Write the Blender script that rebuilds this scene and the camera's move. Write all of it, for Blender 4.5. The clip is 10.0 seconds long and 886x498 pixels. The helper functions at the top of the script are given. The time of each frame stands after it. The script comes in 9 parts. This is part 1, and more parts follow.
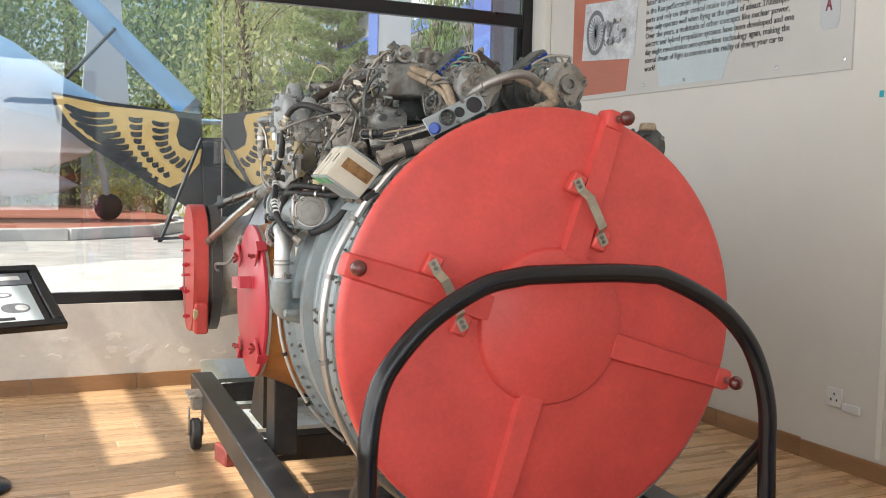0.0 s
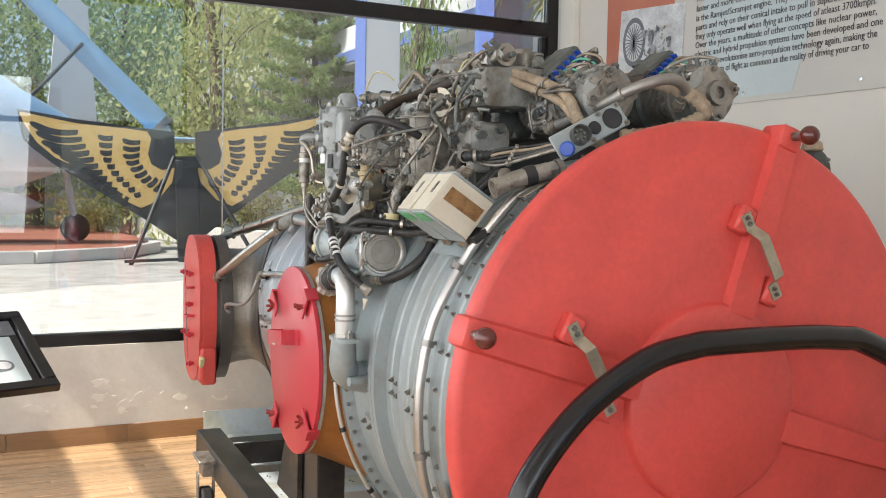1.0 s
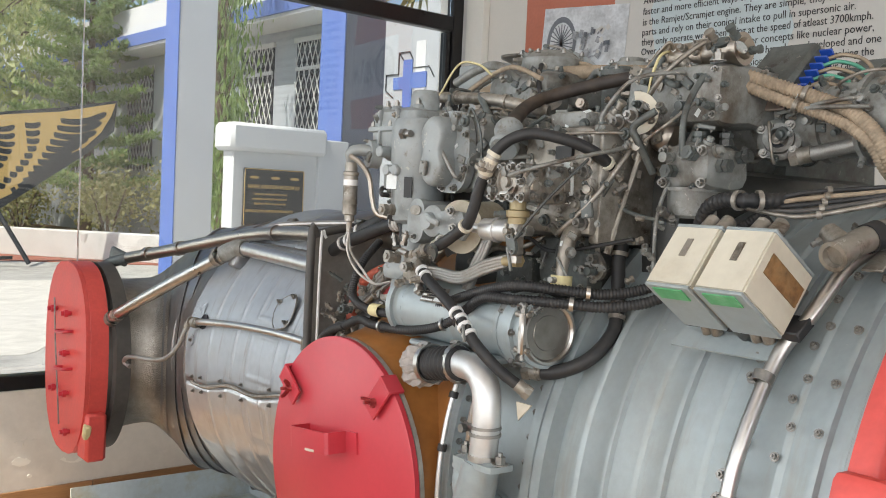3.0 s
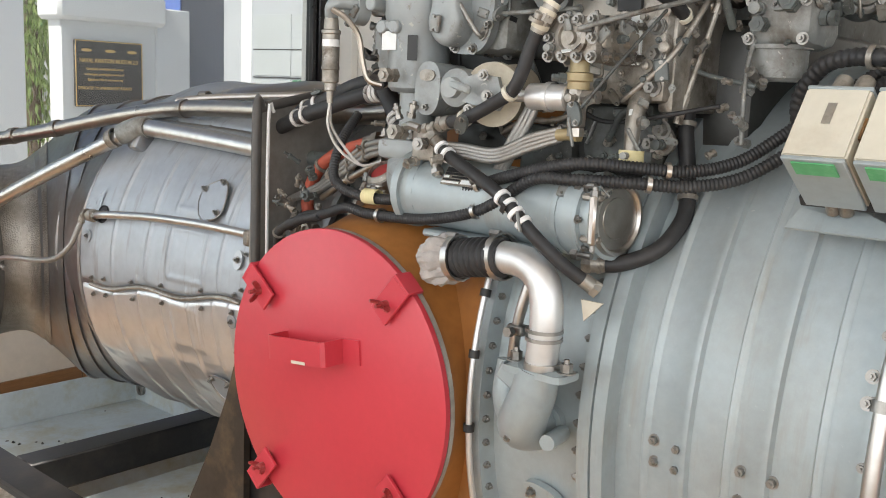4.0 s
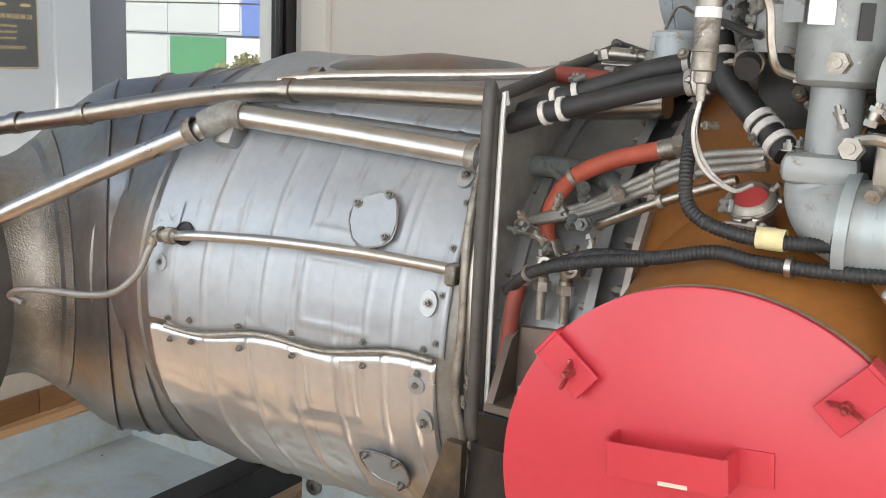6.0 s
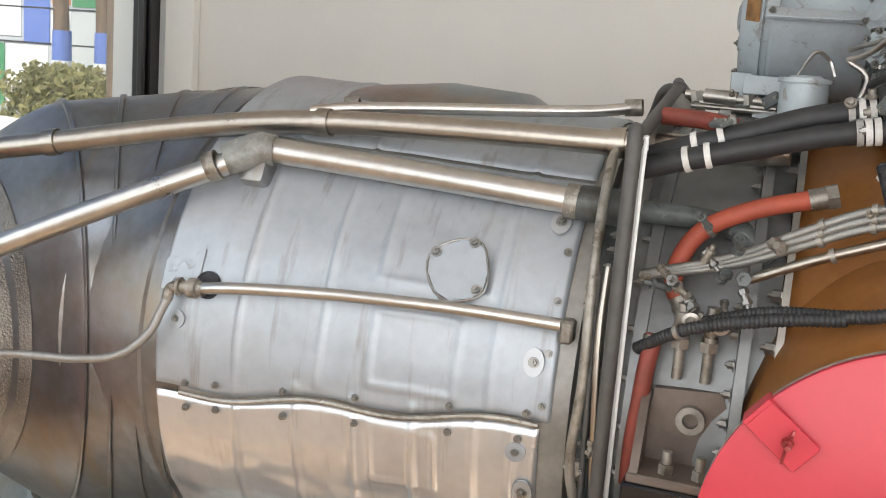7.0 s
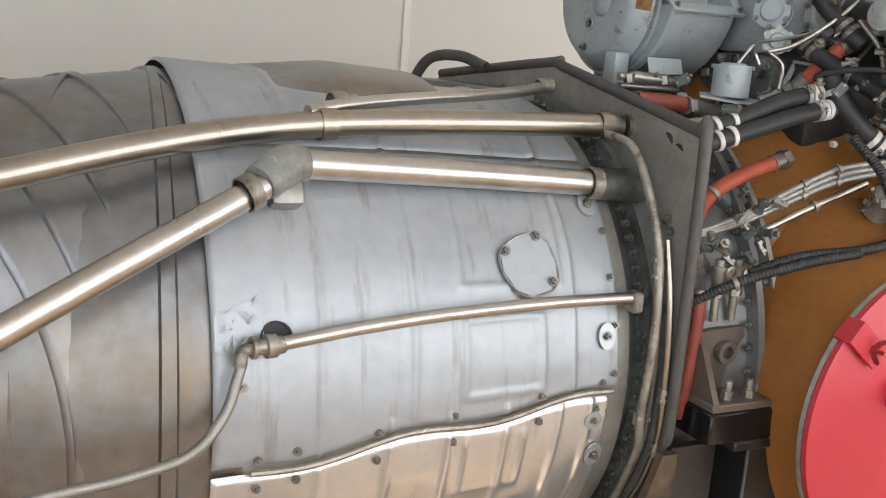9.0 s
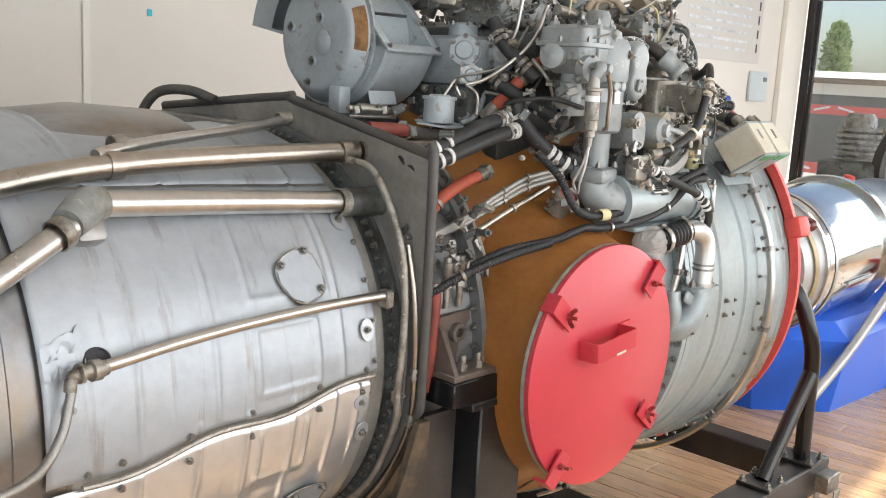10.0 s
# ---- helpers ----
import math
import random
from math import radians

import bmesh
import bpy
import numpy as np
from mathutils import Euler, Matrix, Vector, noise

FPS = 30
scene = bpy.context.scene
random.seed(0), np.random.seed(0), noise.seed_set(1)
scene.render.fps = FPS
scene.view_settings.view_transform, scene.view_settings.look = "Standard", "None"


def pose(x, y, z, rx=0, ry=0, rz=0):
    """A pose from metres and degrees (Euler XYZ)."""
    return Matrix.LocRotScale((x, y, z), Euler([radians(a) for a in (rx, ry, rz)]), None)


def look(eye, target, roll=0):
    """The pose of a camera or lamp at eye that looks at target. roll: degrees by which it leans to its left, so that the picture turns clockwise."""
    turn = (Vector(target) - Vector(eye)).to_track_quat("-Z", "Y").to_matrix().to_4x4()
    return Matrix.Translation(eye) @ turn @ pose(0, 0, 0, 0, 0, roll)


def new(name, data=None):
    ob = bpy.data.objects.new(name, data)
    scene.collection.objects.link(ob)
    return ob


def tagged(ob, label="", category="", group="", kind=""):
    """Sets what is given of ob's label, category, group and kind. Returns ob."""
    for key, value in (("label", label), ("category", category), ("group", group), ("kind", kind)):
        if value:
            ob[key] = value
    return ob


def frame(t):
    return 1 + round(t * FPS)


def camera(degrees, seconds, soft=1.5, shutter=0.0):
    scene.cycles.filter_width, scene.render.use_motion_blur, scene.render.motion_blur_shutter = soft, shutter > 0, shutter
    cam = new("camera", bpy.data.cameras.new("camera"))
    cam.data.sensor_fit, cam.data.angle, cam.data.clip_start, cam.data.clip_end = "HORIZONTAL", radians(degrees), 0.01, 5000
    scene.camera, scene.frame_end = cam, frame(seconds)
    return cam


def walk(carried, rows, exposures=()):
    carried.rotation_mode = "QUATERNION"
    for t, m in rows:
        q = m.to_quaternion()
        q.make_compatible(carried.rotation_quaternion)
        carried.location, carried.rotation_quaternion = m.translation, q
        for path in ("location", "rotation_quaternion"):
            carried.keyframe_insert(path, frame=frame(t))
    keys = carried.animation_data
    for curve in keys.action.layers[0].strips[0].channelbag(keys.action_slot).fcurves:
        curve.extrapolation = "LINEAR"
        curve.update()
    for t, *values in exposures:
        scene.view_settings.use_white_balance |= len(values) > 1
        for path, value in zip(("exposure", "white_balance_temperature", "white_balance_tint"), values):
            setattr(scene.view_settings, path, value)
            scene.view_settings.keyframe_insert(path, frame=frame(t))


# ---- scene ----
cam = camera(49.2, 10.0, 1.0)
# seconds, eye in metres, the point looked at, roll in degrees
PATH = [
    (0, (0.004, 0.031, 1.312), (0.853, 1.836, 1.172), 1.3),
    (0.5, (-0.034, 0.37, 1.329), (0.854, 2.157, 1.199), 1.1),
    (1, (-0.044, 0.747, 1.345), (0.868, 2.524, 1.242), 1.1),
    (1.5, (-0.093, 1.109, 1.366), (0.831, 2.882, 1.296), 0.8),
    (2, (-0.145, 1.401, 1.387), (0.892, 3.112, 1.358), -0.3),
    (2.5, (-0.163, 1.652, 1.414), (1.019, 3.264, 1.458), 1.7),
    (3, (-0.262, 1.852, 1.415), (1.048, 3.361, 1.323), 2.6),
    (3.2, (-0.31, 1.94, 1.414), (1.04, 3.404, 1.223), 2.1),
    (4.3, (-0.296, 2.426, 1.364), (1.338, 3.524, 1.007), 3.0),
    (4.5, (-0.3, 2.522, 1.358), (1.377, 3.538, 0.967), 3.2),
    (5, (-0.315, 2.753, 1.361), (1.395, 3.692, 0.92), 2.7),
    (5.5, (-0.251, 2.975, 1.38), (1.451, 3.94, 0.965), 1.9),
    (5.7, (-0.235, 3.059, 1.396), (1.45, 4.057, 0.993), 1.9),
    (6.8, (-0.298, 3.582, 1.384), (1.575, 4.186, 1.027), 5.2),
    (7, (-0.302, 3.712, 1.392), (1.596, 4.24, 1.051), 4.5),
    (7.5, (-0.298, 4.065, 1.422), (1.644, 4.465, 1.162), 2.4),
    (8, (-0.313, 4.424, 1.443), (1.662, 4.394, 1.132), 3.5),
    (8.5, (-0.228, 4.697, 1.434), (1.693, 4.277, 1.069), 3.3),
    (9, (-0.098, 4.936, 1.437), (1.599, 3.963, 1.022), 4.2),
    (9.5, (-0.099, 5.106, 1.463), (1.254, 3.697, 1.035), 3.2),
    (10, (-0.181, 5.248, 1.485), (1.074, 3.732, 1.129), 3.2),
]
walk(cam, [(t, look(eye, target, roll)) for t, eye, target, roll in PATH], [(0, 0.25), (1, 0.18), (2, 0.10), (3.2, 0.04), (4.5, 0.26), (5.2, 0.42), (7, 0.39), (8, 0.13), (9, 0.31), (9.5, 0.47), (10, 0.41)])

# ---- world, sun, large lights ----
SUN_EL, SUN_AZ = 51.8, -96.0          # degrees up; degrees from +y towards +x
world = bpy.data.worlds.new("sky")
scene.world = world
world.use_nodes = True
wn = world.node_tree.nodes
sky = wn.new("ShaderNodeTexSky")
sky.sky_type, sky.sun_disc = "NISHITA", False
sky.sun_elevation, sky.sun_rotation = radians(SUN_EL), radians(SUN_AZ)
sky.dust_density = 2.0
wn["Background"].inputs["Strength"].default_value = 0.15
world.node_tree.links.new(sky.outputs[0], wn["Background"].inputs["Color"])
sun = new("sun", bpy.data.lights.new("sun", "SUN"))
sun.data.energy, sun.data.angle, sun.data.color = 5.0, radians(0.6), (1.0, 0.93, 0.83)
sun_from = Vector((math.sin(radians(SUN_AZ)) * math.cos(radians(SUN_EL)), math.cos(radians(SUN_AZ)) * math.cos(radians(SUN_EL)), math.sin(radians(SUN_EL))))
sun.matrix_world = look(sun_from * 50, (0, 0, 0))
scene.view_settings.exposure = 0.36


def area_light(name, x, y, z, w, h, watts, target, colour=(0.94, 0.97, 1.0)):
    lamp = new(name, bpy.data.lights.new(name, "AREA"))
    lamp.data.shape, lamp.data.size, lamp.data.size_y, lamp.data.energy, lamp.data.color = "RECTANGLE", w, h, watts, colour
    lamp.matrix_world = look((x, y, z), target)
    return lamp


# west lamp is added fill on the unseen side, with no known window
area_light("window_light_west", -2.12, 0.6, 1.75, 9.0, 2.3, 165, (3, 0.6, 1.5))
area_light("window_light_north", -1.66, 6.08, 1.9, 2.9, 2.5, 40, (0.3, 0, 1.3))
area_light("window_light_south", -0.95, -4.80, 1.9, 4.2, 2.5, 95, (0.3, 2, 0.6))


# ---- materials ----
def material(name, colour, rough=0.5, metal=0.0, vary=0.12, scale=6.0, grime=0.0, grime_colour=(0.05, 0.04, 0.03), grime_scale=2.5, bump=0.02, fine=60.0, coat=0.0, tint=0.0, stretch=(1, 1, 1), grime_from=0.5):
    m = bpy.data.materials.new(name)
    m.use_nodes = True
    n, l = m.node_tree.nodes, m.node_tree.links
    b = n["Principled BSDF"]
    co = n.new("ShaderNodeTexCoord")
    mp = n.new("ShaderNodeMapping")
    mp.inputs["Scale"].default_value = stretch
    l.new(co.outputs["Object"], mp.inputs["Vector"])
    big = n.new("ShaderNodeTexNoise")
    big.inputs["Scale"].default_value, big.inputs["Detail"].default_value, big.inputs["Roughness"].default_value = scale, 6, 0.62
    small = n.new("ShaderNodeTexNoise")
    small.inputs["Scale"].default_value, small.inputs["Detail"].default_value = fine, 4
    for t in (big, small):
        l.new(mp.outputs[0], t.inputs["Vector"])
    add = n.new("ShaderNodeMath")
    add.operation = "MULTIPLY_ADD"
    l.new(big.outputs["Fac"], add.inputs[0])
    add.inputs[1].default_value = 0.75
    sc = n.new("ShaderNodeMath")
    sc.operation = "MULTIPLY"
    l.new(small.outputs["Fac"], sc.inputs[0])
    sc.inputs[1].default_value = 0.25
    l.new(sc.outputs[0], add.inputs[2])
    ramp = n.new("ShaderNodeValToRGB")
    lo = tuple(max(0, c * (1 - vary * 1.6)) for c in colour)
    hi = tuple(min(1, c * (1 + vary * 1.2)) for c in colour)
    ramp.color_ramp.elements[0].position, ramp.color_ramp.elements[0].color = 0.32, (*lo, 1)
    ramp.color_ramp.elements[1].position, ramp.color_ramp.elements[1].color = 0.68, (*hi, 1)
    l.new(add.outputs[0], ramp.inputs[0])
    out = ramp.outputs[0]
    if grime:
        g = n.new("ShaderNodeTexNoise")
        g.inputs["Scale"].default_value, g.inputs["Detail"].default_value, g.inputs["Roughness"].default_value = grime_scale, 8, 0.7
        l.new(mp.outputs[0], g.inputs["Vector"])
        gr = n.new("ShaderNodeMapRange")
        gr.inputs[1].default_value, gr.inputs[2].default_value, gr.inputs[4].default_value = grime_from, grime_from + 0.22, grime
        l.new(g.outputs["Fac"], gr.inputs[0])
        mix = n.new("ShaderNodeMix")
        mix.data_type = "RGBA"
        l.new(gr.outputs[0], mix.inputs[0])
        l.new(out, mix.inputs[6])
        mix.inputs[7].default_value = (*grime_colour, 1)
        out = mix.outputs[2]
    if tint:
        info = n.new("ShaderNodeObjectInfo")
        hs = n.new("ShaderNodeHueSaturation")
        mr = n.new("ShaderNodeMapRange")
        mr.inputs[3].default_value, mr.inputs[4].default_value = 1 - tint, 1 + tint
        l.new(info.outputs["Random"], mr.inputs[0])
        l.new(mr.outputs[0], hs.inputs["Value"])
        l.new(out, hs.inputs["Color"])
        out = hs.outputs[0]
    l.new(out, b.inputs["Base Color"])
    rr = n.new("ShaderNodeMapRange")
    rr.inputs[3].default_value, rr.inputs[4].default_value = max(0.03, rough - 0.1), min(1, rough + 0.12)
    l.new(big.outputs["Fac"], rr.inputs[0])
    l.new(rr.outputs[0], b.inputs["Roughness"])
    b.inputs["Metallic"].default_value = metal
    b.inputs["Coat Weight"].default_value = coat
    if bump:
        bp = n.new("ShaderNodeBump")
        bp.inputs["Strength"].default_value, bp.inputs["Distance"].default_value = min(1, bump * 10), 0.004
        l.new(add.outputs[0], bp.inputs["Height"])
        l.new(bp.outputs[0], b.inputs["Normal"])
    return m


CASING = material("grey_green_casing_paint", (0.335, 0.385, 0.398), 0.38, 0.25, 0.12, 4, 0.5, (0.22, 0.21, 0.18), 4.0, 0.01)
GREY = material("blue_grey_enamel", (0.255, 0.262, 0.248), 0.42, 0.15, 0.18, 12, 0.9, (0.065, 0.046, 0.029), 11.0, 0.03, grime_from=0.46)
PALE = material("pale_blue_grey_enamel", (0.29, 0.312, 0.312), 0.40, 0.12, 0.10, 8, 0.65, (0.11, 0.09, 0.065), 9.0, 0.02, grime_from=0.52)
DRUMP = material("clean_blue_grey_enamel", (0.36, 0.40, 0.42), 0.42, 0.1, 0.08, 6, 0.5, (0.20, 0.19, 0.17), 7.0, 0.012)
GREYD = material("darker_grey_enamel", (0.12, 0.135, 0.13), 0.45, 0.15, 0.2, 9, 0.9, (0.03, 0.024, 0.018), 8.0, 0.03, grime_from=0.44)
# near-black base puts the shade between the fittings into the castings' colour
SHADED = material("shade_blackened_casting", (0.045, 0.046, 0.043), 0.35, 0.2, 0.3, 10, 0.7, (0.016, 0.013, 0.010), 8.0, 0.03)
ALU = material("dull_cast_aluminium", (0.34, 0.315, 0.275), 0.42, 0.6, 0.2, 18, 0.9, (0.07, 0.05, 0.03), 14.0, 0.03, grime_from=0.48)
STEEL = material("bare_steel_sheet", (0.44, 0.455, 0.47), 0.40, 0.62, 0.10, 5, 0.45, (0.34, 0.31, 0.27), 5.0, 0.012, 45)
SKIN = material("weathered_bare_steel_skin", (0.378, 0.406, 0.435), 0.42, 0.48, 0.12, 5, 0.6, (0.27, 0.26, 0.24), 5.0, 0.012, 45)
SKINP = material("polished_bare_steel_skin", (0.63, 0.635, 0.64), 0.30, 0.76, 0.08, 5, 0.45, (0.45, 0.43, 0.40), 5.0, 0.008, 45)
LEAD = material("dull_lead_grey_sheet", (0.22, 0.225, 0.225), 0.40, 0.5, 0.15, 8, 0.6, (0.13, 0.12, 0.10), 7.0, 0.015)
HEAT = material("heat_stained_steel", (0.28, 0.285, 0.295), 0.36, 0.85, 0.24, 3, 0.7, (0.22, 0.165, 0.115), 3.2, 0.02, 40, grime_from=0.46)
TUBE = material("bright_steel_tube", (0.56, 0.54, 0.51), 0.31, 1.0, 0.12, 6, 0.55, (0.24, 0.16, 0.10), 6.0, 0.006)
TUBEB = material("bronzed_steel_tube", (0.42, 0.38, 0.33), 0.3, 1.0, 0.14, 6, 0.5, (0.16, 0.09, 0.05), 6.0, 0.01)
SATIN = material("satin_aluminium_pipe", (0.66, 0.66, 0.65), 0.40, 0.8, 0.08, 8, 0.3, (0.40, 0.37, 0.33), 7.0, 0.01)
STEELF = material("worn_bright_fitting_steel", (0.42, 0.40, 0.365), 0.36, 0.9, 0.2, 25, 0.6, (0.20, 0.15, 0.10), 18.0, 0.02)
SIGHT = material("dull_machined_disc", (0.30, 0.285, 0.26), 0.30, 0.8, 0.15, 10, 0.4, (0.12, 0.10, 0.08), 12.0, 0.01)
BOLT = material("dull_bolt_steel", (0.30, 0.29, 0.27), 0.4, 0.9, 0.2, 30, bump=0.01)
RED = material("coral_red_paint", (0.63, 0.078, 0.066), 0.42, 0.0, 0.13, 4.5, 0.35, (0.44, 0.055, 0.05), 5.0, 0.012, 90)
FADED = material("faded_red_plastic", (0.34, 0.035, 0.035), 0.5, 0.0, 0.15, 20, 0.3, (0.22, 0.05, 0.04), 14.0, 0.01)
RIMM = material("dull_pale_rim_metal", (0.42, 0.40, 0.36), 0.4, 0.4, 0.2, 20, 0.5, (0.25, 0.22, 0.18), 14.0, 0.01)
REDB = material("glossy_crimson_paint", (0.50, 0.040, 0.058), 0.33, 0.0, 0.06, 3, 0.08, (0.35, 0.02, 0.03), 4.0, 0.006, 80)
ORANGE = material("ochre_brown_plastic_skin", (0.315, 0.128, 0.033), 0.33, 0.0, 0.22, 3, 0.4, (0.16, 0.065, 0.02), 2.5, 0.01)
BLACK = material("black_gloss_paint", (0.008, 0.008, 0.009), 0.2, 0.0, 0.3, 8, 0.05, (0.05, 0.045, 0.04), 12.0, 0.0015)
SHIELD = material("sooty_grey_sheet", (0.30, 0.285, 0.26), 0.42, 0.35, 0.2, 5, 0.5, (0.08, 0.07, 0.06), 4.0, 0.01)
RUBBER = material("black_rubber", (0.022, 0.022, 0.023), 0.55, 0.0, 0.3, 20, 0.3, (0.08, 0.075, 0.07), 9.0, 0.02)
SEALRUB = material("grey_brown_rubber_seal", (0.075, 0.070, 0.065), 0.5, 0.0, 0.2, 12)
BRAID = material("braided_steel_hose", (0.34, 0.33, 0.31), 0.45, 0.8, 0.14, 420, 0.6, (0.22, 0.19, 0.15), 12.0, 0.03, 700)
RUST2 = material("brown_black_lagging", (0.040, 0.030, 0.024), 0.6, 0.0, 0.3, 20, 0.5, (0.12, 0.08, 0.05), 10.0, 0.03)
CLOTH = material("tan_woven_cable_wrap", (0.35, 0.275, 0.195), 0.8, 0.0, 0.25, 40, 0.4, (0.12, 0.08, 0.05), 12, 0.05, 200)
FIRE = material("orange_red_fire_sleeve", (0.37, 0.072, 0.038), 0.6, 0.0, 0.15, 20, 0.4, (0.16, 0.04, 0.02), 12, 0.03)
FIRE2 = material("dull_red_fire_sleeve", (0.22, 0.045, 0.03), 0.6, 0.0, 0.2, 20, 0.5, (0.10, 0.03, 0.02), 12, 0.03)
IVORY = material("ivory_box_paint", (0.60, 0.56, 0.46), 0.5, 0.0, 0.08, 7, 0.55, (0.38, 0.30, 0.19), 6.0, 0.012, grime_from=0.46)
RUST = material("flaked_brown_rust", (0.23, 0.115, 0.04), 0.8, 0.0, 0.35, 40, 0.4, (0.40, 0.28, 0.14), 18, 0.06)
GREEN = material("green_label_print", (0.10, 0.38, 0.16), 0.5, 0, 0.1, 30, 0.25, (0.5, 0.55, 0.5), 30)
WHITEP = material("white_plastic", (0.75, 0.75, 0.74), 0.4, 0, 0.05, 20)
PAPER = material("pale_label_paper", (0.72, 0.75, 0.74), 0.5, 0, 0.05, 30)
BLUE = material("blue_plastic", (0.015, 0.065, 0.36), 0.35, 0, 0.1, 20)
GREENW = material("green_wire", (0.10, 0.36, 0.25), 0.5, 0, 0.1, 20)
YELLOW = material("yellow_paint", (0.70, 0.48, 0.03), 0.5, 0, 0.1, 20)
YTAPE = material("pale_yellow_tape", (0.62, 0.55, 0.30), 0.6, 0, 0.1, 30)
POLY = material("crumpled_clear_plastic", (0.58, 0.56, 0.53), 0.25, 0.0, 0.15, 30, bump=0.05)
LABEL = material("black_data_plate", (0.02, 0.02, 0.02), 0.4, 0.2, 0.1, 20)
PINK = material("pinkish_brown_metal", (0.15, 0.118, 0.098), 0.45, 0.3, 0.2, 10, 0.5, (0.09, 0.07, 0.055), 9.0, 0.02)
WALLP = material("cream_wall_paint", (0.70, 0.675, 0.625), 0.75, 0.0, 0.035, 1.2, 0.06, (0.60, 0.55, 0.48), 1.6, 0.012, 120)
WALLF = material("flaking_cream_wall_paint", (0.69, 0.665, 0.615), 0.8, 0.0, 0.05, 11, 0.10, (0.55, 0.49, 0.42), 5.0, 0.06, 45)
JAMB = material("white_wall_paint", (0.80, 0.78, 0.72), 0.75, 0.0, 0.03, 1.5, bump=0.01)
CEIL = material("white_ceiling_paint", (0.78, 0.76, 0.72), 0.85, 0.0, 0.03, 1.0, bump=0.01)
FRAMEM = material("black_window_aluminium", (0.014, 0.013, 0.014), 0.3, 0.2, 0.2, 10, bump=0.005)
CONC = material("sunlit_concrete", (0.46, 0.445, 0.415), 0.85, 0.0, 0.2, 2.5, 0.5, (0.27, 0.26, 0.24), 0.9, 0.05, 30)
KERB = material("whitewashed_kerb", (0.66, 0.65, 0.62), 0.8, 0, 0.08, 3, 0.3, (0.4, 0.38, 0.34), 2)
PAVER = material("red_brick_paving", (0.36, 0.135, 0.09), 0.85, 0, 0.15, 4, 0.3, (0.25, 0.12, 0.09), 1.5, 0.03)
SOIL = material("dry_brown_soil", (0.19, 0.13, 0.075), 0.95, 0, 0.25, 5, 0.4, (0.11, 0.09, 0.04), 2, 0.06)
PLASTER = material("pale_blue_white_plaster", (0.41, 0.435, 0.465), 0.85, 0, 0.06, 1.5, 0.25, (0.42, 0.43, 0.42), 0.9, 0.02)
WPLASTER = material("white_plaster", (0.66, 0.67, 0.68), 0.85, 0, 0.04, 1.5, 0.15, (0.55, 0.55, 0.53), 0.9, 0.02)
BPLASTER = material("bright_blue_plaster", (0.10, 0.17, 0.46), 0.8, 0, 0.06, 2, 0.1, (0.15, 0.22, 0.5), 1.5, 0.01)
SLATE = material("slate_grey_plaster", (0.15, 0.165, 0.21), 0.85, 0, 0.06, 1.5)
GRILLE = material("white_window_grille", (0.62, 0.62, 0.60), 0.6, 0, 0.05, 8)
# near-black colour put in for unlit rooms behind windows and for bores
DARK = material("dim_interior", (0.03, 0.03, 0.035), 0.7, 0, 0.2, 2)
JETBLUE = material("pale_blue_aircraft_paint", (0.30, 0.50, 0.72), 0.4, 0, 0.08, 1.2, 0.2, (0.5, 0.55, 0.6), 0.8)
JETGREY = material("weathered_light_grey_paint", (0.52, 0.53, 0.54), 0.45, 0, 0.1, 1.0, 0.3, (0.33, 0.30, 0.28), 0.9)
GOLD = material("gold_yellow_sign_paint", (0.68, 0.46, 0.17), 0.5, 0, 0.06, 5, 0.2, (0.5, 0.33, 0.12), 3)
SIGNB = material("charcoal_sign_board", (0.030, 0.033, 0.037), 0.45, 0, 0.15, 4, 0.2, (0.09, 0.09, 0.09), 3)
BARK = material("brown_bark", (0.14, 0.10, 0.07), 0.9, 0, 0.3, 8, 0.4, (0.06, 0.045, 0.03), 5, 0.08)
BLUEST = material("bright_blue_stand_paint", (0.018, 0.13, 0.70), 0.35, 0, 0.08, 3, bump=0.005)
CHROME = material("polished_steel", (0.72, 0.72, 0.71), 0.12, 1.0, 0.06, 4, bump=0.002)
FLOORM = material("wood_look_floor_tile", (0.57, 0.37, 0.205), 0.27, 0.0, 0.22, 2.2, 0.4, (0.33, 0.185, 0.09), 3.0, 0.006, 40, tint=0.2, stretch=(0.35, 5, 1))
GROUT = material("pale_tile_grout", (0.62, 0.50, 0.36), 0.8, 0, 0.1, 8)
SKIRT = material("wood_look_skirting_tile", (0.33, 0.185, 0.09), 0.35, 0.0, 0.2, 2, 0.3, (0.2, 0.11, 0.05), 3.0, 0.006, 40, tint=0.12, stretch=(0.6, 0.6, 5))


def glass_material(name, tint=(0.93, 0.97, 0.96)):
    m = bpy.data.materials.new(name)
    m.use_nodes = True
    b = m.node_tree.nodes["Principled BSDF"]
    b.inputs["Base Color"].default_value = (*tint, 1)
    b.inputs["Roughness"].default_value = 0.0
    b.inputs["Transmission Weight"].default_value = 1.0
    b.inputs["IOR"].default_value = 1.75
    return m


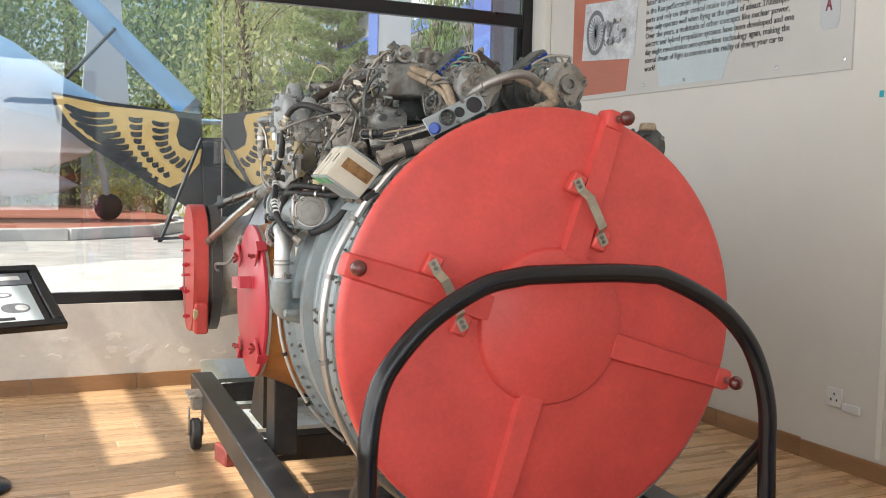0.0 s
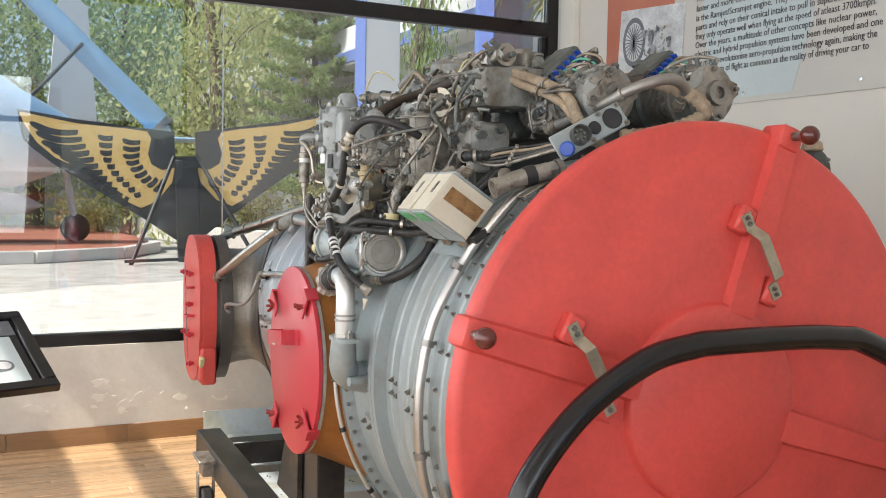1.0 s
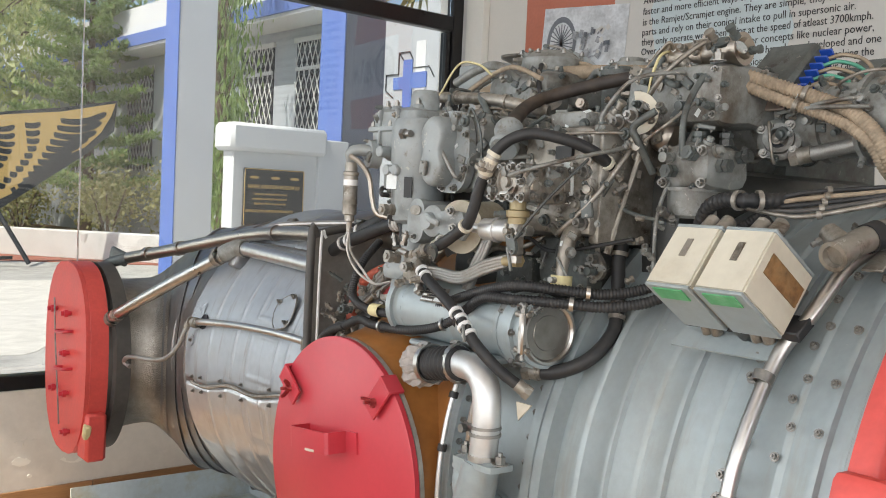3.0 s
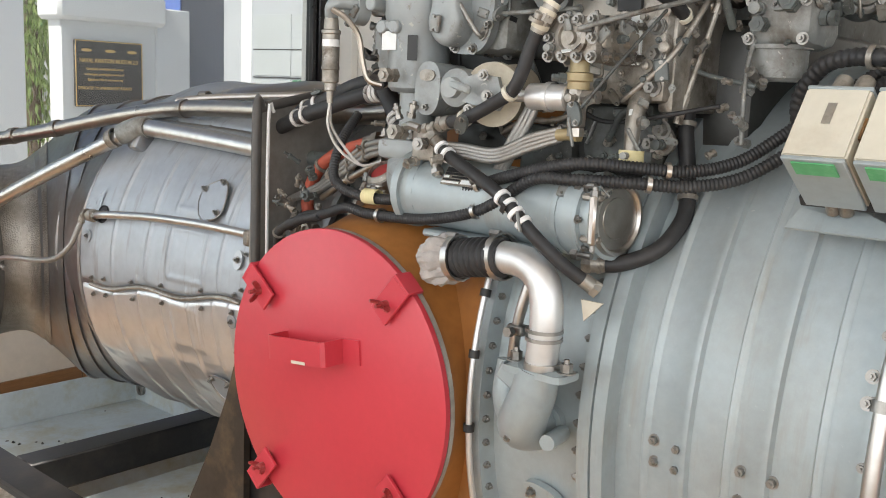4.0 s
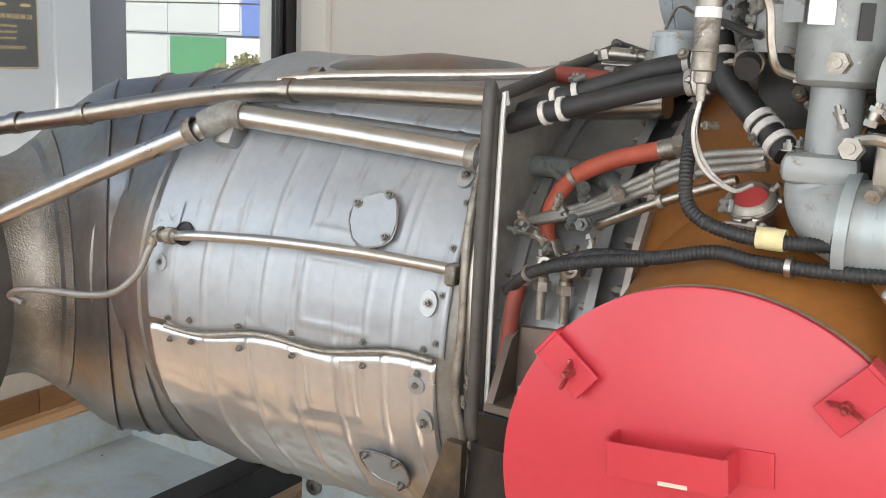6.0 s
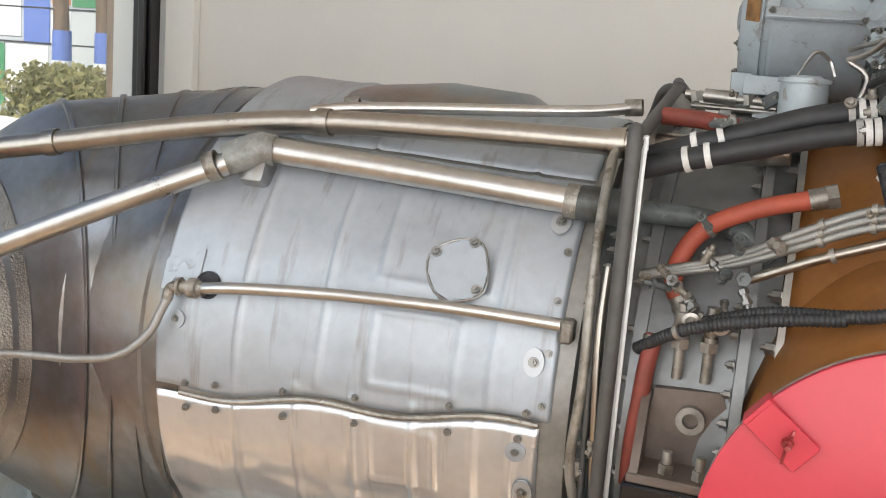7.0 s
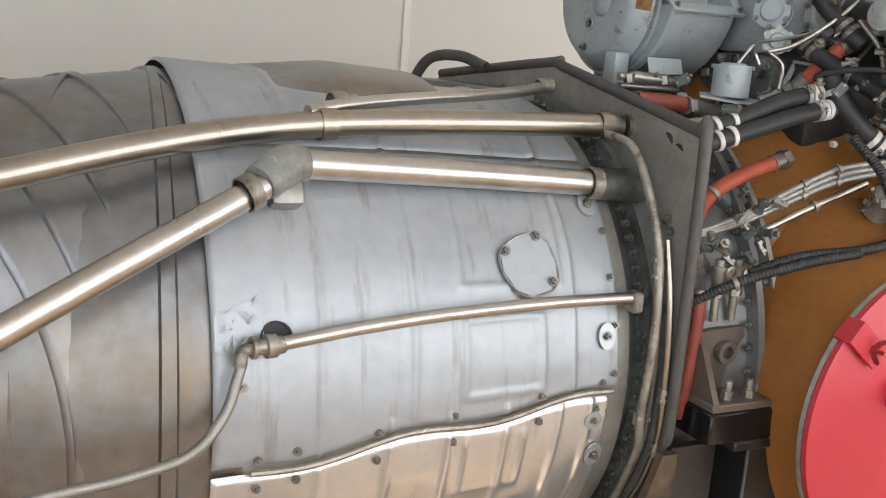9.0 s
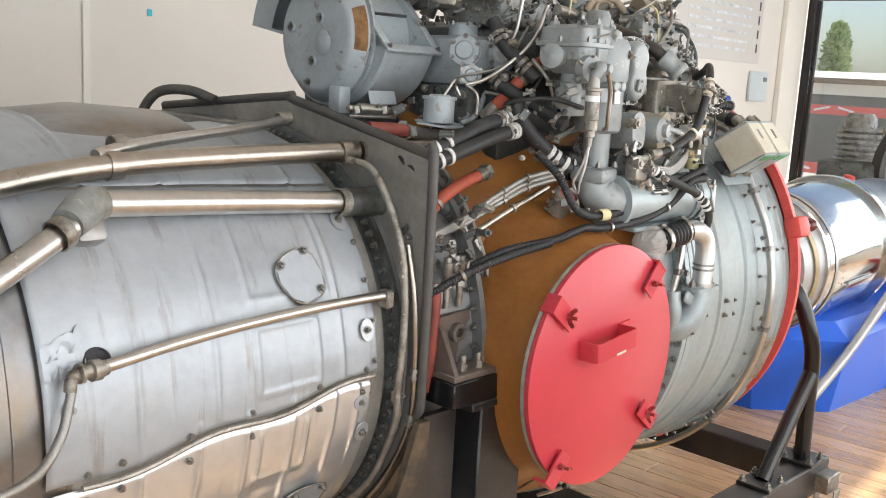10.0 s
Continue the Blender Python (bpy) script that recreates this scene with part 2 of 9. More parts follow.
def streaks(mat, colour, amount, stretch, start=0.56):
    """Oily runs down a surface: long thin noise laid over the base colour and its gloss."""
    n, l = mat.node_tree.nodes, mat.node_tree.links
    b = n["Principled BSDF"]
    old = b.inputs["Base Color"].links[0].from_socket
    mp = n.new("ShaderNodeMapping")
    mp.inputs["Scale"].default_value = stretch
    l.new(n["Texture Coordinate"].outputs["Object"], mp.inputs["Vector"])
    no = n.new("ShaderNodeTexNoise")
    no.inputs["Scale"].default_value, no.inputs["Detail"].default_value, no.inputs["Roughness"].default_value = 1.0, 7, 0.65
    l.new(mp.outputs[0], no.inputs["Vector"])
    mr = n.new("ShaderNodeMapRange")
    mr.inputs[1].default_value, mr.inputs[2].default_value, mr.inputs[4].default_value = start, start + 0.14, amount
    l.new(no.outputs["Fac"], mr.inputs[0])
    mix = n.new("ShaderNodeMix")
    mix.data_type = "RGBA"
    l.new(mr.outputs[0], mix.inputs[0])
    l.new(old, mix.inputs[6])
    mix.inputs[7].default_value = (*colour, 1)
    l.new(mix.outputs[2], b.inputs["Base Color"])


def chips(mat, colour, scale, start, edge=0.02, amount=0.85):
    """Sharp-edged spots over the base colour: chipped paint or dried oil."""
    n, l = mat.node_tree.nodes, mat.node_tree.links
    b = n["Principled BSDF"]
    old = b.inputs["Base Color"].links[0].from_socket
    no = n.new("ShaderNodeTexNoise")
    no.inputs["Scale"].default_value, no.inputs["Detail"].default_value, no.inputs["Roughness"].default_value, no.inputs["Distortion"].default_value = scale, 6, 0.7, 0.6
    l.new(n["Texture Coordinate"].outputs["Object"], no.inputs["Vector"])
    mr = n.new("ShaderNodeMapRange")
    mr.inputs[1].default_value, mr.inputs[2].default_value, mr.inputs[4].default_value = start, start + edge, amount
    l.new(no.outputs["Fac"], mr.inputs[0])
    mix = n.new("ShaderNodeMix")
    mix.data_type = "RGBA"
    l.new(mr.outputs[0], mix.inputs[0])
    l.new(old, mix.inputs[6])
    mix.inputs[7].default_value = (*colour, 1)
    l.new(mix.outputs[2], b.inputs["Base Color"])


for mat, bare_c, oil_c in ((GREY, (0.42, 0.40, 0.35), (0.055, 0.036, 0.022)), (PALE, (0.46, 0.45, 0.41), (0.12, 0.085, 0.055)), (GREYD, (0.26, 0.25, 0.22), (0.030, 0.021, 0.014)), (ALU, (0.52, 0.50, 0.46), (0.075, 0.048, 0.028)), (DRUMP, (0.24, 0.22, 0.19), (0.17, 0.14, 0.11))):
    chips(mat, oil_c, 17, 0.585, 0.08, 0.75)
    chips(mat, bare_c, 48, 0.64, 0.015, 0.8)
chips(RED, (0.40, 0.13, 0.10), 22, 0.70, 0.02, 0.5)
chips(CASING, (0.50, 0.51, 0.50), 30, 0.67, 0.02, 0.5)
streaks(GREY, (0.10, 0.065, 0.035), 0.6, (10, 14, 4), 0.55)
streaks(SKIN, (0.20, 0.17, 0.13), 0.55, (9, 34, 3))
streaks(SKINP, (0.26, 0.22, 0.17), 0.4, (9, 34, 3), 0.58)
streaks(HEAT, (0.30, 0.21, 0.10), 0.45, (3, 14, 2.2), 0.55)
streaks(CASING, (0.26, 0.23, 0.17), 0.45, (6, 22, 2.5), 0.57)
GLASS = glass_material("clear_window_glass")
FILM = material("crumpled_clear_film", (0.72, 0.69, 0.66), 0.22, 0.0, 0.12, 40, bump=0.05, fine=120.0)
FILM.node_tree.nodes["Principled BSDF"].inputs["Transmission Weight"].default_value = 0.55
FILM.node_tree.nodes["Principled BSDF"].inputs["IOR"].default_value = 1.15


# ---- mesh helpers ----
def part(name, bm, mat, parent=None, label="", sharp=38, mats=()):
    me = bpy.data.meshes.new(name)
    bmesh.ops.recalc_face_normals(bm, faces=bm.faces)
    bm.to_mesh(me)
    bm.free()
    me.polygons.foreach_set("use_smooth", [True] * len(me.polygons))
    me.set_sharp_from_angle(angle=radians(sharp))
    for m in (mat, *mats):
        me.materials.append(m)
    ob = new(name, me)
    ob.parent = parent
    return tagged(ob, label)


def share(name, me, m, parent=None):
    ob = new(name, me)
    ob.parent = parent
    ob.matrix_basis = m
    return ob


def empty(name, m, label, category, group=""):
    ob = new(name)
    ob.empty_display_size = 0.1
    ob.matrix_basis = m
    return tagged(ob, label, category, group)


def along(p, d, up=(0, 0, 1)):
    """A pose at p whose z axis points along d."""
    d = Vector(d).normalized()
    u = Vector(up)
    if abs(d.dot(u)) > 0.98:
        u = Vector((0, 1, 0))
    x = u.cross(d).normalized()
    y = d.cross(x)
    return Matrix(((x.x, y.x, d.x, p[0]), (x.y, y.y, d.y, p[1]), (x.z, y.z, d.z, p[2]), (0, 0, 0, 1)))


def box(bm, size, m=None, bevel=0.0, seg=1):
    """A box of that size whose centre is at the pose m."""
    m = m if m is not None else Matrix()
    g = bmesh.ops.create_cube(bm, size=1, matrix=m @ Matrix.Diagonal((*size, 1)))
    if bevel:
        es = list({e for v in g["verts"] for e in v.link_edges})
        bmesh.ops.bevel(bm, geom=es, offset=bevel, segments=seg, affect="EDGES", profile=0.5)
    return bm


def box2(bm, lo, hi, bevel=0.0, m=None):
    c = Matrix.Translation([(a + b) / 2 for a, b in zip(lo, hi)])
    return box(bm, [abs(b - a) for a, b in zip(lo, hi)], c if m is None else m @ c, bevel)


def lathe(bm, prof, m=None, seg=32, a0=0.0, a1=360.0, close=True, wobble=None):
    """Turns (height, radius) pairs round the z axis of m."""
    m = m if m is not None else Matrix()
    full = a1 - a0 >= 359.9
    n = seg if full else seg + 1
    rings = []
    for h, r in prof:
        ring = []
        for k in range(n):
            a = radians(a0 + (a1 - a0) * k / seg)
            rr = r * (wobble(h, a) if wobble else 1)
            ring.append(bm.verts.new(m @ Vector((rr * math.cos(a), rr * math.sin(a), h))))
        rings.append(ring)
    for a, b in zip(rings, rings[1:]):
        for k in range(n if full else n - 1):
            bm.faces.new((a[k], a[(k + 1) % n], b[(k + 1) % n], b[k]))
    if close and full:
        for ring, (h, r) in ((rings[0], prof[0]), (rings[-1], prof[-1])):
            if r > 1e-4:
                bm.faces.new(ring)
    return bm


def rod(bm, p0, p1, r0, r1=None, seg=14, bevel=0.0):
    p0, p1 = Vector(p0), Vector(p1)
    h = (p1 - p0).length
    r1 = r0 if r1 is None else r1
    if bevel:
        prof = [(0, r0 - bevel), (bevel, r0), (h - bevel, r1), (h, r1 - bevel)]
    else:
        prof = [(0, r0), (h, r1)]
    return lathe(bm, prof, along(p0, p1 - p0), seg)


def curve_points(pts, n=8):
    """Catmull-Rom through pts."""
    p = [Vector(q) for q in pts]
    if len(p) < 3:
        return p
    p = [p[0] * 2 - p[1], *p, p[-1] * 2 - p[-2]]
    out = []
    for i in range(1, len(p) - 2):
        a, b, c, d = p[i - 1:i + 3]
        for k in range(n):
            t = k / n
            out.append(0.5 * (2 * b + (c - a) * t + (2 * a - 5 * b + 4 * c - d) * t * t + (3 * b - a - 3 * c + d) * t ** 3))
    out.append(p[-2])
    return out


def tube(bm, pts, r, seg=12, n=8, ridges=0, depth=0.12, caps=True):
    """A hose or pipe through pts; r one radius or a function of 0..1; ridges: rings along it."""
    q = curve_points(pts, n) if n > 1 else [Vector(a) for a in pts]
    if ridges:
        ls = [0.0]
        for a, b in zip(q, q[1:]):
            ls.append(ls[-1] + (b - a).length)
        tot, fine, j = ls[-1], [], 0
        m = ridges * 4
        for i in range(m + 1):
            s = tot * i / m
            while j < len(q) - 2 and ls[j + 1] < s:
                j += 1
            f = (s - ls[j]) / max(1e-9, ls[j + 1] - ls[j])
            fine.append(q[j].lerp(q[j + 1], min(1, f)))
        q = fine
    rings, up = [], None
    for i, p in enumerate(q):
        d = (q[min(i + 1, len(q) - 1)] - q[max(i - 1, 0)]).normalized()
        if up is None:
            up = Vector((0, 0, 1)) if abs(d.z) < 0.9 else Vector((1, 0, 0))
        up = (up - d * up.dot(d)).normalized()
        s = d.cross(up)
        rr = r(i / (len(q) - 1)) if callable(r) else r
        if ridges:
            rr *= 1 + (depth if i % 4 in (1, 2) else -depth)
        rings.append([bm.verts.new(p + rr * (up * math.cos(a) + s * math.sin(a))) for a in (2 * math.pi * k / seg for k in range(seg))])
    for a, b in zip(rings, rings[1:]):
        for k in range(seg):
            bm.faces.new((a[k], a[(k + 1) % seg], b[(k + 1) % seg], b[k]))
    if caps:
        bm.faces.new(rings[0])
        bm.faces.new(rings[-1])
    return bm


def plate(bm, outline, thick, m):
    """A flat plate: its outline in the x, y of m, its thickness along z."""
    lo = [bm.verts.new(m @ Vector((x, y, 0))) for x, y in outline]
    hi = [bm.verts.new(m @ Vector((x, y, thick))) for x, y in outline]
    bm.faces.new(lo)
    bm.faces.new(hi)
    for k in range(len(lo)):
        j = (k + 1) % len(lo)
        bm.faces.new((lo[k], lo[j], hi[j], hi[k]))
    return bm


def oval(rx, ry, n=32, power=2.0, cx=0, cy=0):
    out = []
    for k in range(n):
        a = 2 * math.pi * k / n
        c, s = math.cos(a), math.sin(a)
        out.append((cx + rx * math.copysign(abs(c) ** (2 / power), c), cy + ry * math.copysign(abs(s) ** (2 / power), s)))
    return out


def B():
    return bmesh.new()


# ---- room ----
WX, WY, WS, WL, TOP = 3.62, 6.15, -4.90, -2.20, 4.80   # text wall, window walls, far side wall, ceiling
tagged(part("floor", box2(B(), (WL, WS, -0.12), (WX, WY, -0.0025)), GROUT), "pale grout bed under wood-look floor tiles", "floor", kind="structure")
floor = bpy.data.objects["floor"]
tagged(part("wall_east", box2(B(), (WX, WS - 0.3, -0.12), (WX + 0.25, WY + 0.3, TOP)), WALLP), "cream painted plaster wall with information panels", "wall", kind="structure")
wall_west = tagged(part("wall_west", box2(box2(B(), (WL - 0.25, WS, -0.12), (WL, WY, 0.55)), (WL - 0.25, WS, 2.95), (WL, WY, 3.44)), WALLP), "cream painted wall with an added white band and a clerestory", "wall", kind="structure")
part("wall_upper", box2(box2(box2(B(), (WL - 0.03, WS, 3.44), (WL, 1.9, 3.73)), (WL - 0.03, WS, 3.87), (WL, 1.9, TOP)), (WL - 0.03, 1.9, 4.56), (WL, WY, TOP)), WALLP, wall_west)
part("clerestory_rail", box2(B(), (WL - 0.10, 1.9, 3.885), (WL - 0.02, WY, 4.03)), FRAMEM, wall_west, "black clerestory rail")
# opaque panel added out of view to close the band behind the fill lamp
fp = part("frosted_pane", box2(B(), (WL - 0.14, WS, 0.55), (WL - 0.12, WY, 2.95)), JAMB, wall_west, "opaque white panel added behind the west fill lamp")
tagged(part("ceiling", box2(B(), (WL - 0.25, WS - 0.3, TOP), (WX + 0.25, WY + 0.3, TOP + 0.2)), CEIL), "plain white painted ceiling", "ceiling", kind="structure")
# window wall: a low parapet, a lintel, and the opening between them
# HEAD_S is raised so that more sky reflects in the north panes
SILL, HEAD, HEAD_S = 0.53, 3.25, 4.50
for tag, y0, y1, head in (("north", WY, WY + 0.22, HEAD), ("south", WS - 0.22, WS, HEAD_S)):
    tagged(part("wall_" + tag, box2(box2(B(), (WL, y0, -0.3), (WX, y1, SILL)), (WL, y0, head), (WX, y1, TOP)), WALLF), "low cream parapet wall with flaking paint under a big window", "wall", kind="structure")
# lifted flakes of paint on the parapet
flake_r = random.Random(41)
for k in range(26):
    fx, fz, fw = flake_r.uniform(0.15, 1.45), flake_r.uniform(0.15, 0.36), flake_r.uniform(0.012, 0.05)
    ring = [(fx + fw * flake_r.uniform(0.5, 1.3) * math.cos(2 * math.pi * j / 11), fz + 0.6 * fw * flake_r.uniform(0.45, 1.3) * math.sin(2 * math.pi * j / 11)) for j in range(11)]
    part("paint_flake", plate(B(), ring, flake_r.uniform(0.0015, 0.004), Matrix(((1, 0, 0, 0), (0, 0, -1, WY), (0, 1, 0, 0), (0, 0, 0, 1)))), WALLP if k % 3 else JAMB, bpy.data.objects["wall_north"])
tagged(part("wall_jamb", box2(B(), (3.565, 6.0, 0), (WX - 0.002, 6.145, TOP), 0.004), JAMB), "white painted window jamb", "wall", kind="structure")
tagged(part("wall_jamb", box2(B(), (3.565, -4.895, 0), (WX - 0.002, -4.40, TOP), 0.004), JAMB), "white painted window jamb", "wall", kind="structure")


def big_window(name, y, x0, x1, head):
    w = tagged(new(name), "large shop-style window with black aluminium frame", "window", kind="structure")
    w.matrix_basis = Matrix.Translation((0, y, 0))
    part("bottom_rail", box2(B(), (x0, -0.035, SILL), (x1, 0.035, SILL + 0.065), 0.006), FRAMEM, w)
    part("top_rail", box2(B(), (x0, -0.035, head - 0.06), (x1, 0.035, head), 0.006), FRAMEM, w)
    part("transom", box2(B(), (x0 + 0.06, -0.035, 2.425), (x1 - 0.08, 0.035, 2.515), 0.006), FRAMEM, w)
    part("jamb_post", box2(box2(box2(B(), (x1 - 0.08, -0.035, SILL + 0.065), (x1, 0.035, head - 0.06), 0.006), (x1 - 0.10, -0.02, SILL + 0.065), (x1 - 0.087, 0.02, 2.42), 0.003), (x1 - 0.125, -0.03, SILL + 0.07), (x1 - 0.105, 0.03, 2.42), 0.003), FRAMEM, w)
    part("jamb_post", box2(B(), (x0, -0.035, SILL + 0.065), (x0 + 0.06, 0.035, head - 0.06), 0.006), FRAMEM, w)
    for a, b in ((x0 + 0.06, 1.340), (1.346, x1 - 0.08)):
        p = part("pane", box2(B(), (a, -0.005, SILL + 0.065), (b, 0.005, 2.425)), GLASS, w)
        p.visible_shadow = False
        p = part("pane", box2(B(), (a, -0.005, 2.515), (b, 0.005, head - 0.06)), GLASS, w)
        p.visible_shadow = False
    part("glass_joint", box2(B(), (1.3405, -0.006, SILL + 0.065), (1.3455, 0.006, head - 0.06)), POLY, w, "thin pale silicone joint between two panes")
    return w


big_window("window_1", 6.20, WL, 3.565, HEAD)
big_window("window_2", -4.95, WL, 3.565, HEAD_S)

# ---- jet engine: x across, y along its axis to the rear, z up ----
ENGINE = pose(1.43, 2.30, 0, 0, 0, -3.5)
AZ = 0.895
TO_Y = Matrix(((1, 0, 0, 0), (0, 0, 1, 0), (0, -1, 0, 0), (0, 0, 0, 1)))   # z axis to the engine's axis
TO_X = Matrix(((0, 0, -1, 0), (1, 0, 0, 0), (0, 1, 0, 0), (0, 0, 0, 1)))    # z axis to the left side
AXIS = Matrix.Translation((0, 0, AZ)) @ TO_Y
engine = empty("jet_engine", ENGINE, "grey jet engine with silver rear duct and crowded accessories on top", "jet engine")
rng = random.Random(7)


def on(r, deg, y):
    """A point on the engine's barrel: deg from the left side upwards."""
    a = radians(deg)
    return Vector((-r * math.cos(a), y, AZ + r * math.sin(a)))


def out(deg):
    a = radians(deg)
    return Vector((-math.cos(a), 0, math.sin(a)))


def hexagon(bm, p, d, r, h):
    return lathe(bm, [(0, r), (h, r)], along(p, d), 6)


def bolt_mesh(name, r, h):
    bm = B()
    lathe(bm, [(0, r * 1.5), (r * 0.25, r * 1.5), (r * 0.25, r)], None, 10, close=False)
    lathe(bm, [(r * 0.25, r * 0.98), (h * 0.7, r * 0.98), (h * 0.7, r * 0.5), (h, r * 0.45)], None, 6)
    me = bpy.data.meshes.new(name)
    bm.to_mesh(me)
    bm.free()
    me.materials.append(BOLT)
    return me


BOLT_S, BOLT_M, BOLT_L = bolt_mesh("bolt", 0.0045, 0.009), bolt_mesh("bolt", 0.006, 0.013), bolt_mesh("bolt", 0.009, 0.02)


def bolts(parent, spots, me=None):
    for p, d in spots:
        share("bolt", me or BOLT_S, along(p, d), parent)


def band(parent, p, d, r, w=0.012, mat=None, name="clamp_band"):
    return part(name, lathe(B(), [(-w / 2, r), (-w / 2, r + 0.003), (w / 2, r + 0.003), (w / 2, r)], along(p, d), 16, close=False), mat or TUBE, parent)


def hose(name, pts, r, mat, bands=(), label="", ridges=0, parent=None, ends=False, band_mat=None, seg=12):
    ob = part(name, tube(B(), pts, r, seg, 8, ridges, 0.07), mat, parent or engine, label, 60)
    q = curve_points(pts, 8)
    for f in bands:
        i = min(len(q) - 2, max(1, round(f * (len(q) - 1))))
        band(ob, q[i], q[i + 1] - q[i - 1], r * (1.1 if ridges else 1.0), max(0.007, r * 0.55), band_mat or ALU)
    if ends:
        for i, j in ((0, 1), (-1, -2)):
            d = (q[j] - q[i]).normalized()
            part("hose_end", hexagon(lathe(B(), [(0, r * 1.15), (r * 2.2, r * 1.15)], along(q[i], d), 14), q[i] - d * r * 0.6, d, r * 1.35, r * 1.1), ALU, ob)
    return ob


def union(p, d, r=0.009, length=0.03, mat=None, parent=None, name="pipe_union"):
    p, d = Vector(p), Vector(d).normalized()
    bm = B()
    hexagon(bm, p, d, r, r * 0.9)
    rod(bm, p + d * r * 0.9, p + d * length * 0.6, r * 0.72, seg=10)
    hexagon(bm, p + d * length * 0.6, d, r * 1.05, r * 0.7)
    rod(bm, p + d * (length * 0.6 + r * 0.7), p + d * length, r * 0.5, seg=8)
    return part(name, bm, mat or ALU, parent or engine)


def drum(name, p0, p1, r, mat, label="", lips=(0.0, 1.0), cap=0.0, seg=32, parent=None, nb=0):
    p0, p1 = Vector(p0), Vector(p1)
    d, h = (p1 - p0).normalized(), (p1 - p0).length
    f, t = r * 1.13, min(0.014, h * 0.12)
    prof = [(0, 0), (0, r * 0.6)]
    prof += [(0, f), (t, f), (t, r)] if 0.0 in lips else [(0, r * 0.93), (r * 0.07, r)]
    for k in lips:
        if 0 < k < 1:
            prof += [(h * k - t / 2, r), (h * k - t / 2, f), (h * k + t / 2, f), (h * k + t / 2, r)]
    prof += [(h - t, r), (h - t, f), (h, f), (h, r * 0.75)] if 1.0 in lips else [(h - r * 0.12, r), (h, r * 0.85)]
    prof += [(h + cap, r * 0.62), (h + cap, 0)]
    m = along(p0, d)
    ob = part(name, lathe(B(), prof, m, seg, close=False), mat, parent or engine, label)
    if nb:
        for k in range(nb):
            a = 2 * math.pi * (k + 0.5) / nb
            share("bolt", BOLT_S, m @ Matrix.Translation((f * 0.95 * math.cos(a), f * 0.95 * math.sin(a), h - 0.001)), ob)
    return ob


def block(name, lo, hi, mat, label="", bevel=0.008, parent=None, turn=(0, 0, 0), bolt_face=None):
    c = [(a + b) / 2 for a, b in zip(lo, hi)]
    s = [abs(b - a) for a, b in zip(lo, hi)]
    m = pose(*c, *turn)
    bm = box(B(), s, m, bevel, 2)
    if min(s) > 0.05 and mat in (GREY, GREYD, ALU):
        # uneven cast skin
        bmesh.ops.subdivide_edges(bm, edges=[e for e in bm.edges if e.calc_length() > 0.02], cuts=5, use_grid_fill=True)
        for v in bm.verts:
            q = v.co * 16
            v.co += Vector((noise.noise(q), noise.noise(q + Vector((5, 2, 9))), noise.noise(q + Vector((1, 8, 3))))) * 0.0055 + Vector((noise.noise(q * 3), 0, noise.noise(q * 3 + Vector((3, 3, 3))))) * 0.002
    ob = part(name, bm, mat, parent or engine, label, 28)
    if bolt_face:
        ax, sg = "xyz".index(bolt_face[1]), (-1 if bolt_face[0] == "-" else 1)
        o = [i for i in range(3) if i != ax]
        for u in (-1, 1):
            for v in (-1, 1):
                p = [0, 0, 0]
                p[ax], p[o[0]], p[o[1]] = sg * s[ax] / 2, u * (s[o[0]] / 2 - 0.014), v * (s[o[1]] / 2 - 0.014)
                d = [0, 0, 0]
                d[ax] = sg
                share("bolt", BOLT_S, along(m @ Vector(p), m.to_3x3() @ Vector(d)), ob)
    return ob


def loft(bm, rings):
    vs = [[bm.verts.new(p) for p in r] for r in rings]
    for a, b in zip(vs, vs[1:]):
        for k in range(len(a)):
            bm.faces.new((a[k], a[(k + 1) % len(a)], b[(k + 1) % len(a)], b[k]))
    return bm


def barrel(name, prof, mat, label="", seg=96, wobble=None):
    return part(name, lathe(B(), prof, AXIS, seg, close=False, wobble=wobble), mat, engine, label)


# -- casings, front to rear
fan_prof = [(0.045, 0.585), (0.045, 0.598), (0.07, 0.598), (0.073, 0.594)]
for y0, y1, r0, r1 in ((0.105, 0.160, 0.590, 0.585), (0.225, 0.280, 0.580, 0.574), (0.345, 0.402, 0.567, 0.561), (0.462, 0.527, 0.557, 0.553)):
    fan_prof += [(y0 - 0.006, r0), (y0 - 0.002, r0 + 0.0065), (y0 + 0.006, r0 + 0.0065), (y0 + 0.009, r0 + 0.0045), (y1 - 0.009, r1 + 0.0045), (y1 - 0.006, r1 + 0.0065), (y1 + 0.002, r1 + 0.0065), (y1 + 0.006, r1)]
fan_prof += [(0.575, 0.552), (0.578, 0.583), (0.598, 0.583), (0.6, 0.574)]
fan = barrel("fan_casing", fan_prof, CASING, "grey-green ribbed fan casing")
rearfan = barrel("rear_fan_casing", [(0.6, 0.574), (0.602, 0.583), (0.622, 0.583), (0.626, 0.552), (0.70, 0.552), (0.79, 0.566), (0.795, 0.597), (0.815, 0.597), (0.8165, 0.585)], CASING, "bare metal casing ring with bolted flanges")
plenum = barrel("plenum", [(0.8165, 0.585), (0.818, 0.592), (0.90, 0.582), (1.00, 0.570), (1.12, 0.545), (1.20, 0.508), (1.266, 0.476), (1.285, 0.470), (1.285, 0.462)], ORANGE, "ochre brown plenum chamber skin")
part("plenum_flange", lathe(B(), [(1.275, 0.470), (1.275, 0.494), (1.285, 0.494), (1.285, 0.462)], AXIS, 96, close=False), RIMM, plenum, "thin pale flange ring")
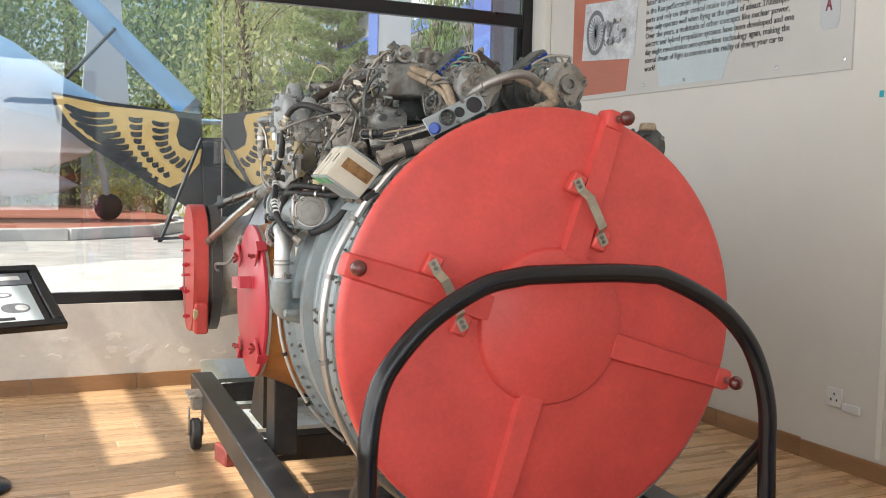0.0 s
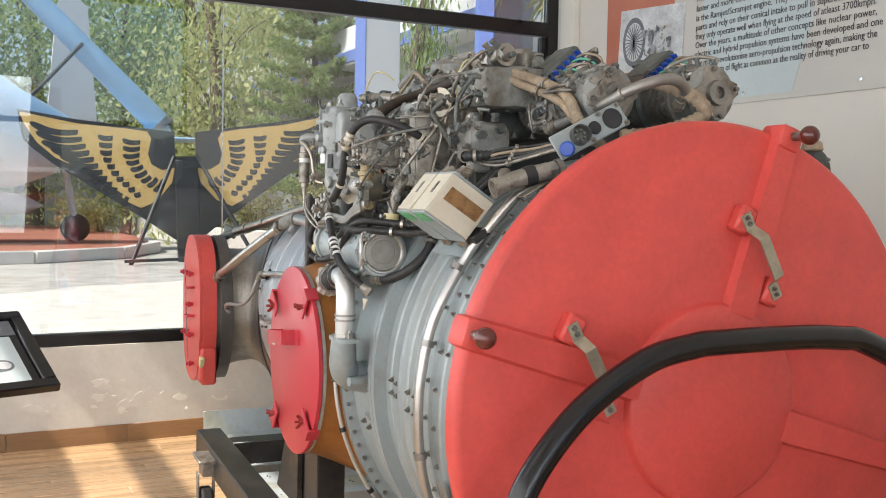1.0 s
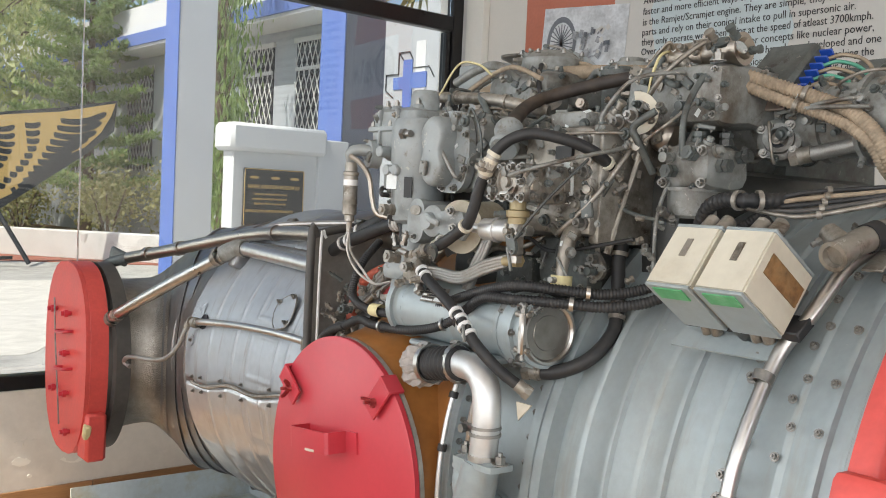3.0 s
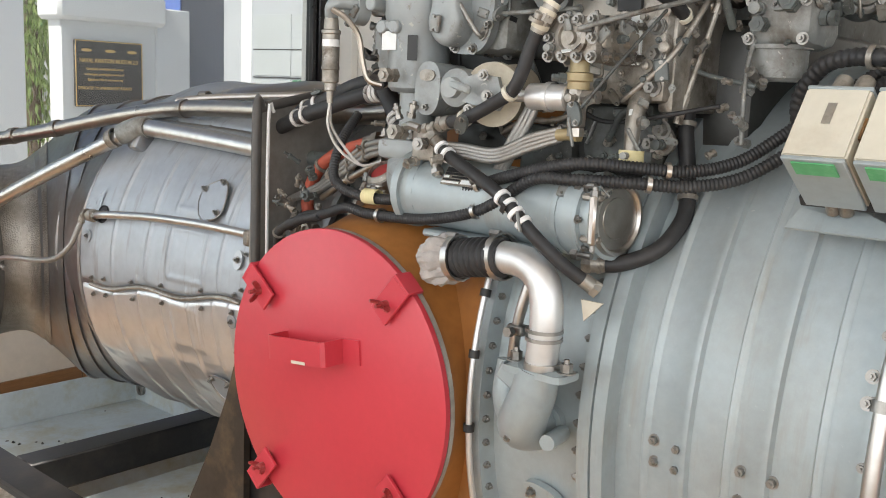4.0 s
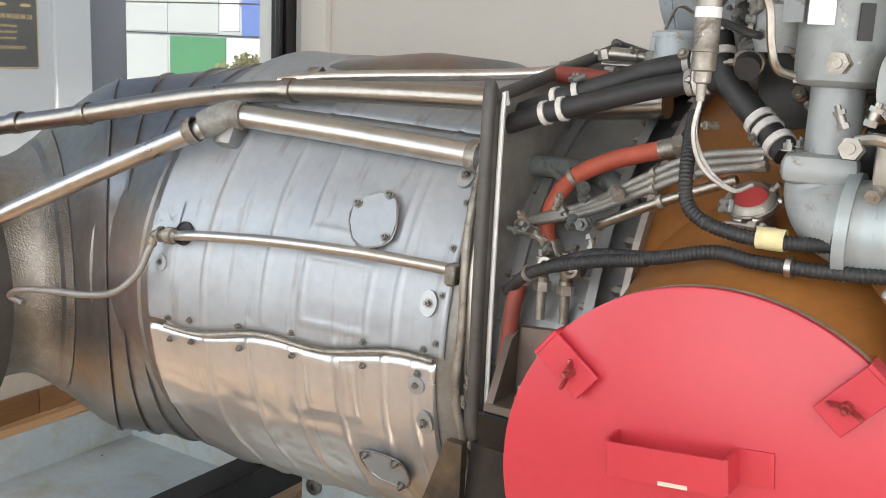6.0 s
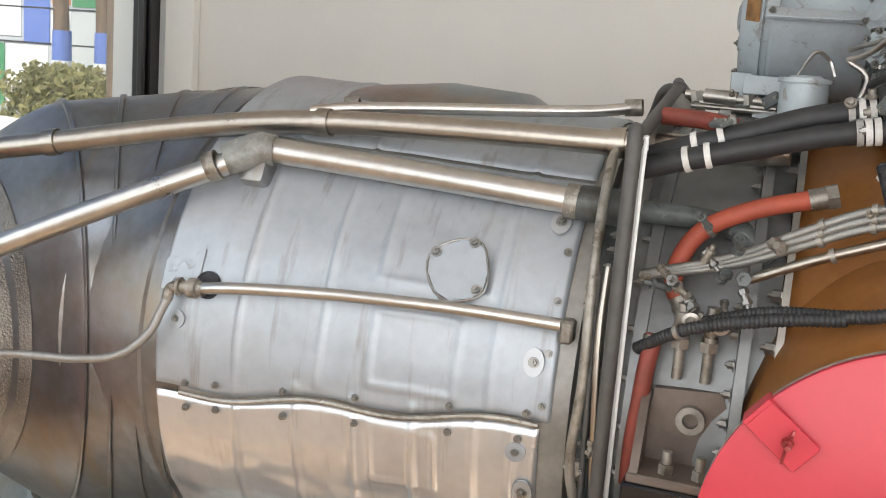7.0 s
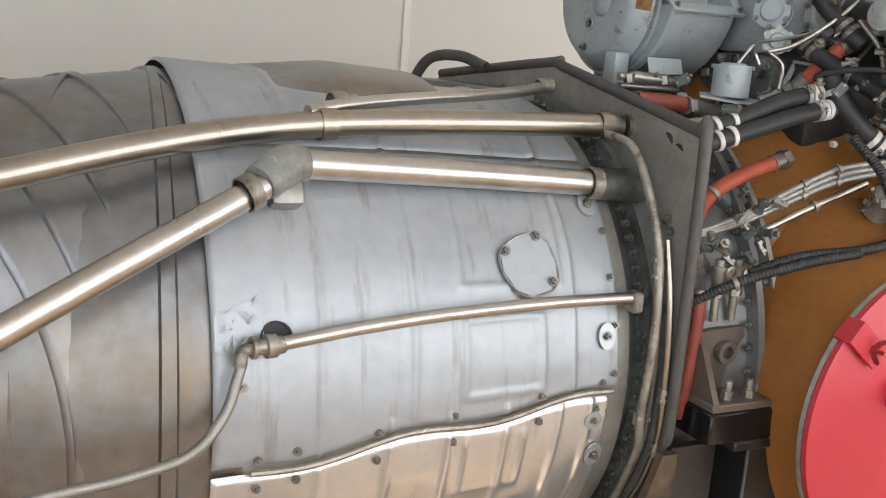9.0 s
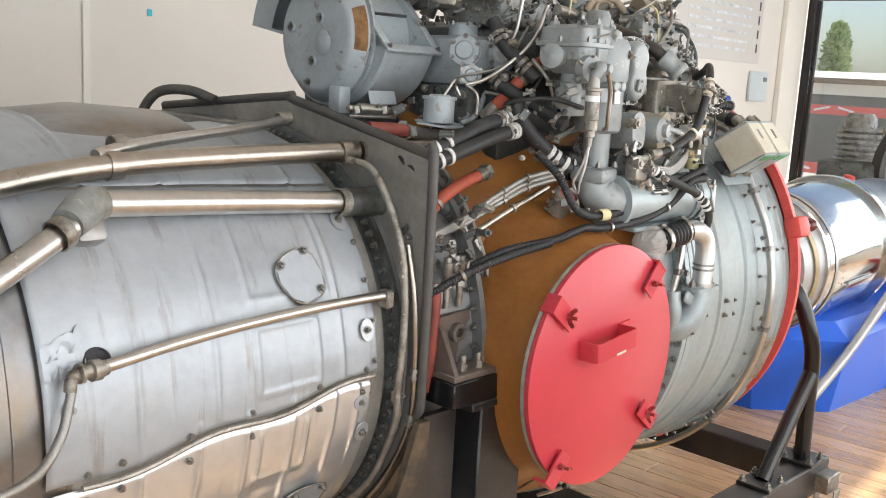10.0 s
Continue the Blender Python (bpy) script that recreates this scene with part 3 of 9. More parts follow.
inter = barrel("intermediate_casing", [(1.317, 0.502), (1.332, 0.502), (1.334, 0.475), (1.40, 0.462), (1.47, 0.455), (1.52, 0.45)], LEAD, "bare grey casing ring between plenum and heat shield")
for k in range(40):
    deg = -75 + 165 * k / 39
    bolts(rearfan, [(on(0.571, deg, 0.624), Vector((0, 1, 0)))], BOLT_M)
for k in range(44):
    deg = -75 + 165 * k / 43
    bolts(plenum, [(on(0.585, deg, 0.797), Vector((0, -1, 0)))], BOLT_M)
    if k % 2:
        bolts(fan, [(on(0.597, deg, 0.165), out(deg)), (on(0.590, deg + 1, 0.225), out(deg))], BOLT_S)
for k in range(30):
    deg = -60 + 140 * k / 29
    bolts(inter, [(on(0.486, deg, 1.335), Vector((0, 1, 0)))], BOLT_M)
for deg, y in ((1.6, 0.511), (-1.5, 0.508), (1.3, 0.475), (-1.7, 0.475), (1.2, 0.378), (-2.9, 0.379), (1.0, 0.336), (-3.0, 0.337)):
    bolts(fan, [(on(0.557 if y > 0.4 else 0.567, deg, y), out(deg))], BOLT_M)
part("paint_mark", lathe(B(), [(0, 0.009), (0.0015, 0.008)], along(on(0.5685, 1.4, 0.354), out(1.4)), 10), YELLOW, fan, "small yellow paint dot")
# riveted access plates near the front flange
for d0, d1 in ((12, 26), (30, 40), (46, 56)):
    bm = lathe(B(), [(0.10, 0.6155), (0.155, 0.6065)], AXIS, 8, 180 - d1, 180 - d0, close=False)
    p = part("access_plate", bm, ALU if d0 == 12 else CASING, engine, "unpainted sheet access plate")
    bolts(p, [(on(0.609, d, y), out(d)) for d in (d0 + 1.2, d1 - 1.2) for y in (0.108, 0.147)])
# ring main: steel pipe round the fan casing, with clips
ringpts = [on(0.617, d, 0.205) for d in range(-70, 30, 10)] + [on(0.612, 33, 0.20), on(0.617, 40, 0.175), on(0.622, 48, 0.16), on(0.60, 56, 0.15)]
pipe = part("ring_pipe", tube(B(), ringpts, 0.0105, 12), TUBE, engine, "bright steel pipe clipped round the fan casing")
for d in (-40, -8, 14, 30):
    band(pipe, on(0.617, d, 0.205), Vector((-math.sin(radians(d)), 0, -math.cos(radians(d)))), 0.0115, 0.014, BOLT)
    bolts(pipe, [(on(0.607, d, 0.226), out(d)), (on(0.607, d + 3, 0.226), out(d))], BOLT_M)
# white tube on the plenum's front flange, with black ties
wp = [on(0.612, d, 0.803) for d in range(-62, 23, 6)] + [on(0.606, 26, 0.80)]
wt = part("white_drain_tube", tube(B(), wp, 0.0052, 10), SATIN, engine, "pale satin drain tube with black ties")
for d in (-52, -34, -16, -3, 8, 17):
    band(wt, on(0.612, d, 0.803), Vector((-math.sin(radians(d)), 0, -math.cos(radians(d)))), 0.0056, 0.012, RUBBER, "tie")

# -- air bleed pipe on the left: plastic-wrapped end, rubber sleeve, bend, casting
bleed = part("bleed_pipe", tube(B(), [(-0.622, 0.745, 1.143), (-0.627, 0.695, 1.140), (-0.632, 0.662, 1.118), (-0.634, 0.652, 1.075), (-0.634, 0.655, 1.02), (-0.634, 0.657, 0.992)], 0.0240, 20), SATIN, engine, "satin silver bent air pipe")
part("rubber_sleeve", tube(B(), [(-0.61, 0.845, 1.125), (-0.618, 0.79, 1.135), (-0.622, 0.738, 1.143)], 0.0285, 20, 12, 9, 0.07), RUBBER, bleed)
for f, y, z in ((0, 0.836, 1.127), (1, 0.752, 1.141)):
    band(bleed, (-0.614, y, z), (-0.05, -1, 0.15), 0.0335, 0.012, TUBE, "hose_clip")
    part("clip_screw", hexagon(B(), (-0.62, y, z + 0.034), (0, 1, 0), 0.006, 0.018), BOLT, bleed)
bm = B()
wm = along((-0.610, 0.842, 1.124), (0.1, 1, -0.22)) @ Matrix.Diagonal((0.92, 0.92, 1.05, 1.0))
prof = [(-0.002, 0.0300), (0.0, 0.0315)] + [(0.004 + 0.0052 * k, 0.0315 + 0.0115 * math.sin(math.pi * min(1, 0.06 + k / 13) ** 0.75)) for k in range(11)] + [(0.061, 0.028), (0.066, 0.016), (0.067, 0.001)]
lathe(bm, prof, wm, 120, close=False, wobble=lambda h, a: 1 + 0.22 * noise.noise((math.cos(a) * 1.6, math.sin(a) * 1.6, h * 30)) + 0.13 * noise.noise((math.cos(a) * 4, math.sin(a) * 4, h * 60 + 4)) + 0.05 * noise.noise((math.cos(a) * 11, math.sin(a) * 11, h * 90)))
part("plastic_wrap", bm, FILM, bleed, "crumpled clear plastic tied over the open end", 30)
for z in (1.052, 1.040, 0.998):
    band(bleed, (-0.634, 0.654, z), (0, 0, 1), 0.0243, 0.005 if z > 1 else 0.016, BOLT if z > 1 else TUBE)
casting = part("bleed_casting", tube(B(), [(-0.634, 0.660, 0.995), (-0.633, 0.668, 0.955), (-0.626, 0.686, 0.918), (-0.605, 0.704, 0.893), (-0.555, 0.712, 0.880)], lambda f: 0.031 + 0.009 * f, 20), CASING, engine, "grey cast elbow bolted to the casing")
part("casting_flange", box(B(), (0.055, 0.105, 0.014), pose(-0.634, 0.657, 0.992), 0.012, 2), CASING, casting)
bolts(casting, [((-0.634, 0.613, 0.998), (0, 0, 1)), ((-0.634, 0.701, 0.998), (0, 0, 1))], BOLT_L)
part("boss", tube(B(), [(-0.60, 0.735, 0.985), (-0.608, 0.735, 0.93), (-0.60, 0.722, 0.885)], 0.021, 14), CASING, casting)
part("link_rod", tube(B(), [(-0.60, 0.735, 0.975), (-0.605, 0.722, 1.05), (-0.60, 0.705, 1.12)], 0.0085, 10), TUBE, casting, "thin polished rod")
part("rod_clip", hexagon(box(B(), (0.02, 0.03, 0.016), pose(-0.606, 0.722, 1.035), 0.003), (-0.622, 0.722, 1.035), (-1, 0, 0), 0.008, 0.01), BOLT, casting)
bolts(casting, [((-0.640, 0.700, 0.885), (-1, 0, -0.3)), ((-0.648, 0.672, 0.935), (-1, -0.3, 0))], BOLT_M)
part("casting_rib", box(B(), (0.010, 0.090, 0.030), pose(-0.634, 0.690, 0.962, 25, 0, 0), 0.004), CASING, casting)
part("casting_foot", plate(B(), oval(0.050, 0.036, 24, 2.6), 0.012, along(on(0.553, -1, 0.712), out(-1), (0, 0, 1))), CASING, casting)
part("drain_boss", rod(B(), (-0.57, 0.655, 0.885), (-0.625, 0.645, 0.885), 0.012), CASING, casting)
lug = part("blank_plate", plate(B(), oval(0.034, 0.015, 20, 2.4), 0.012, along(on(0.556, -13, 0.70), out(-13), (0, 0, 1)) @ pose(0, 0, 0, 0, 0, -12)), CASING, engine)
bolts(lug, [(on(0.568, -13, 0.718), out(-13)), (on(0.568, -14, 0.682), out(-13))], BOLT_M)
part("bracket", plate(B(), [(0, 0), (0.036, 0.0), (0.006, -0.030)], 0.003, Matrix.Translation((-0.598, 0.618, 1.098)) @ Matrix(((0, 0, -1, 0), (-1, 0, 0, 0), (0, 1, 0, 0), (0, 0, 0, 1)))), IVORY, engine, "small pale triangular bracket")

# -- cold nozzle stub behind the red blank
part("nozzle_ring", lathe(B(), [(-0.018, 0.262), (-0.017, 0.270), (-0.008, 0.270), (-0.008, 0.25)], Matrix.Translation((-0.647, 1.086, 0.872)) @ TO_X, 72, close=False), RIMM, engine, "thin pale rim round the nozzle")
part("plenum_stub", loft(B(), [[Vector((x, yc + ry * math.cos(a), 0.872 + rz * math.sin(a))) for a in (2 * math.pi * k / 72 for k in range(72))] for x, yc, ry, rz in ((-0.30, 1.04, 0.33, 0.42), (-0.36, 1.045, 0.305, 0.392), (-0.42, 1.055, 0.284, 0.362), (-0.47, 1.062, 0.267, 0.334), (-0.52, 1.070, 0.257, 0.308), (-0.56, 1.076, 0.253, 0.290), (-0.60, 1.081, 0.256, 0.274), (-0.632, 1.086, 0.264, 0.264))]), ORANGE, engine, "ochre nozzle stub of the plenum")
hot = barrel("turbine_casing", [(1.286, 0.462), (1.30, 0.462), (1.40, 0.452), (1.46, 0.45), (1.462, 0.462), (1.480, 0.462)], LEAD, "bare steel casing behind the plenum flange")
bolts(hot, [(on(0.479, d, 1.285), (0, 1, 0)) for d in range(-60, 100, 9)], BOLT_L)
bolts(hot, [(on(0.455, d, 1.480), (0, 1, 0)) for d in range(-60, 100, 9)], BOLT_M)
part("edge_strip", lathe(B(), [(0.98, 0.574), (1.00, 0.5725)], AXIS, 20, 180 - 64, 180 - 30, close=False), RUBBER, plenum, "black tape strip")

# -- rear barrel of sheet panels with pressed ribs
rear = barrel("rear_barrel", [(1.50, 0.40), (1.555, 0.425), (1.56, 0.443), (1.60, 0.446), (1.80, 0.452), (2.0, 0.464), (2.21, 0.476), (2.24, 0.465)], SHIELD, "steel rear barrel under its sheet panels")


def skin(y):
    return 0.448 + (y - 1.58) * 0.047


def panel(name, y0, y1, d0, d1, label, pads=(), mat=SKIN):
    """A sheet on the rear barrel with raised ribs round it and pressed rectangular pads."""
    nu, nv = 150, 70
    bm = B()
    grid = []
    for i in range(nu + 1):
        y = y0 + (y1 - y0) * i / nu
        col = []
        for j in range(nv + 1):
            d = d0 + (d1 - d0) * j / nv
            near = max(0.0, 1 - abs(d + 3.7) / 30)
            d += near * (4.1 - 10.4 * (y - 1.585)) + near ** 3 * 0.9 * math.sin((y - 1.6) * 21)
            r = skin(y) + 0.006
            for yr in (1.68, 1.963, 2.108) if d > 0 else (1.64, 1.70, 1.80, 1.90, 2.0, 2.11):
                r += 0.0040 * math.exp(-((y - yr - 0.004 * noise.noise((d * 0.05, yr * 9, 1))) / 0.0052) ** 2)
            for (ya, yb, da, db) in pads:
                s = max(abs(y - (ya + yb) / 2) / ((yb - ya) / 2), abs(d - (da + db) / 2) / ((db - da) / 2))
                r += 0.0036 * math.exp(-((s - 1) / 0.065) ** 2)
            r += 0.0022 * noise.noise((y * 5, d * 0.06, 3)) + 0.0007 * noise.noise((y * 17, d * 0.2, 8)) + ((0.003 * noise.noise((y * 9, d * 0.13, 5)) + 0.0022 * noise.noise((y * 21, d * 0.3, 2))) * min(1, (-d - 10) / 12) if d < -10 else 0)
            if j in (0, nv) or i in (0, nu):
                r -= 0.006
            col.append(bm.verts.new(on(r, d, y)))
        grid.append(col)
    for i in range(nu):
        for j in range(nv):
            bm.faces.new((grid[i][j], grid[i + 1][j], grid[i + 1][j + 1], grid[i][j + 1]))
    return part(name, bm, mat, rear, label, 60)


up = panel("skin_panel", 1.585, 2.262, -3, 52, "upper bare steel skin panel with pressed ribs", ((1.738, 1.877, 2.6, 17.1), (1.70, 1.881, 23, 46)))
lowp = panel("skin_panel", 1.60, 2.262, -62, -4.5, "lower shiny bare steel skin panel, dented", ((1.764, 1.87, -18, -6),), SKINP)
panel("skin_panel", 1.585, 2.262, 53, 128, "top steel skin panel")
panel("skin_panel", 1.585, 2.262, 129, 200, "far steel skin panel")
# seam strip and its screws
part("seam_strip", tube(B(), [on(skin(y) + 0.009, 0.4 - 10.4 * (y - 1.585) + 0.9 * math.sin((y - 1.6) * 21), y) for y in (1.60 + 0.0305 * k for k in range(21))], 0.005, 8), ALU, rear, "joggled seam strip")
bolts(up, [(on(skin(y) + 0.008, 2.6 - 10.4 * (y - 1.585), y), out(0)) for y in (1.62, 1.74, 1.895, 2.02, 2.143, 2.20)], BOLT_S)
bolts(lowp, [(on(skin(y) + 0.008, -2.6 - 10.4 * (y - 1.585), y), out(-5)) for y in (1.63, 1.74, 1.895, 2.02, 2.143, 2.20)], BOLT_S)
bolts(up, [(on(skin(1.6) + 0.008, d, 1.598), out(d)) for d in (4, 14, 24, 34, 44)], BOLT_S)


def hatch(y, d, ry, rd, turn, where):
    m = along(on(skin(y) + 0.011, d, y), out(d), (0, 1, 0))
    pts = [(-0.9, -0.35), (-0.75, -0.75), (-0.2, -0.98), (0.45, -1.0), (0.8, -0.8), (0.95, -0.3), (0.92, 0.35), (0.7, 0.85), (0.2, 1.0), (-0.45, 0.85), (-0.85, 0.4)]
    h = part("hatch", plate(B(), [(a * rd, b * ry) for a, b in pts], 0.004, m @ pose(0, 0, 0, 0, 0, turn)), SKIN, where, "small riveted hatch cover")
    e = m @ pose(0, 0, 0.003, 0, 0, turn)
    ring = [e @ Vector((a * rd * 1.03, b * ry * 1.03, 0)) for a, b in pts]
    part("hatch_edge", tube(B(), [*ring, ring[0]], 0.0022, 6, 2, caps=False), BOLT, h)
    for a, b in ((0.78, -0.72), (0.75, 0.62), (-0.7, -0.55)):
        share("bolt", BOLT_M, e @ Matrix.Translation((a * rd, b * ry, 0.002)), h)


hatch(1.758, 26.5, 0.047, 0.052, 20, up)
hatch(1.728, -31, 0.05, 0.045, 0, lowp)
for d in (12, 40, -14, -44):
    lg = part("fixing_lug", plate(B(), oval(0.016, 0.022, 16), 0.004, along(on(skin(1.61) + 0.009, d, 1.618), out(d))), STEEL, rear)
    bolts(lg, [(on(skin(1.61) + 0.012, d, 1.618), out(d))], BOLT_M)
# gap between barrel and shield, with a row of studs
studs = barrel("stud_ring", [(1.515, 0.42), (1.52, 0.458), (1.53, 0.458), (1.535, 0.425), (1.56, 0.425)], GREYD, "dark flange ring with studs")
for k in range(46):
    d = -70 + 160 * k / 45
    share("stud", BOLT_M, along(on(0.441, d, 1.531), Vector((0, 1, 0))), studs)


# -- trouser duct: two elbows to the sides
def elbow_ring(f, side, grow=0.0):
    ang = radians(90 * f)
    cx = -side * 0.50 * (1 - math.cos(ang))
    cy = 2.20 + 0.74 * math.sin(ang)
    cz = AZ - 0.075 * f
    g = min(1.0, max(0.0, (f - 0.50) / 0.32))
    g = g * g * (3 - 2 * g)
    rw = 0.474 + (0.235 - 0.474) * (0.45 * f + 0.55 * g)
    rh = 0.474 + (0.435 - 0.474) * min(1, f / 0.5) + (0.272 - 0.435) * g
    dx, dy = -side * math.sin(ang), math.cos(ang)
    ax = Vector((dy, -dx, 0)).normalized()
    c = Vector((cx, cy, cz))
    return [c + ax * ((rw + grow) * math.cos(a)) + Vector((0, 0, (rh + grow) * math.sin(a))) for a in (2 * math.pi * k / 64 for k in range(64))]


MESHM = material("fine_perforated_metal", (0.34, 0.32, 0.29), 0.42, 0.8, 0.25, 5, 0.4, (0.13, 0.10, 0.07), 3)
mn, ml = MESHM.node_tree.nodes, MESHM.node_tree.links
vor = mn.new("ShaderNodeTexVoronoi")
vor.inputs["Scale"].default_value = 210
ml.new(mn["Mapping"].outputs[0], vor.inputs["Vector"])
bmp = mn.new("ShaderNodeBump")
bmp.inputs["Strength"].default_value, bmp.inputs["Distance"].default_value = 0.7, 0.002
ml.new(vor.outputs["Distance"], bmp.inputs["Height"])
ml.new(bmp.outputs[0], mn["Principled BSDF"].inputs["Normal"])
for side in (1, -1):
    el = part("duct_elbow", loft(B(), [elbow_ring(i / 40, side) for i in range(0, 31)]), HEAT, engine, "heat-stained segmented duct elbow", 50)
    for f in (0.06, 0.17, 0.28, 0.40, 0.52):
        part("elbow_seam", loft(B(), [elbow_ring(f - 0.006, side, 0.0), elbow_ring(f - 0.004, side, 0.0055), elbow_ring(f + 0.006, side, 0.0055), elbow_ring(f + 0.008, side, 0.0)]), HEAT, el, "raised weld seam", 50)
    part("mesh_collar", loft(B(), [elbow_ring(0.70 + i * 0.0245, side, 0.004 - 0.012 * math.sin(i / 12 * math.pi)) for i in range(13)]), MESHM, engine, "perforated foil collar, scorched brown", 50)
    ctr = Vector((-side * 0.50, 2.94, AZ - 0.075))
    prof = []
    for x, ry, rz in ((0.0, 0.22, 0.265), (0.0, 0.262, 0.335), (0.05, 0.262, 0.335), (0.055, 0.24, 0.30), (0.075, 0.24, 0.30)):
        prof.append([ctr + Vector((-side * x, ry * math.cos(a), rz * math.sin(a))) for a in (2 * math.pi * k / 64 for k in range(64))])
    part("nozzle_flange", loft(B(), prof), SEALRUB, engine, "dark grease-stained nozzle flange", 40)
# dents and clip on the elbow, drain hose
part("braided_lead", tube(B(), [(-0.494, 2.228, 1.012), (-0.502, 2.238, 0.985), (-0.512, 2.255, 0.945), (-0.53, 2.30, 0.905), (-0.54, 2.38, 0.888), (-0.55, 2.47, 0.882), (-0.555, 2.56, 0.87), (-0.545, 2.62, 0.845), (-0.54, 2.58, 0.835)], 0.0075, 10), BRAID, engine, "braided steel lead")
prb = part("probe", lathe(B(), [(0, 0.012), (0.010, 0.0125), (0.012, 0.0165), (0.026, 0.0165), (0.028, 0.011), (0.040, 0.010), (0.041, 0.0155), (0.046, 0.0155), (0.048, 0.010), (0.048, 0)], along((-0.483, 2.170, 1.027), (-0.12, 1, 0.0)), 24, close=False), ALU, engine, "wired probe fitting")
part("probe_elbow", tube(B(), [(-0.488, 2.214, 1.027), (-0.492, 2.228, 1.022), (-0.495, 2.232, 1.004)], 0.0095, 12), ALU, prb)
part("probe_tube", tube(B(), [(-0.484, 2.176, 1.028), (-0.488, 2.13, 1.036), (-0.480, 2.05, 1.043), (-0.474, 1.92, 1.052), (-0.466, 1.76, 1.057), (-0.458, 1.66, 1.056), (-0.452, 1.570, 1.054)], 0.0098, 12), TUBE, prb, "bright steel probe tube")
part("tube_hole", lathe(B(), [(-0.001, 0.0235), (0.0035, 0.023), (0.0035, 0.0205), (0.001, 0.020), (0.001, 0.0)], along(on(skin(2.175) + 0.0065, 16.3, 2.175), out(16.3)), 24, close=False), DARK, prb)
bm = B()
rows = []
for i in range(15):
    yy = 2.192 + 0.0048 * i
    rows.append([bm.verts.new(on(skin(yy) + 0.0078 + 0.004 * abs(noise.noise((i * 0.55, j * 0.5, 2))), 14.0 + (9.5 - 0.25 * i) * j / 12 + 1.6 * noise.noise((i * 0.4, j * 0.3, 9)), yy)) for j in range(13)])
for r0, r1 in zip(rows, rows[1:]):
    for j in range(12):
        bm.faces.new((r0[j], r0[j + 1], r1[j + 1], r1[j]))
part("crumpled_edge", bm, SKIN, up, "crumpled sheet edge beside the probe", 20)
for yy, dd, rr in ((2.223, 8.8, 0.0165), (1.632, -5.7, 0.016)):
    wa = part("washer_plate", lathe(B(), [(-0.002, rr), (0.003, rr), (0.0035, rr * 0.5), (0.004, 0.0)], along(on(skin(yy) + 0.0075, dd, yy), out(dd)), 22, close=False), SKIN, rear)
    share("bolt", BOLT_S, along(on(skin(yy) + 0.011, dd, yy), out(dd)), wa)
part("clip", box(B(), (0.03, 0.02, 0.035), pose(-0.452, 1.572, 1.047), 0.004), ALU, prb)

# -- pipes from the shield to the rear nozzle
low = part("nozzle_air_pipe", tube(B(), [(-0.345, 1.60, 1.225), (-0.352, 1.85, 1.24), (-0.367, 2.125, 1.255)], 0.0215, 20), TUBE, engine, "bright steel pipe with a cast knuckle")
part("nozzle_air_pipe", tube(B(), [(-0.40, 2.17, 1.235), (-0.48, 2.42, 1.12), (-0.55, 2.66, 1.005), (-0.565, 2.74, 0.967)], 0.0195, 20), TUBE, low)
part("knuckle", tube(B(), [(-0.366, 2.115, 1.255), (-0.372, 2.14, 1.254), (-0.388, 2.165, 1.244), (-0.405, 2.19, 1.232)], lambda f: 0.026 + 0.004 * math.sin(f * 3.1), 18), GREY, low, "grey cast pipe knuckle")
part("knuckle_foot", box(B(), (0.05, 0.05, 0.05), pose(-0.37, 2.145, 1.215, 0, 25, 0), 0.01, 2), HEAT, low)
for p, d, r in (((-0.345, 1.605, 1.225), (0, 1, 0.06), 0.025), ((-0.415, 2.205, 1.222), (-0.3, 1, -0.45), 0.023), ((-0.56, 2.715, 0.978), (-0.25, 1, -0.48), 0.023), ((-0.553, 2.68, 0.995), (-0.25, 1, -0.48), 0.0205)):
    band(low, p, d, r, 0.02, ALU)
part("pipe_flange", rod(B(), (-0.345, 1.50, 1.222), (-0.345, 1.605, 1.225), 0.030, 0.027, 18), GREYD, low)
hi = part("upper_air_pipe", tube(B(), [(-0.285, 1.52, 1.318), (-0.29, 1.80, 1.315), (-0.30, 2.08, 1.305), (-0.33, 2.30, 1.278), (-0.40, 2.60, 1.22), (-0.455, 2.86, 1.175)], 0.0205, 18), TUBEB, engine, "rust-flecked bronzed steel pipe")
for p, d in (((-0.298, 2.06, 1.306), (0, 1, -0.04)), ((-0.39, 2.56, 1.228), (-0.2, 1, -0.19)), ((-0.43, 2.74, 1.197), (-0.2, 1, -0.18)), ((-0.286, 1.555, 1.318), (0, 1, 0))):
    band(hi, p, d, 0.0215, 0.024, TUBEB)
part("pipe_fork", box(tube(B(), [(-0.455, 2.86, 1.175), (-0.49, 2.95, 1.15), (-0.52, 2.98, 1.12)], 0.02, 10), (0.02, 0.09, 0.05), pose(-0.47, 2.92, 1.175, 15, 0, 20), 0.006), GREYD, hi)
thin = part("thin_air_pipe", tube(B(), [(-0.10, 1.56, 1.372), (-0.14, 1.66, 1.358), (-0.22, 1.90, 1.343), (-0.272, 2.03, 1.333), (-0.297, 2.09, 1.323)], 0.0105, 12), TUBE, engine, "thin bright steel pipe")
band(thin, (-0.10, 1.565, 1.372), (0, 1, -0.1), 0.012, 0.03, ALU)
band(thin, (-0.255, 2.03, 1.338), (-0.2, 1, -0.05), 0.0125, 0.025, ALU)
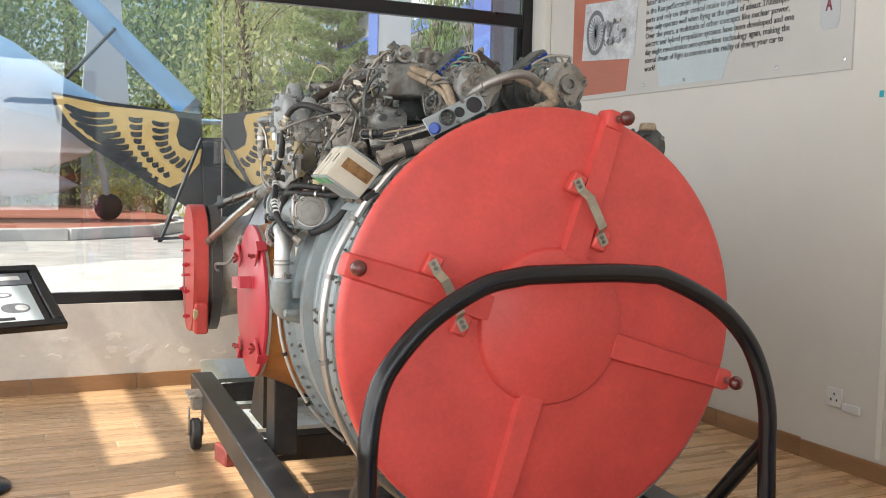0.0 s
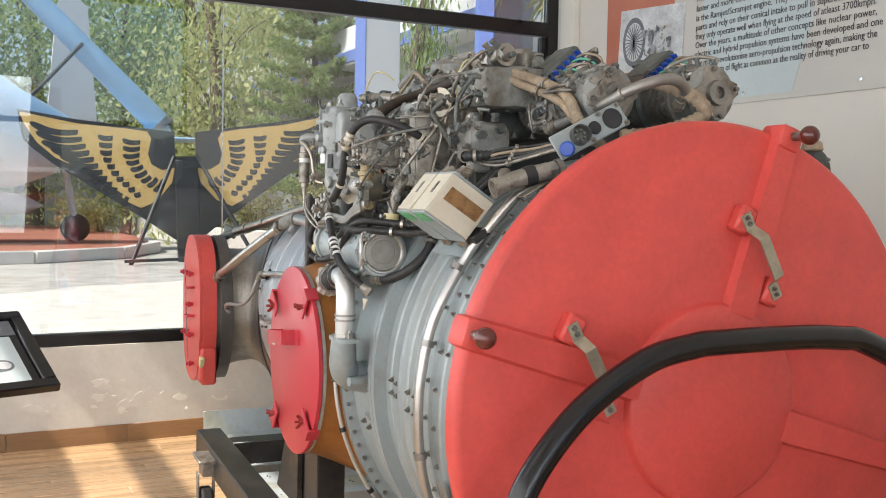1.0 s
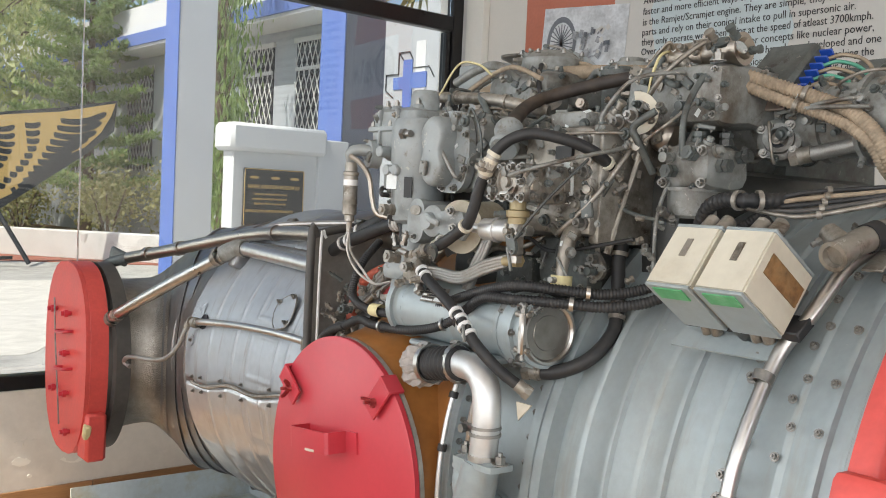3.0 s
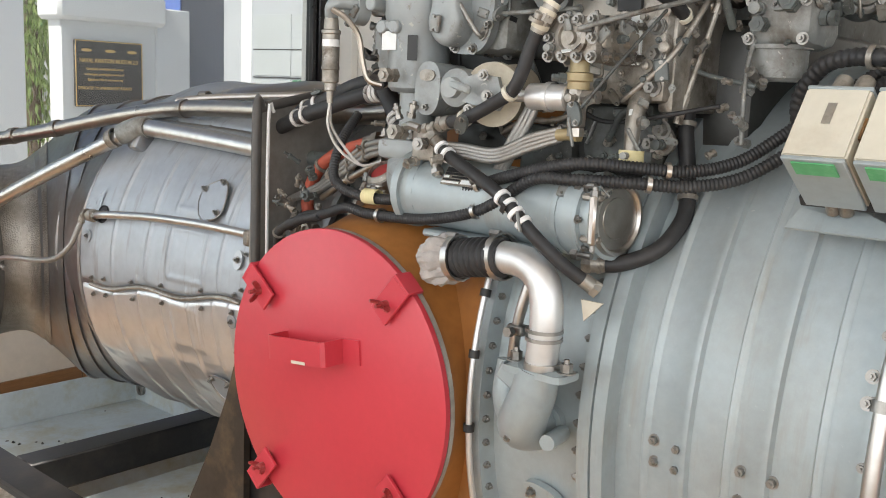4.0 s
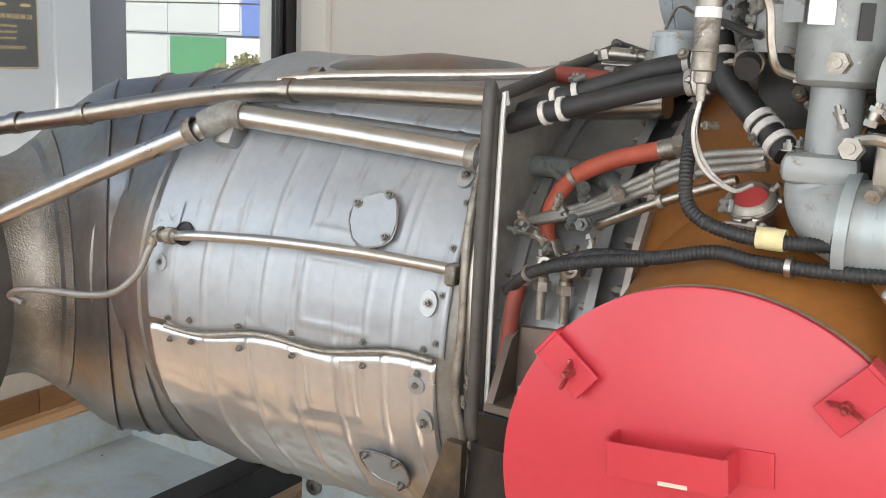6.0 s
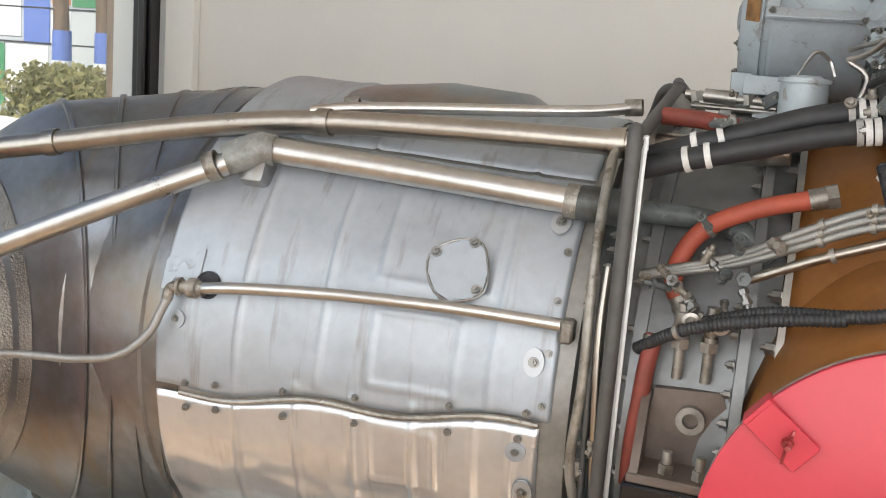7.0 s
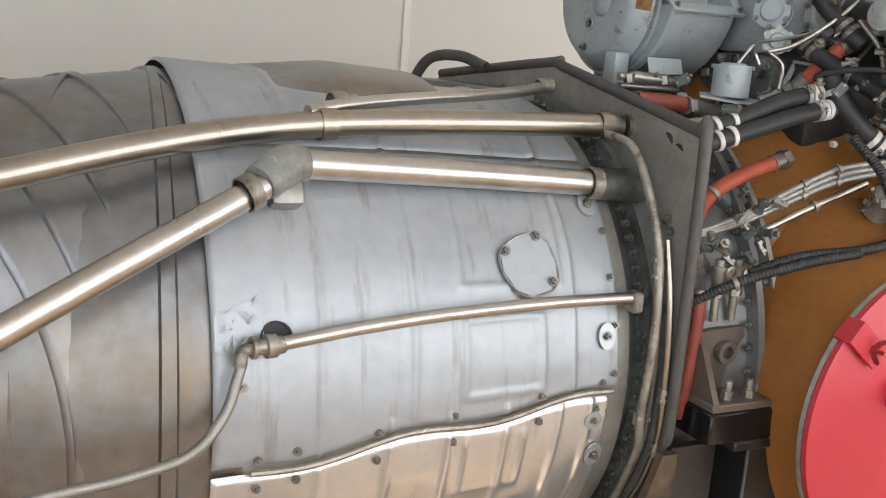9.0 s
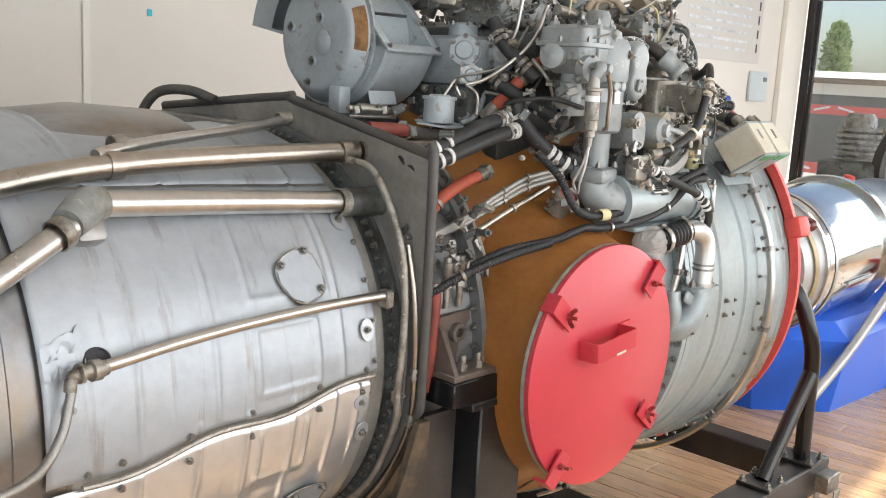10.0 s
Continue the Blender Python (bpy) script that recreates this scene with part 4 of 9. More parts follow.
# lagged bundle running down the gap
part("drain_pipe", tube(B(), [(-0.30, 1.555, 1.305), (-0.37, 1.548, 1.29), (-0.425, 1.545, 1.22), (-0.460, 1.542, 1.137), (-0.470, 1.540, 1.06), (-0.472, 1.539, 0.977), (-0.470, 1.546, 0.856), (-0.455, 1.535, 0.777), (-0.40, 1.54, 0.65), (-0.32, 1.55, 0.56)], 0.0078, 12), ALU, engine, "thin dull pipe bent down behind the heat shield")
part("drain_pipe", tube(B(), [(-0.455, 1.522, 1.15), (-0.478, 1.521, 1.051), (-0.482, 1.514, 0.926), (-0.470, 1.507, 0.785), (-0.42, 1.515, 0.66), (-0.34, 1.53, 0.55)], 0.0062, 10), TUBEB, engine, "thin bronzed pipe behind the heat shield")
part("drain_pipe", tube(B(), [(-0.455, 1.535, 1.14), (-0.466, 1.531, 1.02), (-0.468, 1.528, 0.90), (-0.455, 1.527, 0.78), (-0.41, 1.53, 0.67)], 0.005, 10), SEALRUB, engine)
for z, x, y in ((1.137, -0.461, 1.541), (1.110, -0.466, 1.541), (0.868, -0.470, 1.545), (0.90, -0.482, 1.513), (0.80, -0.472, 1.508)):
    union((x, y, z), (0, 0.1, -1), 0.0085, 0.026, ALU)
gl = part("guide_lug", box(B(), (0.008, 0.030, 0.024), pose(-0.462, 1.538, 0.845), 0.002), ALU, engine, "drilled guide lug")
bolts(gl, [((-0.467, 1.530, 0.845), (-1, 0, 0)), ((-0.467, 1.548, 0.850), (-1, 0, 0))], BOLT_S)

# -- heat shield with rubber edge
sh = [(-0.485, 1.325), (-0.02, 1.41), (0.50, 1.36), (0.50, 0.70), (0.30, 0.50), (0.0, 0.43), (-0.30, 0.53), (-0.43, 0.68), (-0.485, 0.86)]
shield = part("heat_shield", plate(B(), [(x, -z) for x, z in sh], 0.006, Matrix.Translation((0, 1.497, 0)) @ TO_Y), SHIELD, engine, "sooty grey sheet heat shield across the engine")
edge = [(0.49, 1.365), (-0.01, 1.415), (-0.06, 1.409), (-0.44, 1.337), (-0.478, 1.327), (-0.492, 1.31), (-0.492, 0.87), (-0.475, 0.79), (-0.42, 0.67), (-0.30, 0.525), (0.0, 0.425), (0.30, 0.495)]
part("edge_seal", tube(B(), [(x, 1.50, z) for x, z in edge], 0.0105, 10, 5), SEALRUB, shield, "rounded rubber edge seal", 60)
part("edge_strip", tube(B(), [(x + 0.02, 1.488, z - 0.006) for x, z in edge[4:9]], 0.004, 6, 4), WHITEP, shield, "pale sealant line")
part("top_angle", box2(B(), (-0.01, 1.503, 1.335), (0.49, 1.56, 1.352), 0.003), SHIELD, shield)
bolts(shield, [((x, 1.504, z), (0, 1, 0)) for x, z in ((0.17, 1.352), (-0.43, 1.18), (-0.42, 1.17), (-0.44, 1.16), (-0.45, 1.03))], BOLT_M)
part("black_hose_loop", tube(B(), [(0.40, 1.62, 1.30), (0.425, 1.60, 1.352), (0.385, 1.58, 1.402), (0.30, 1.550, 1.412), (0.235, 1.515, 1.392)], 0.0125, 14), SEALRUB, engine, "black hose looped over the shield")
part("fairing_hump", loft(B(), [[Vector((0.05 + (0.16 + 0.05 * s) * math.cos(a), y, AZ + 0.44 + h * math.sin(a))) for a in (math.pi * 2 * k / 32 for k in range(32))] for y, h, s in ((1.75, 0.01, 0), (1.80, 0.045, 0.5), (1.95, 0.055, 1), (2.10, 0.04, 1), (2.2, 0.01, 0.5))]), HEAT, engine, "low rounded fairing on the barrel's top")

AMBER = material("amber_metal", (0.36, 0.29, 0.16), 0.4, 0.2, 0.15, 12, 0.4, (0.2, 0.13, 0.05), 8)

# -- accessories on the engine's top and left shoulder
core = block("gearbox", (-0.36, 0.50, 1.28), (0.30, 1.16, 1.50), SHADED, "accessory gearbox coloured near-black for the shade between the fittings", 0.03)
block("gearbox_step", (-0.30, 0.58, 1.49), (0.22, 1.10, 1.60), GREYD, "", 0.025, core)
block("gearbox_foot", (-0.45, 0.60, 1.24), (-0.2, 1.0, 1.33), SHADED, "", 0.02, core)
for k in range(16):
    a = (-0.34 + 0.05 * (k % 4), 0.52 + 0.16 * (k // 4), 1.502)
    bolts(core, [(a, (0, 0, 1))], BOLT_M)

# oil cooler: a lying cylinder on the shoulder with a clamped end cap
cooler = drum("oil_cooler", (-0.556, 0.985, 1.218), (-0.550, 0.665, 1.210), 0.056, CASING, "pale grey lying cylinder with a clamped round end cap", (0.0,), 0.0, 40)
CAPM = Matrix.Translation((-0.550, 0.668, 1.211)) @ along((0, 0, 0), (-0.10, -1, 0.01))
part("end_cap", lathe(B(), [(0, 0.055), (0, 0.062), (0.010, 0.062), (0.011, 0.057), (0.038, 0.057), (0.039, 0.063), (0.049, 0.063), (0.050, 0.056), (0.062, 0.056), (0.063, 0.060), (0.069, 0.060), (0.070, 0.052)], CAPM, 44, close=False), CASING, cooler, "clamped metal end cap", 25)
part("cap_rim", lathe(B(), [(0.066, 0.044), (0.074, 0.045), (0.078, 0.048), (0.078, 0.052), (0.072, 0.054), (0.066, 0.054)], CAPM, 44, close=False), TUBE, cooler, "bright retaining ring", 25)
part("cap_disc", lathe(B(), [(0.066, 0.046), (0.071, 0.045), (0.071, 0.030), (0.0725, 0.029), (0.0725, 0.0)], CAPM, 44, close=False), SIGHT, cooler, "dull machined disc", 25)
for k in range(8):
    a = 2 * math.pi * k / 8
    share("bolt", BOLT_S, CAPM @ Matrix.Translation((0.0595 * math.cos(a), 0.0595 * math.sin(a), 0.049)), cooler)
for z in (1.243, 1.185):
    part("clamp_bolt", rod(hexagon(B(), (-0.610, 0.600, z), (0, 0, 1), 0.007, 0.010), (-0.610, 0.600, z - 0.016), (-0.610, 0.600, z + 0.016), 0.004), BOLT, cooler)
    part("clamp_lug", box(B(), (0.016, 0.030, 0.010), pose(-0.604, 0.607, z), 0.003), ALU, cooler)
part("clamp_bar", box(B(), (0.010, 0.012, 0.070), pose(-0.612, 0.600, 1.213), 0.003), TUBE, cooler)
for y, z in ((0.952, 1.217), (0.66, 1.210)):
    band(cooler, (-0.552, y, z), (0, -1, 0), 0.057, 0.016, CASING)
# bent strap down the cooler's side, a bolt at each end
part("cooler_strap", lathe(B(), [(0.628, 0.0625), (0.628, 0.066), (0.652, 0.066), (0.652, 0.0625)], Matrix.Translation((-0.551, 0, 1.210)) @ TO_Y, 16, 132, 226, close=False), CASING, cooler, "bent sheet strap")
for a in (132, 226):
    q = Vector((-0.551 + 0.067 * math.cos(radians(a)), 0.64, 1.210 - 0.067 * math.sin(radians(a))))
    part("strap_bolt", hexagon(rod(B(), q, q + Vector((-0.004, -0.034, 0)), 0.0045, seg=8), q, (0, -1, 0), 0.009, 0.010), BOLT, cooler)
DPM = along((-0.600, 0.850, 1.248), (-0.8, 0, 0.6), (0, 0, 1))
dp = part("data_plate", plate(B(), [(-0.032, -0.016), (0.032, -0.016), (0.032, 0.016), (-0.032, 0.016)], 0.002, DPM @ pose(0, 0, 0.002)), ALU, cooler, "dark printed data plate")
for u0, u1, v0, v1, mt in ((-0.030, 0.022, 0.006, 0.014, LABEL), (-0.030, 0.030, 0.001, 0.005, LABEL), (-0.014, 0.030, -0.004, -0.001, LABEL), (-0.030, -0.020, -0.0045, -0.001, PAPER), (-0.030, 0.004, -0.009, -0.0065, LABEL), (0.008, 0.030, -0.0135, -0.0065, PAPER), (-0.030, 0.004, -0.014, -0.011, PAPER)):
    part("print_bar", plate(B(), [(u0, v0), (u1, v0), (u1, v1), (u0, v1)], 0.001, DPM @ pose(0, 0, 0.0042)), mt, dp)
part("saddle", box2(B(), (-0.60, 0.68, 1.148), (-0.48, 0.93, 1.160), 0.004), CASING, cooler)
# elbow casting that joins the cooler to the valve column
elb = part("outlet_elbow", tube(B(), [(-0.535, 1.022, 1.285), (-0.535, 1.022, 1.262), (-0.538, 1.016, 1.245), (-0.548, 0.998, 1.227), (-0.556, 0.972, 1.219)], lambda f: 0.034 + 0.016 * f, 20), PALE, engine, "grey cast elbow")
part("elbow_flange", box(B(), (0.085, 0.085, 0.036), pose(-0.535, 1.022, 1.280, 0, 0, 10), 0.012, 2), PALE, elb)
bolts(elb, [((-0.535 + a, 1.022 + b, 1.299), (0, 0, 1)) for a in (-0.032, 0.032) for b in (-0.032, 0.032)], BOLT_M)
# valve column
valve = part("valve_body", lathe(B(), [(0, 0.030), (0.078, 0.030), (0.080, 0.044), (0.086, 0.050), (0.100, 0.051), (0.185, 0.052), (0.20, 0.058), (0.27, 0.058), (0.285, 0.05), (0.29, 0.0)], pose(-0.530, 1.014, 1.295), 32, close=False), PALE, engine, "pale grey cast valve column")
part("valve_head", loft(B(), [[Vector((-0.505 + sx * 0.5 * x, 1.066 + sy * 0.5 * y, z)) for x, y in oval(1, 1, 48, 7)] for z, sx, sy in ((1.500, 0.085, 0.10), (1.512, 0.10, 0.125), (1.530, 0.126, 0.155), (1.556, 0.130, 0.158), (1.558, 0.146, 0.172), (1.566, 0.146, 0.172), (1.568, 0.132, 0.158), (1.596, 0.126, 0.150), (1.604, 0.10, 0.12), (1.605, 0.01, 0.01))]), PALE, valve, "cast valve head with a split line", 35)
part("valve_dome", lathe(B(), [(0, 0.030), (0.030, 0.028), (0.040, 0.022), (0.043, 0.0)], pose(-0.515, 1.026, 1.60), 24, close=False), PALE, valve)
bolts(valve, [((-0.505 + 0.064 * a, 1.066 + 0.078 * b, 1.566), (0, 0, 1)) for a, b in ((-1, -0.8), (-1, 0), (-1, 0.8), (1, -0.8), (1, 0.8), (0, 1), (0, -1))], BOLT_M)
for a, b, h in ((-0.6, -0.75, 0.012), (-0.6, 0.75, 0.012), (0.6, -0.75, 0.012), (0.6, 0.75, 0.012), (-0.75, 0.1, 0.010)):
    q = Vector((-0.505 + 0.060 * a, 1.066 + 0.072 * b, 1.598))
    part("head_boss", rod(B(), q, q + Vector((0, 0, h)), 0.012, 0.011, 14, 0.002), PALE, valve)
    bolts(valve, [(q + Vector((0, 0, h)), (0, 0, 1))], BOLT_M)
for y in (1.035, 1.095):
    part("head_rib", box2(B(), (-0.577, y, 1.53), (-0.566, y + 0.007, 1.60), 0.002), PALE, valve)
part("side_drum", lathe(B(), [(0, 0.022), (0.040, 0.022), (0.040, 0.026), (0.047, 0.026), (0.049, 0.020), (0.054, 0.0)], along((-0.50, 1.135, 1.535), (-0.25, 1, 0)), 24, close=False), PALE, valve)
part("filter_cup", lathe(B(), [(0, 0.0), (0, 0.030), (0.012, 0.034), (0.055, 0.034), (0.058, 0.038), (0.070, 0.038), (0.072, 0.028), (0.09, 0.026)], pose(-0.505, 1.090, 1.410), 24, close=False), PALE, valve, "stained filter cup")
part("round_boss", lathe(B(), [(0, 0.030), (0.022, 0.028), (0.024, 0.014), (0.030, 0.013), (0.030, 0)], along((-0.560, 1.120, 1.512), (-1, 0.25, 0)), 24, close=False), PALE, valve)
for y, z in ((1.020, 1.478), (1.048, 1.478), (1.075, 1.515)):
    part("cast_lug", rod(B(), (-0.555, y, z), (-0.592, y - 0.004, z), 0.012, 0.011, 14, 0.002), PALE, valve)
part("lug_bridge", box(B(), (0.022, 0.036, 0.016), pose(-0.579, 1.034, 1.480), 0.004), PALE, valve)
part("label_plate", box(B(), (0.002, 0.028, 0.030), pose(-0.585, 1.030, 1.456, 0, 0, 10), 0.0), PAPER, valve, "pale blue-white label")
part("label_plate", box(B(), (0.002, 0.028, 0.030), pose(-0.578, 1.062, 1.458, 0, 0, -25), 0.0), PALE, valve)
part("print_bar", box(B(), (0.002, 0.016, 0.040), pose(-0.578, 0.984, 1.445, 0, 0, 34), 0.0), LABEL, valve)
part("clamp_screw", hexagon(rod(B(), (-0.583, 1.005, 1.548), (-0.583, 0.975, 1.548), 0.007, seg=10), (-0.583, 1.002, 1.548), (0, -1, 0), 0.011, 0.012), BOLT, valve)
# solenoid plug hanging at its side
sol = part("solenoid", lathe(B(), [(0, 0.0), (0, 0.005), (0.02, 0.0065), (0.022, 0.010), (0.034, 0.0105), (0.036, 0.0145), (0.056, 0.0145), (0.057, 0.0155), (0.062, 0.0155), (0.063, 0.0148), (0.115, 0.0148), (0.117, 0.0165), (0.122, 0.0165), (0.124, 0.013), (0.14, 0.012), (0.15, 0.010), (0.15, 0)], pose(-0.605, 1.150, 1.350), 20, close=False), ALU, engine, "metal solenoid plug on two wires")
part("solenoid_sleeve", lathe(B(), [(0, 0.0152), (0.012, 0.0152)], pose(-0.605, 1.150, 1.445), 20, close=False), WHITEP, sol, "white band")
part("solenoid_arm", tube(B(), [(-0.605, 1.150, 1.495), (-0.612, 1.140, 1.512), (-0.600, 1.125, 1.518), (-0.565, 1.105, 1.515)], 0.0115, 12), PALE, sol)
part("copper_pipe", tube(B(), [(-0.622, 1.128, 1.505), (-0.612, 1.105, 1.490), (-0.603, 1.084, 1.462), (-0.598, 1.078, 1.42), (-0.592, 1.070, 1.392), (-0.575, 1.055, 1.384)], 0.005, 8), TUBEB, sol, "thin coppery pipe")
for dx in (0.0, 0.008):
    hose("wire", [(-0.605, 1.150, 1.350), (-0.603 + dx, 1.155, 1.31), (-0.585 + 2 * dx, 1.145, 1.27), (-0.56, 1.115, 1.245), (-0.53, 1.10, 1.25)], 0.0028, POLY, parent=sol, seg=6)
union((-0.60, 1.00, 1.40), (-1, 0, 0), 0.012, 0.03)
# peanut-shaped pump cover
pk = part("pump_cover", loft(B(), [[Vector((-0.515 - dx, 0.925 + s * 0.041 * math.cos(a) * (1 - 0.36 * math.exp(-(math.sin(a) / 0.36) ** 2)), 1.515 + s * 0.067 * math.sin(a))) for a in (2 * math.pi * k / 40 for k in range(40))] for dx, s in ((0.0, 1.0), (0.046, 1.0), (0.053, 0.97), (0.057, 0.91), (0.0585, 0.82), (0.059, 0.4), (0.059, 0.02))]), PALE, engine, "smooth peanut-shaped grey pump cover", 50)
pf = part("pump_flange", plate(B(), oval(0.056, 0.078, 32, 2.6), 0.016, along((-0.520, 0.908, 1.515), (-1, 0, 0), (0, 0, 1))), PALE, engine)
bolts(pf, [((-0.536, 0.908 + 0.053 * math.cos(a), 1.515 + 0.073 * math.sin(a)), (-1, 0, 0)) for a in (0.5, 1.2, 2.0, 2.7, 3.6, 4.4, 5.1, 5.9)], BOLT_M)
block("pump_body", (-0.515, 0.84, 1.44), (-0.33, 0.97, 1.59), GREY, "grey pump body", 0.02)
part("pump_badge", lathe(B(), [(0, 0.008), (0.001, 0.008)], along((-0.576, 0.935, 1.483), (-1, 0, 0)), 12), LABEL, pk)
# small motor with lever
OLDIV = material("dirty_yellowed_paint", (0.44, 0.40, 0.31), 0.5, 0.1, 0.12, 12, 0.6, (0.16, 0.12, 0.08), 9.0, 0.02)
mot = drum("small_motor", (-0.49, 0.835, 1.382), (-0.580, 0.812, 1.376), 0.043, OLDIV, "yellowed round motor with a lever plate", (1.0,), 0.003)
part("lever_hub", lathe(B(), [(0, 0.030), (0.030, 0.029), (0.033, 0.024), (0.036, 0.016), (0.048, 0.015), (0.048, 0)], along((-0.575, 0.868, 1.384), (-1, -0.12, 0)), 24, close=False), PALE, mot)
part("lever_plate", plate(B(), [(-0.036, 0.012), (-0.034, -0.014), (0.0, -0.022), (0.042, -0.030), (0.052, -0.016), (0.040, 0.020), (0.006, 0.024)], 0.010, along((-0.592, 0.835, 1.382), (-1, -0.25, 0), (0, 0, 1))), PALE, mot)
part("lever_arm", box(B(), (0.008, 0.052, 0.013), pose(-0.622, 0.842, 1.386, 12, 0, -10), 0.003), PALE, mot)
bolts(mot, [((-0.604, 0.803, 1.374), (-1, -0.3, 0)), ((-0.604, 0.812, 1.404), (-1, -0.3, 0)), ((-0.604, 0.838, 1.352), (-1, -0.3, 0))], BOLT_M)
ov = part("oval_valve", plate(B(), oval(0.027, 0.042, 28, 2.5), 0.075, along((-0.515, 0.937, 1.378), (-1, 0, 0.05), (0, 0, 1))), PALE, engine, "oval pale grey valve cover")
part("cover_slot", plate(B(), oval(0.016, 0.009, 16, 2.5), 0.003, along((-0.589, 0.937, 1.402), (-1, 0, 0.05), (0, 0, 1))), ALU, ov)
bolts(ov, [((-0.588, 0.937, 1.352), (-1, 0, 0))], BOLT_M)
# steel check valves and unions under the valve column
for p, d, r, h in (((-0.600, 0.976, 1.309), (-1, 0, 0.1), 0.017, 0.034), ((-0.596, 0.965, 1.335), (0, -0.3, 1), 0.011, 0.030), ((-0.600, 0.930, 1.318), (0, -1, 0.2), 0.013, 0.034), ((-0.603, 0.925, 1.296), (-1, -0.2, 0), 0.014, 0.030), ((-0.600, 0.905, 1.272), (-0.3, -0.6, -1), 0.014, 0.034), ((-0.598, 0.945, 1.268), (-1, 0.2, -0.3), 0.012, 0.030), ((-0.596, 0.990, 1.330), (0, 0.4, 1), 0.010, 0.030), ((-0.600, 0.900, 1.325), (-0.2, -1, 0.1), 0.012, 0.035)):
    union(p, d, r * 0.72, h * 0.9, rng.choice((STEELF, ALU, BOLT)))
block("check_valve", (-0.605, 0.905, 1.268), (-0.570, 0.955, 1.322), ALU, "small cast check valve body", 0.008)
part("link_tube", tube(B(), [(-0.600, 0.975, 1.318), (-0.606, 0.955, 1.322), (-0.606, 0.935, 1.318)], 0.007, 8), STEELF, engine)
# fuel control unit with data plates
fcu = block("fuel_control_unit", (-0.507, 0.565, 1.372), (-0.30, 0.735, 1.555), ALU, "boxy metal fuel control unit with data plates", 0.014)
block("unit_rib", (-0.49, 0.560, 1.36), (-0.32, 0.585, 1.56), ALU, "", 0.006, fcu)
block("unit_rib", (-0.482, 0.61, 1.555), (-0.34, 0.70, 1.585), GREY, "", 0.01, fcu)
part("data_plate", box2(B(), (-0.513, 0.605, 1.425), (-0.506, 0.640, 1.495), 0.001), PAPER, fcu, "worn metal data plate")
part("print_bar", box2(B(), (-0.5145, 0.607, 1.50), (-0.507, 0.645, 1.522), 0.0), LABEL, fcu)
part("print_bar", box2(B(), (-0.5145, 0.612, 1.432), (-0.5125, 0.624, 1.460), 0.0), LABEL, fcu)
bolts(fcu, [((-0.506, 0.583, z), (-1, 0, 0)) for z in (1.395, 1.441, 1.479, 1.53)], BOLT_L)
for z in (1.441, 1.479):
    part("stud_pad", lathe(B(), [(0, 0.013), (0.010, 0.012), (0.010, 0)], along((-0.500, 0.583, z), (-1, 0, 0)), 14, close=False), GREY, fcu)
# bolted square head in front of it
sq = block("metering_head", (-0.608, 0.612, 1.424), (-0.50, 0.698, 1.488), ALU, "square cast head with many bolts", 0.008)
for k in range(4):
    for z in (1.481, 1.432):
        bolts(sq, [((-0.610, 0.620 + 0.0235 * k, z), (-1, 0, 0))], BOLT_M)
bolts(sq, [((-0.610, 0.620, 1.457), (-1, 0, 0)), ((-0.610, 0.690, 1.457), (-1, 0, 0))], BOLT_M)
part("head_boss", lathe(B(), [(0, 0.026), (0.008, 0.025), (0.010, 0.019), (0.006, 0.017), (0.006, 0.010), (0.013, 0.009), (0.013, 0)], along((-0.607, 0.653, 1.457), (-1, 0, 0)), 24, close=False), ALU, sq)
bolts(sq, [((-0.595 + 0.028 * k, 0.610, z), (0, -1, 0)) for k in range(4) for z in (1.434, 1.478)], BOLT_M)
part("side_boss", lathe(B(), [(0, 0.020), (0.010, 0.019), (0.012, 0.012), (0.022, 0.011), (0.022, 0)], along((-0.556, 0.612, 1.456), (0, -1, 0)), 18, close=False), ALU, sq)
for x in (-0.600, -0.528):
    part("side_rib", box2(B(), (x, 0.606, 1.444), (x + 0.015, 0.613, 1.468), 0.002), ALU, sq)
part("head_neck", lathe(B(), [(0, 0.016), (0.01, 0.016), (0.012, 0.020), (0.022, 0.020), (0.024, 0.014), (0.04, 0.014)], pose(-0.585, 0.655, 1.388), 16), AMBER, sq, "brown-stained neck")
# silver solenoid and brass tee below
ss = drum("silver_solenoid", (-0.587, 0.735, 1.376), (-0.585, 0.668, 1.376), 0.019, SATIN, "bright silver solenoid with brass unions", (0.5,), 0.0, 20)
part("solenoid_tip", rod(B(), (-0.587, 0.765, 1.376), (-0.587, 0.733, 1.376), 0.009, seg=14), SATIN, ss)
part("tee_block", box(B(), (0.024, 0.022, 0.070), pose(-0.586, 0.655, 1.368), 0.005), STEELF, ss)
for p, d, r, h in (((-0.586, 0.655, 1.40), (0, 0, 1), 0.014, 0.012), ((-0.586, 0.655, 1.335), (0, 0, -1), 0.012, 0.012), ((-0.586, 0.645, 1.378), (0, -1, 0), 0.010, 0.024)):
    part("tee_nut", hexagon(B(), p, d, r, h), STEELF, ss)
part("hose_end", hexagon(rod(B(), (-0.575, 0.660, 1.326), (-0.578, 0.690, 1.323), 0.009, seg=10), (-0.574, 0.656, 1.326), (0, 1, 0), 0.012, 0.012), AMBER, ss)
for k in range(4):
    hose("braided_hose", [(-0.575, 0.685, 1.332 - 0.005 * k), (-0.590, 0.73, 1.318 - 0.006 * k), (-0.593, 0.789, 1.294 - 0.005 * k), (-0.598, 0.85, 1.297 - 0.005 * k), (-0.602, 0.897, 1.297 - 0.005 * k)], 0.0050, BRAID, parent=ss, seg=8)
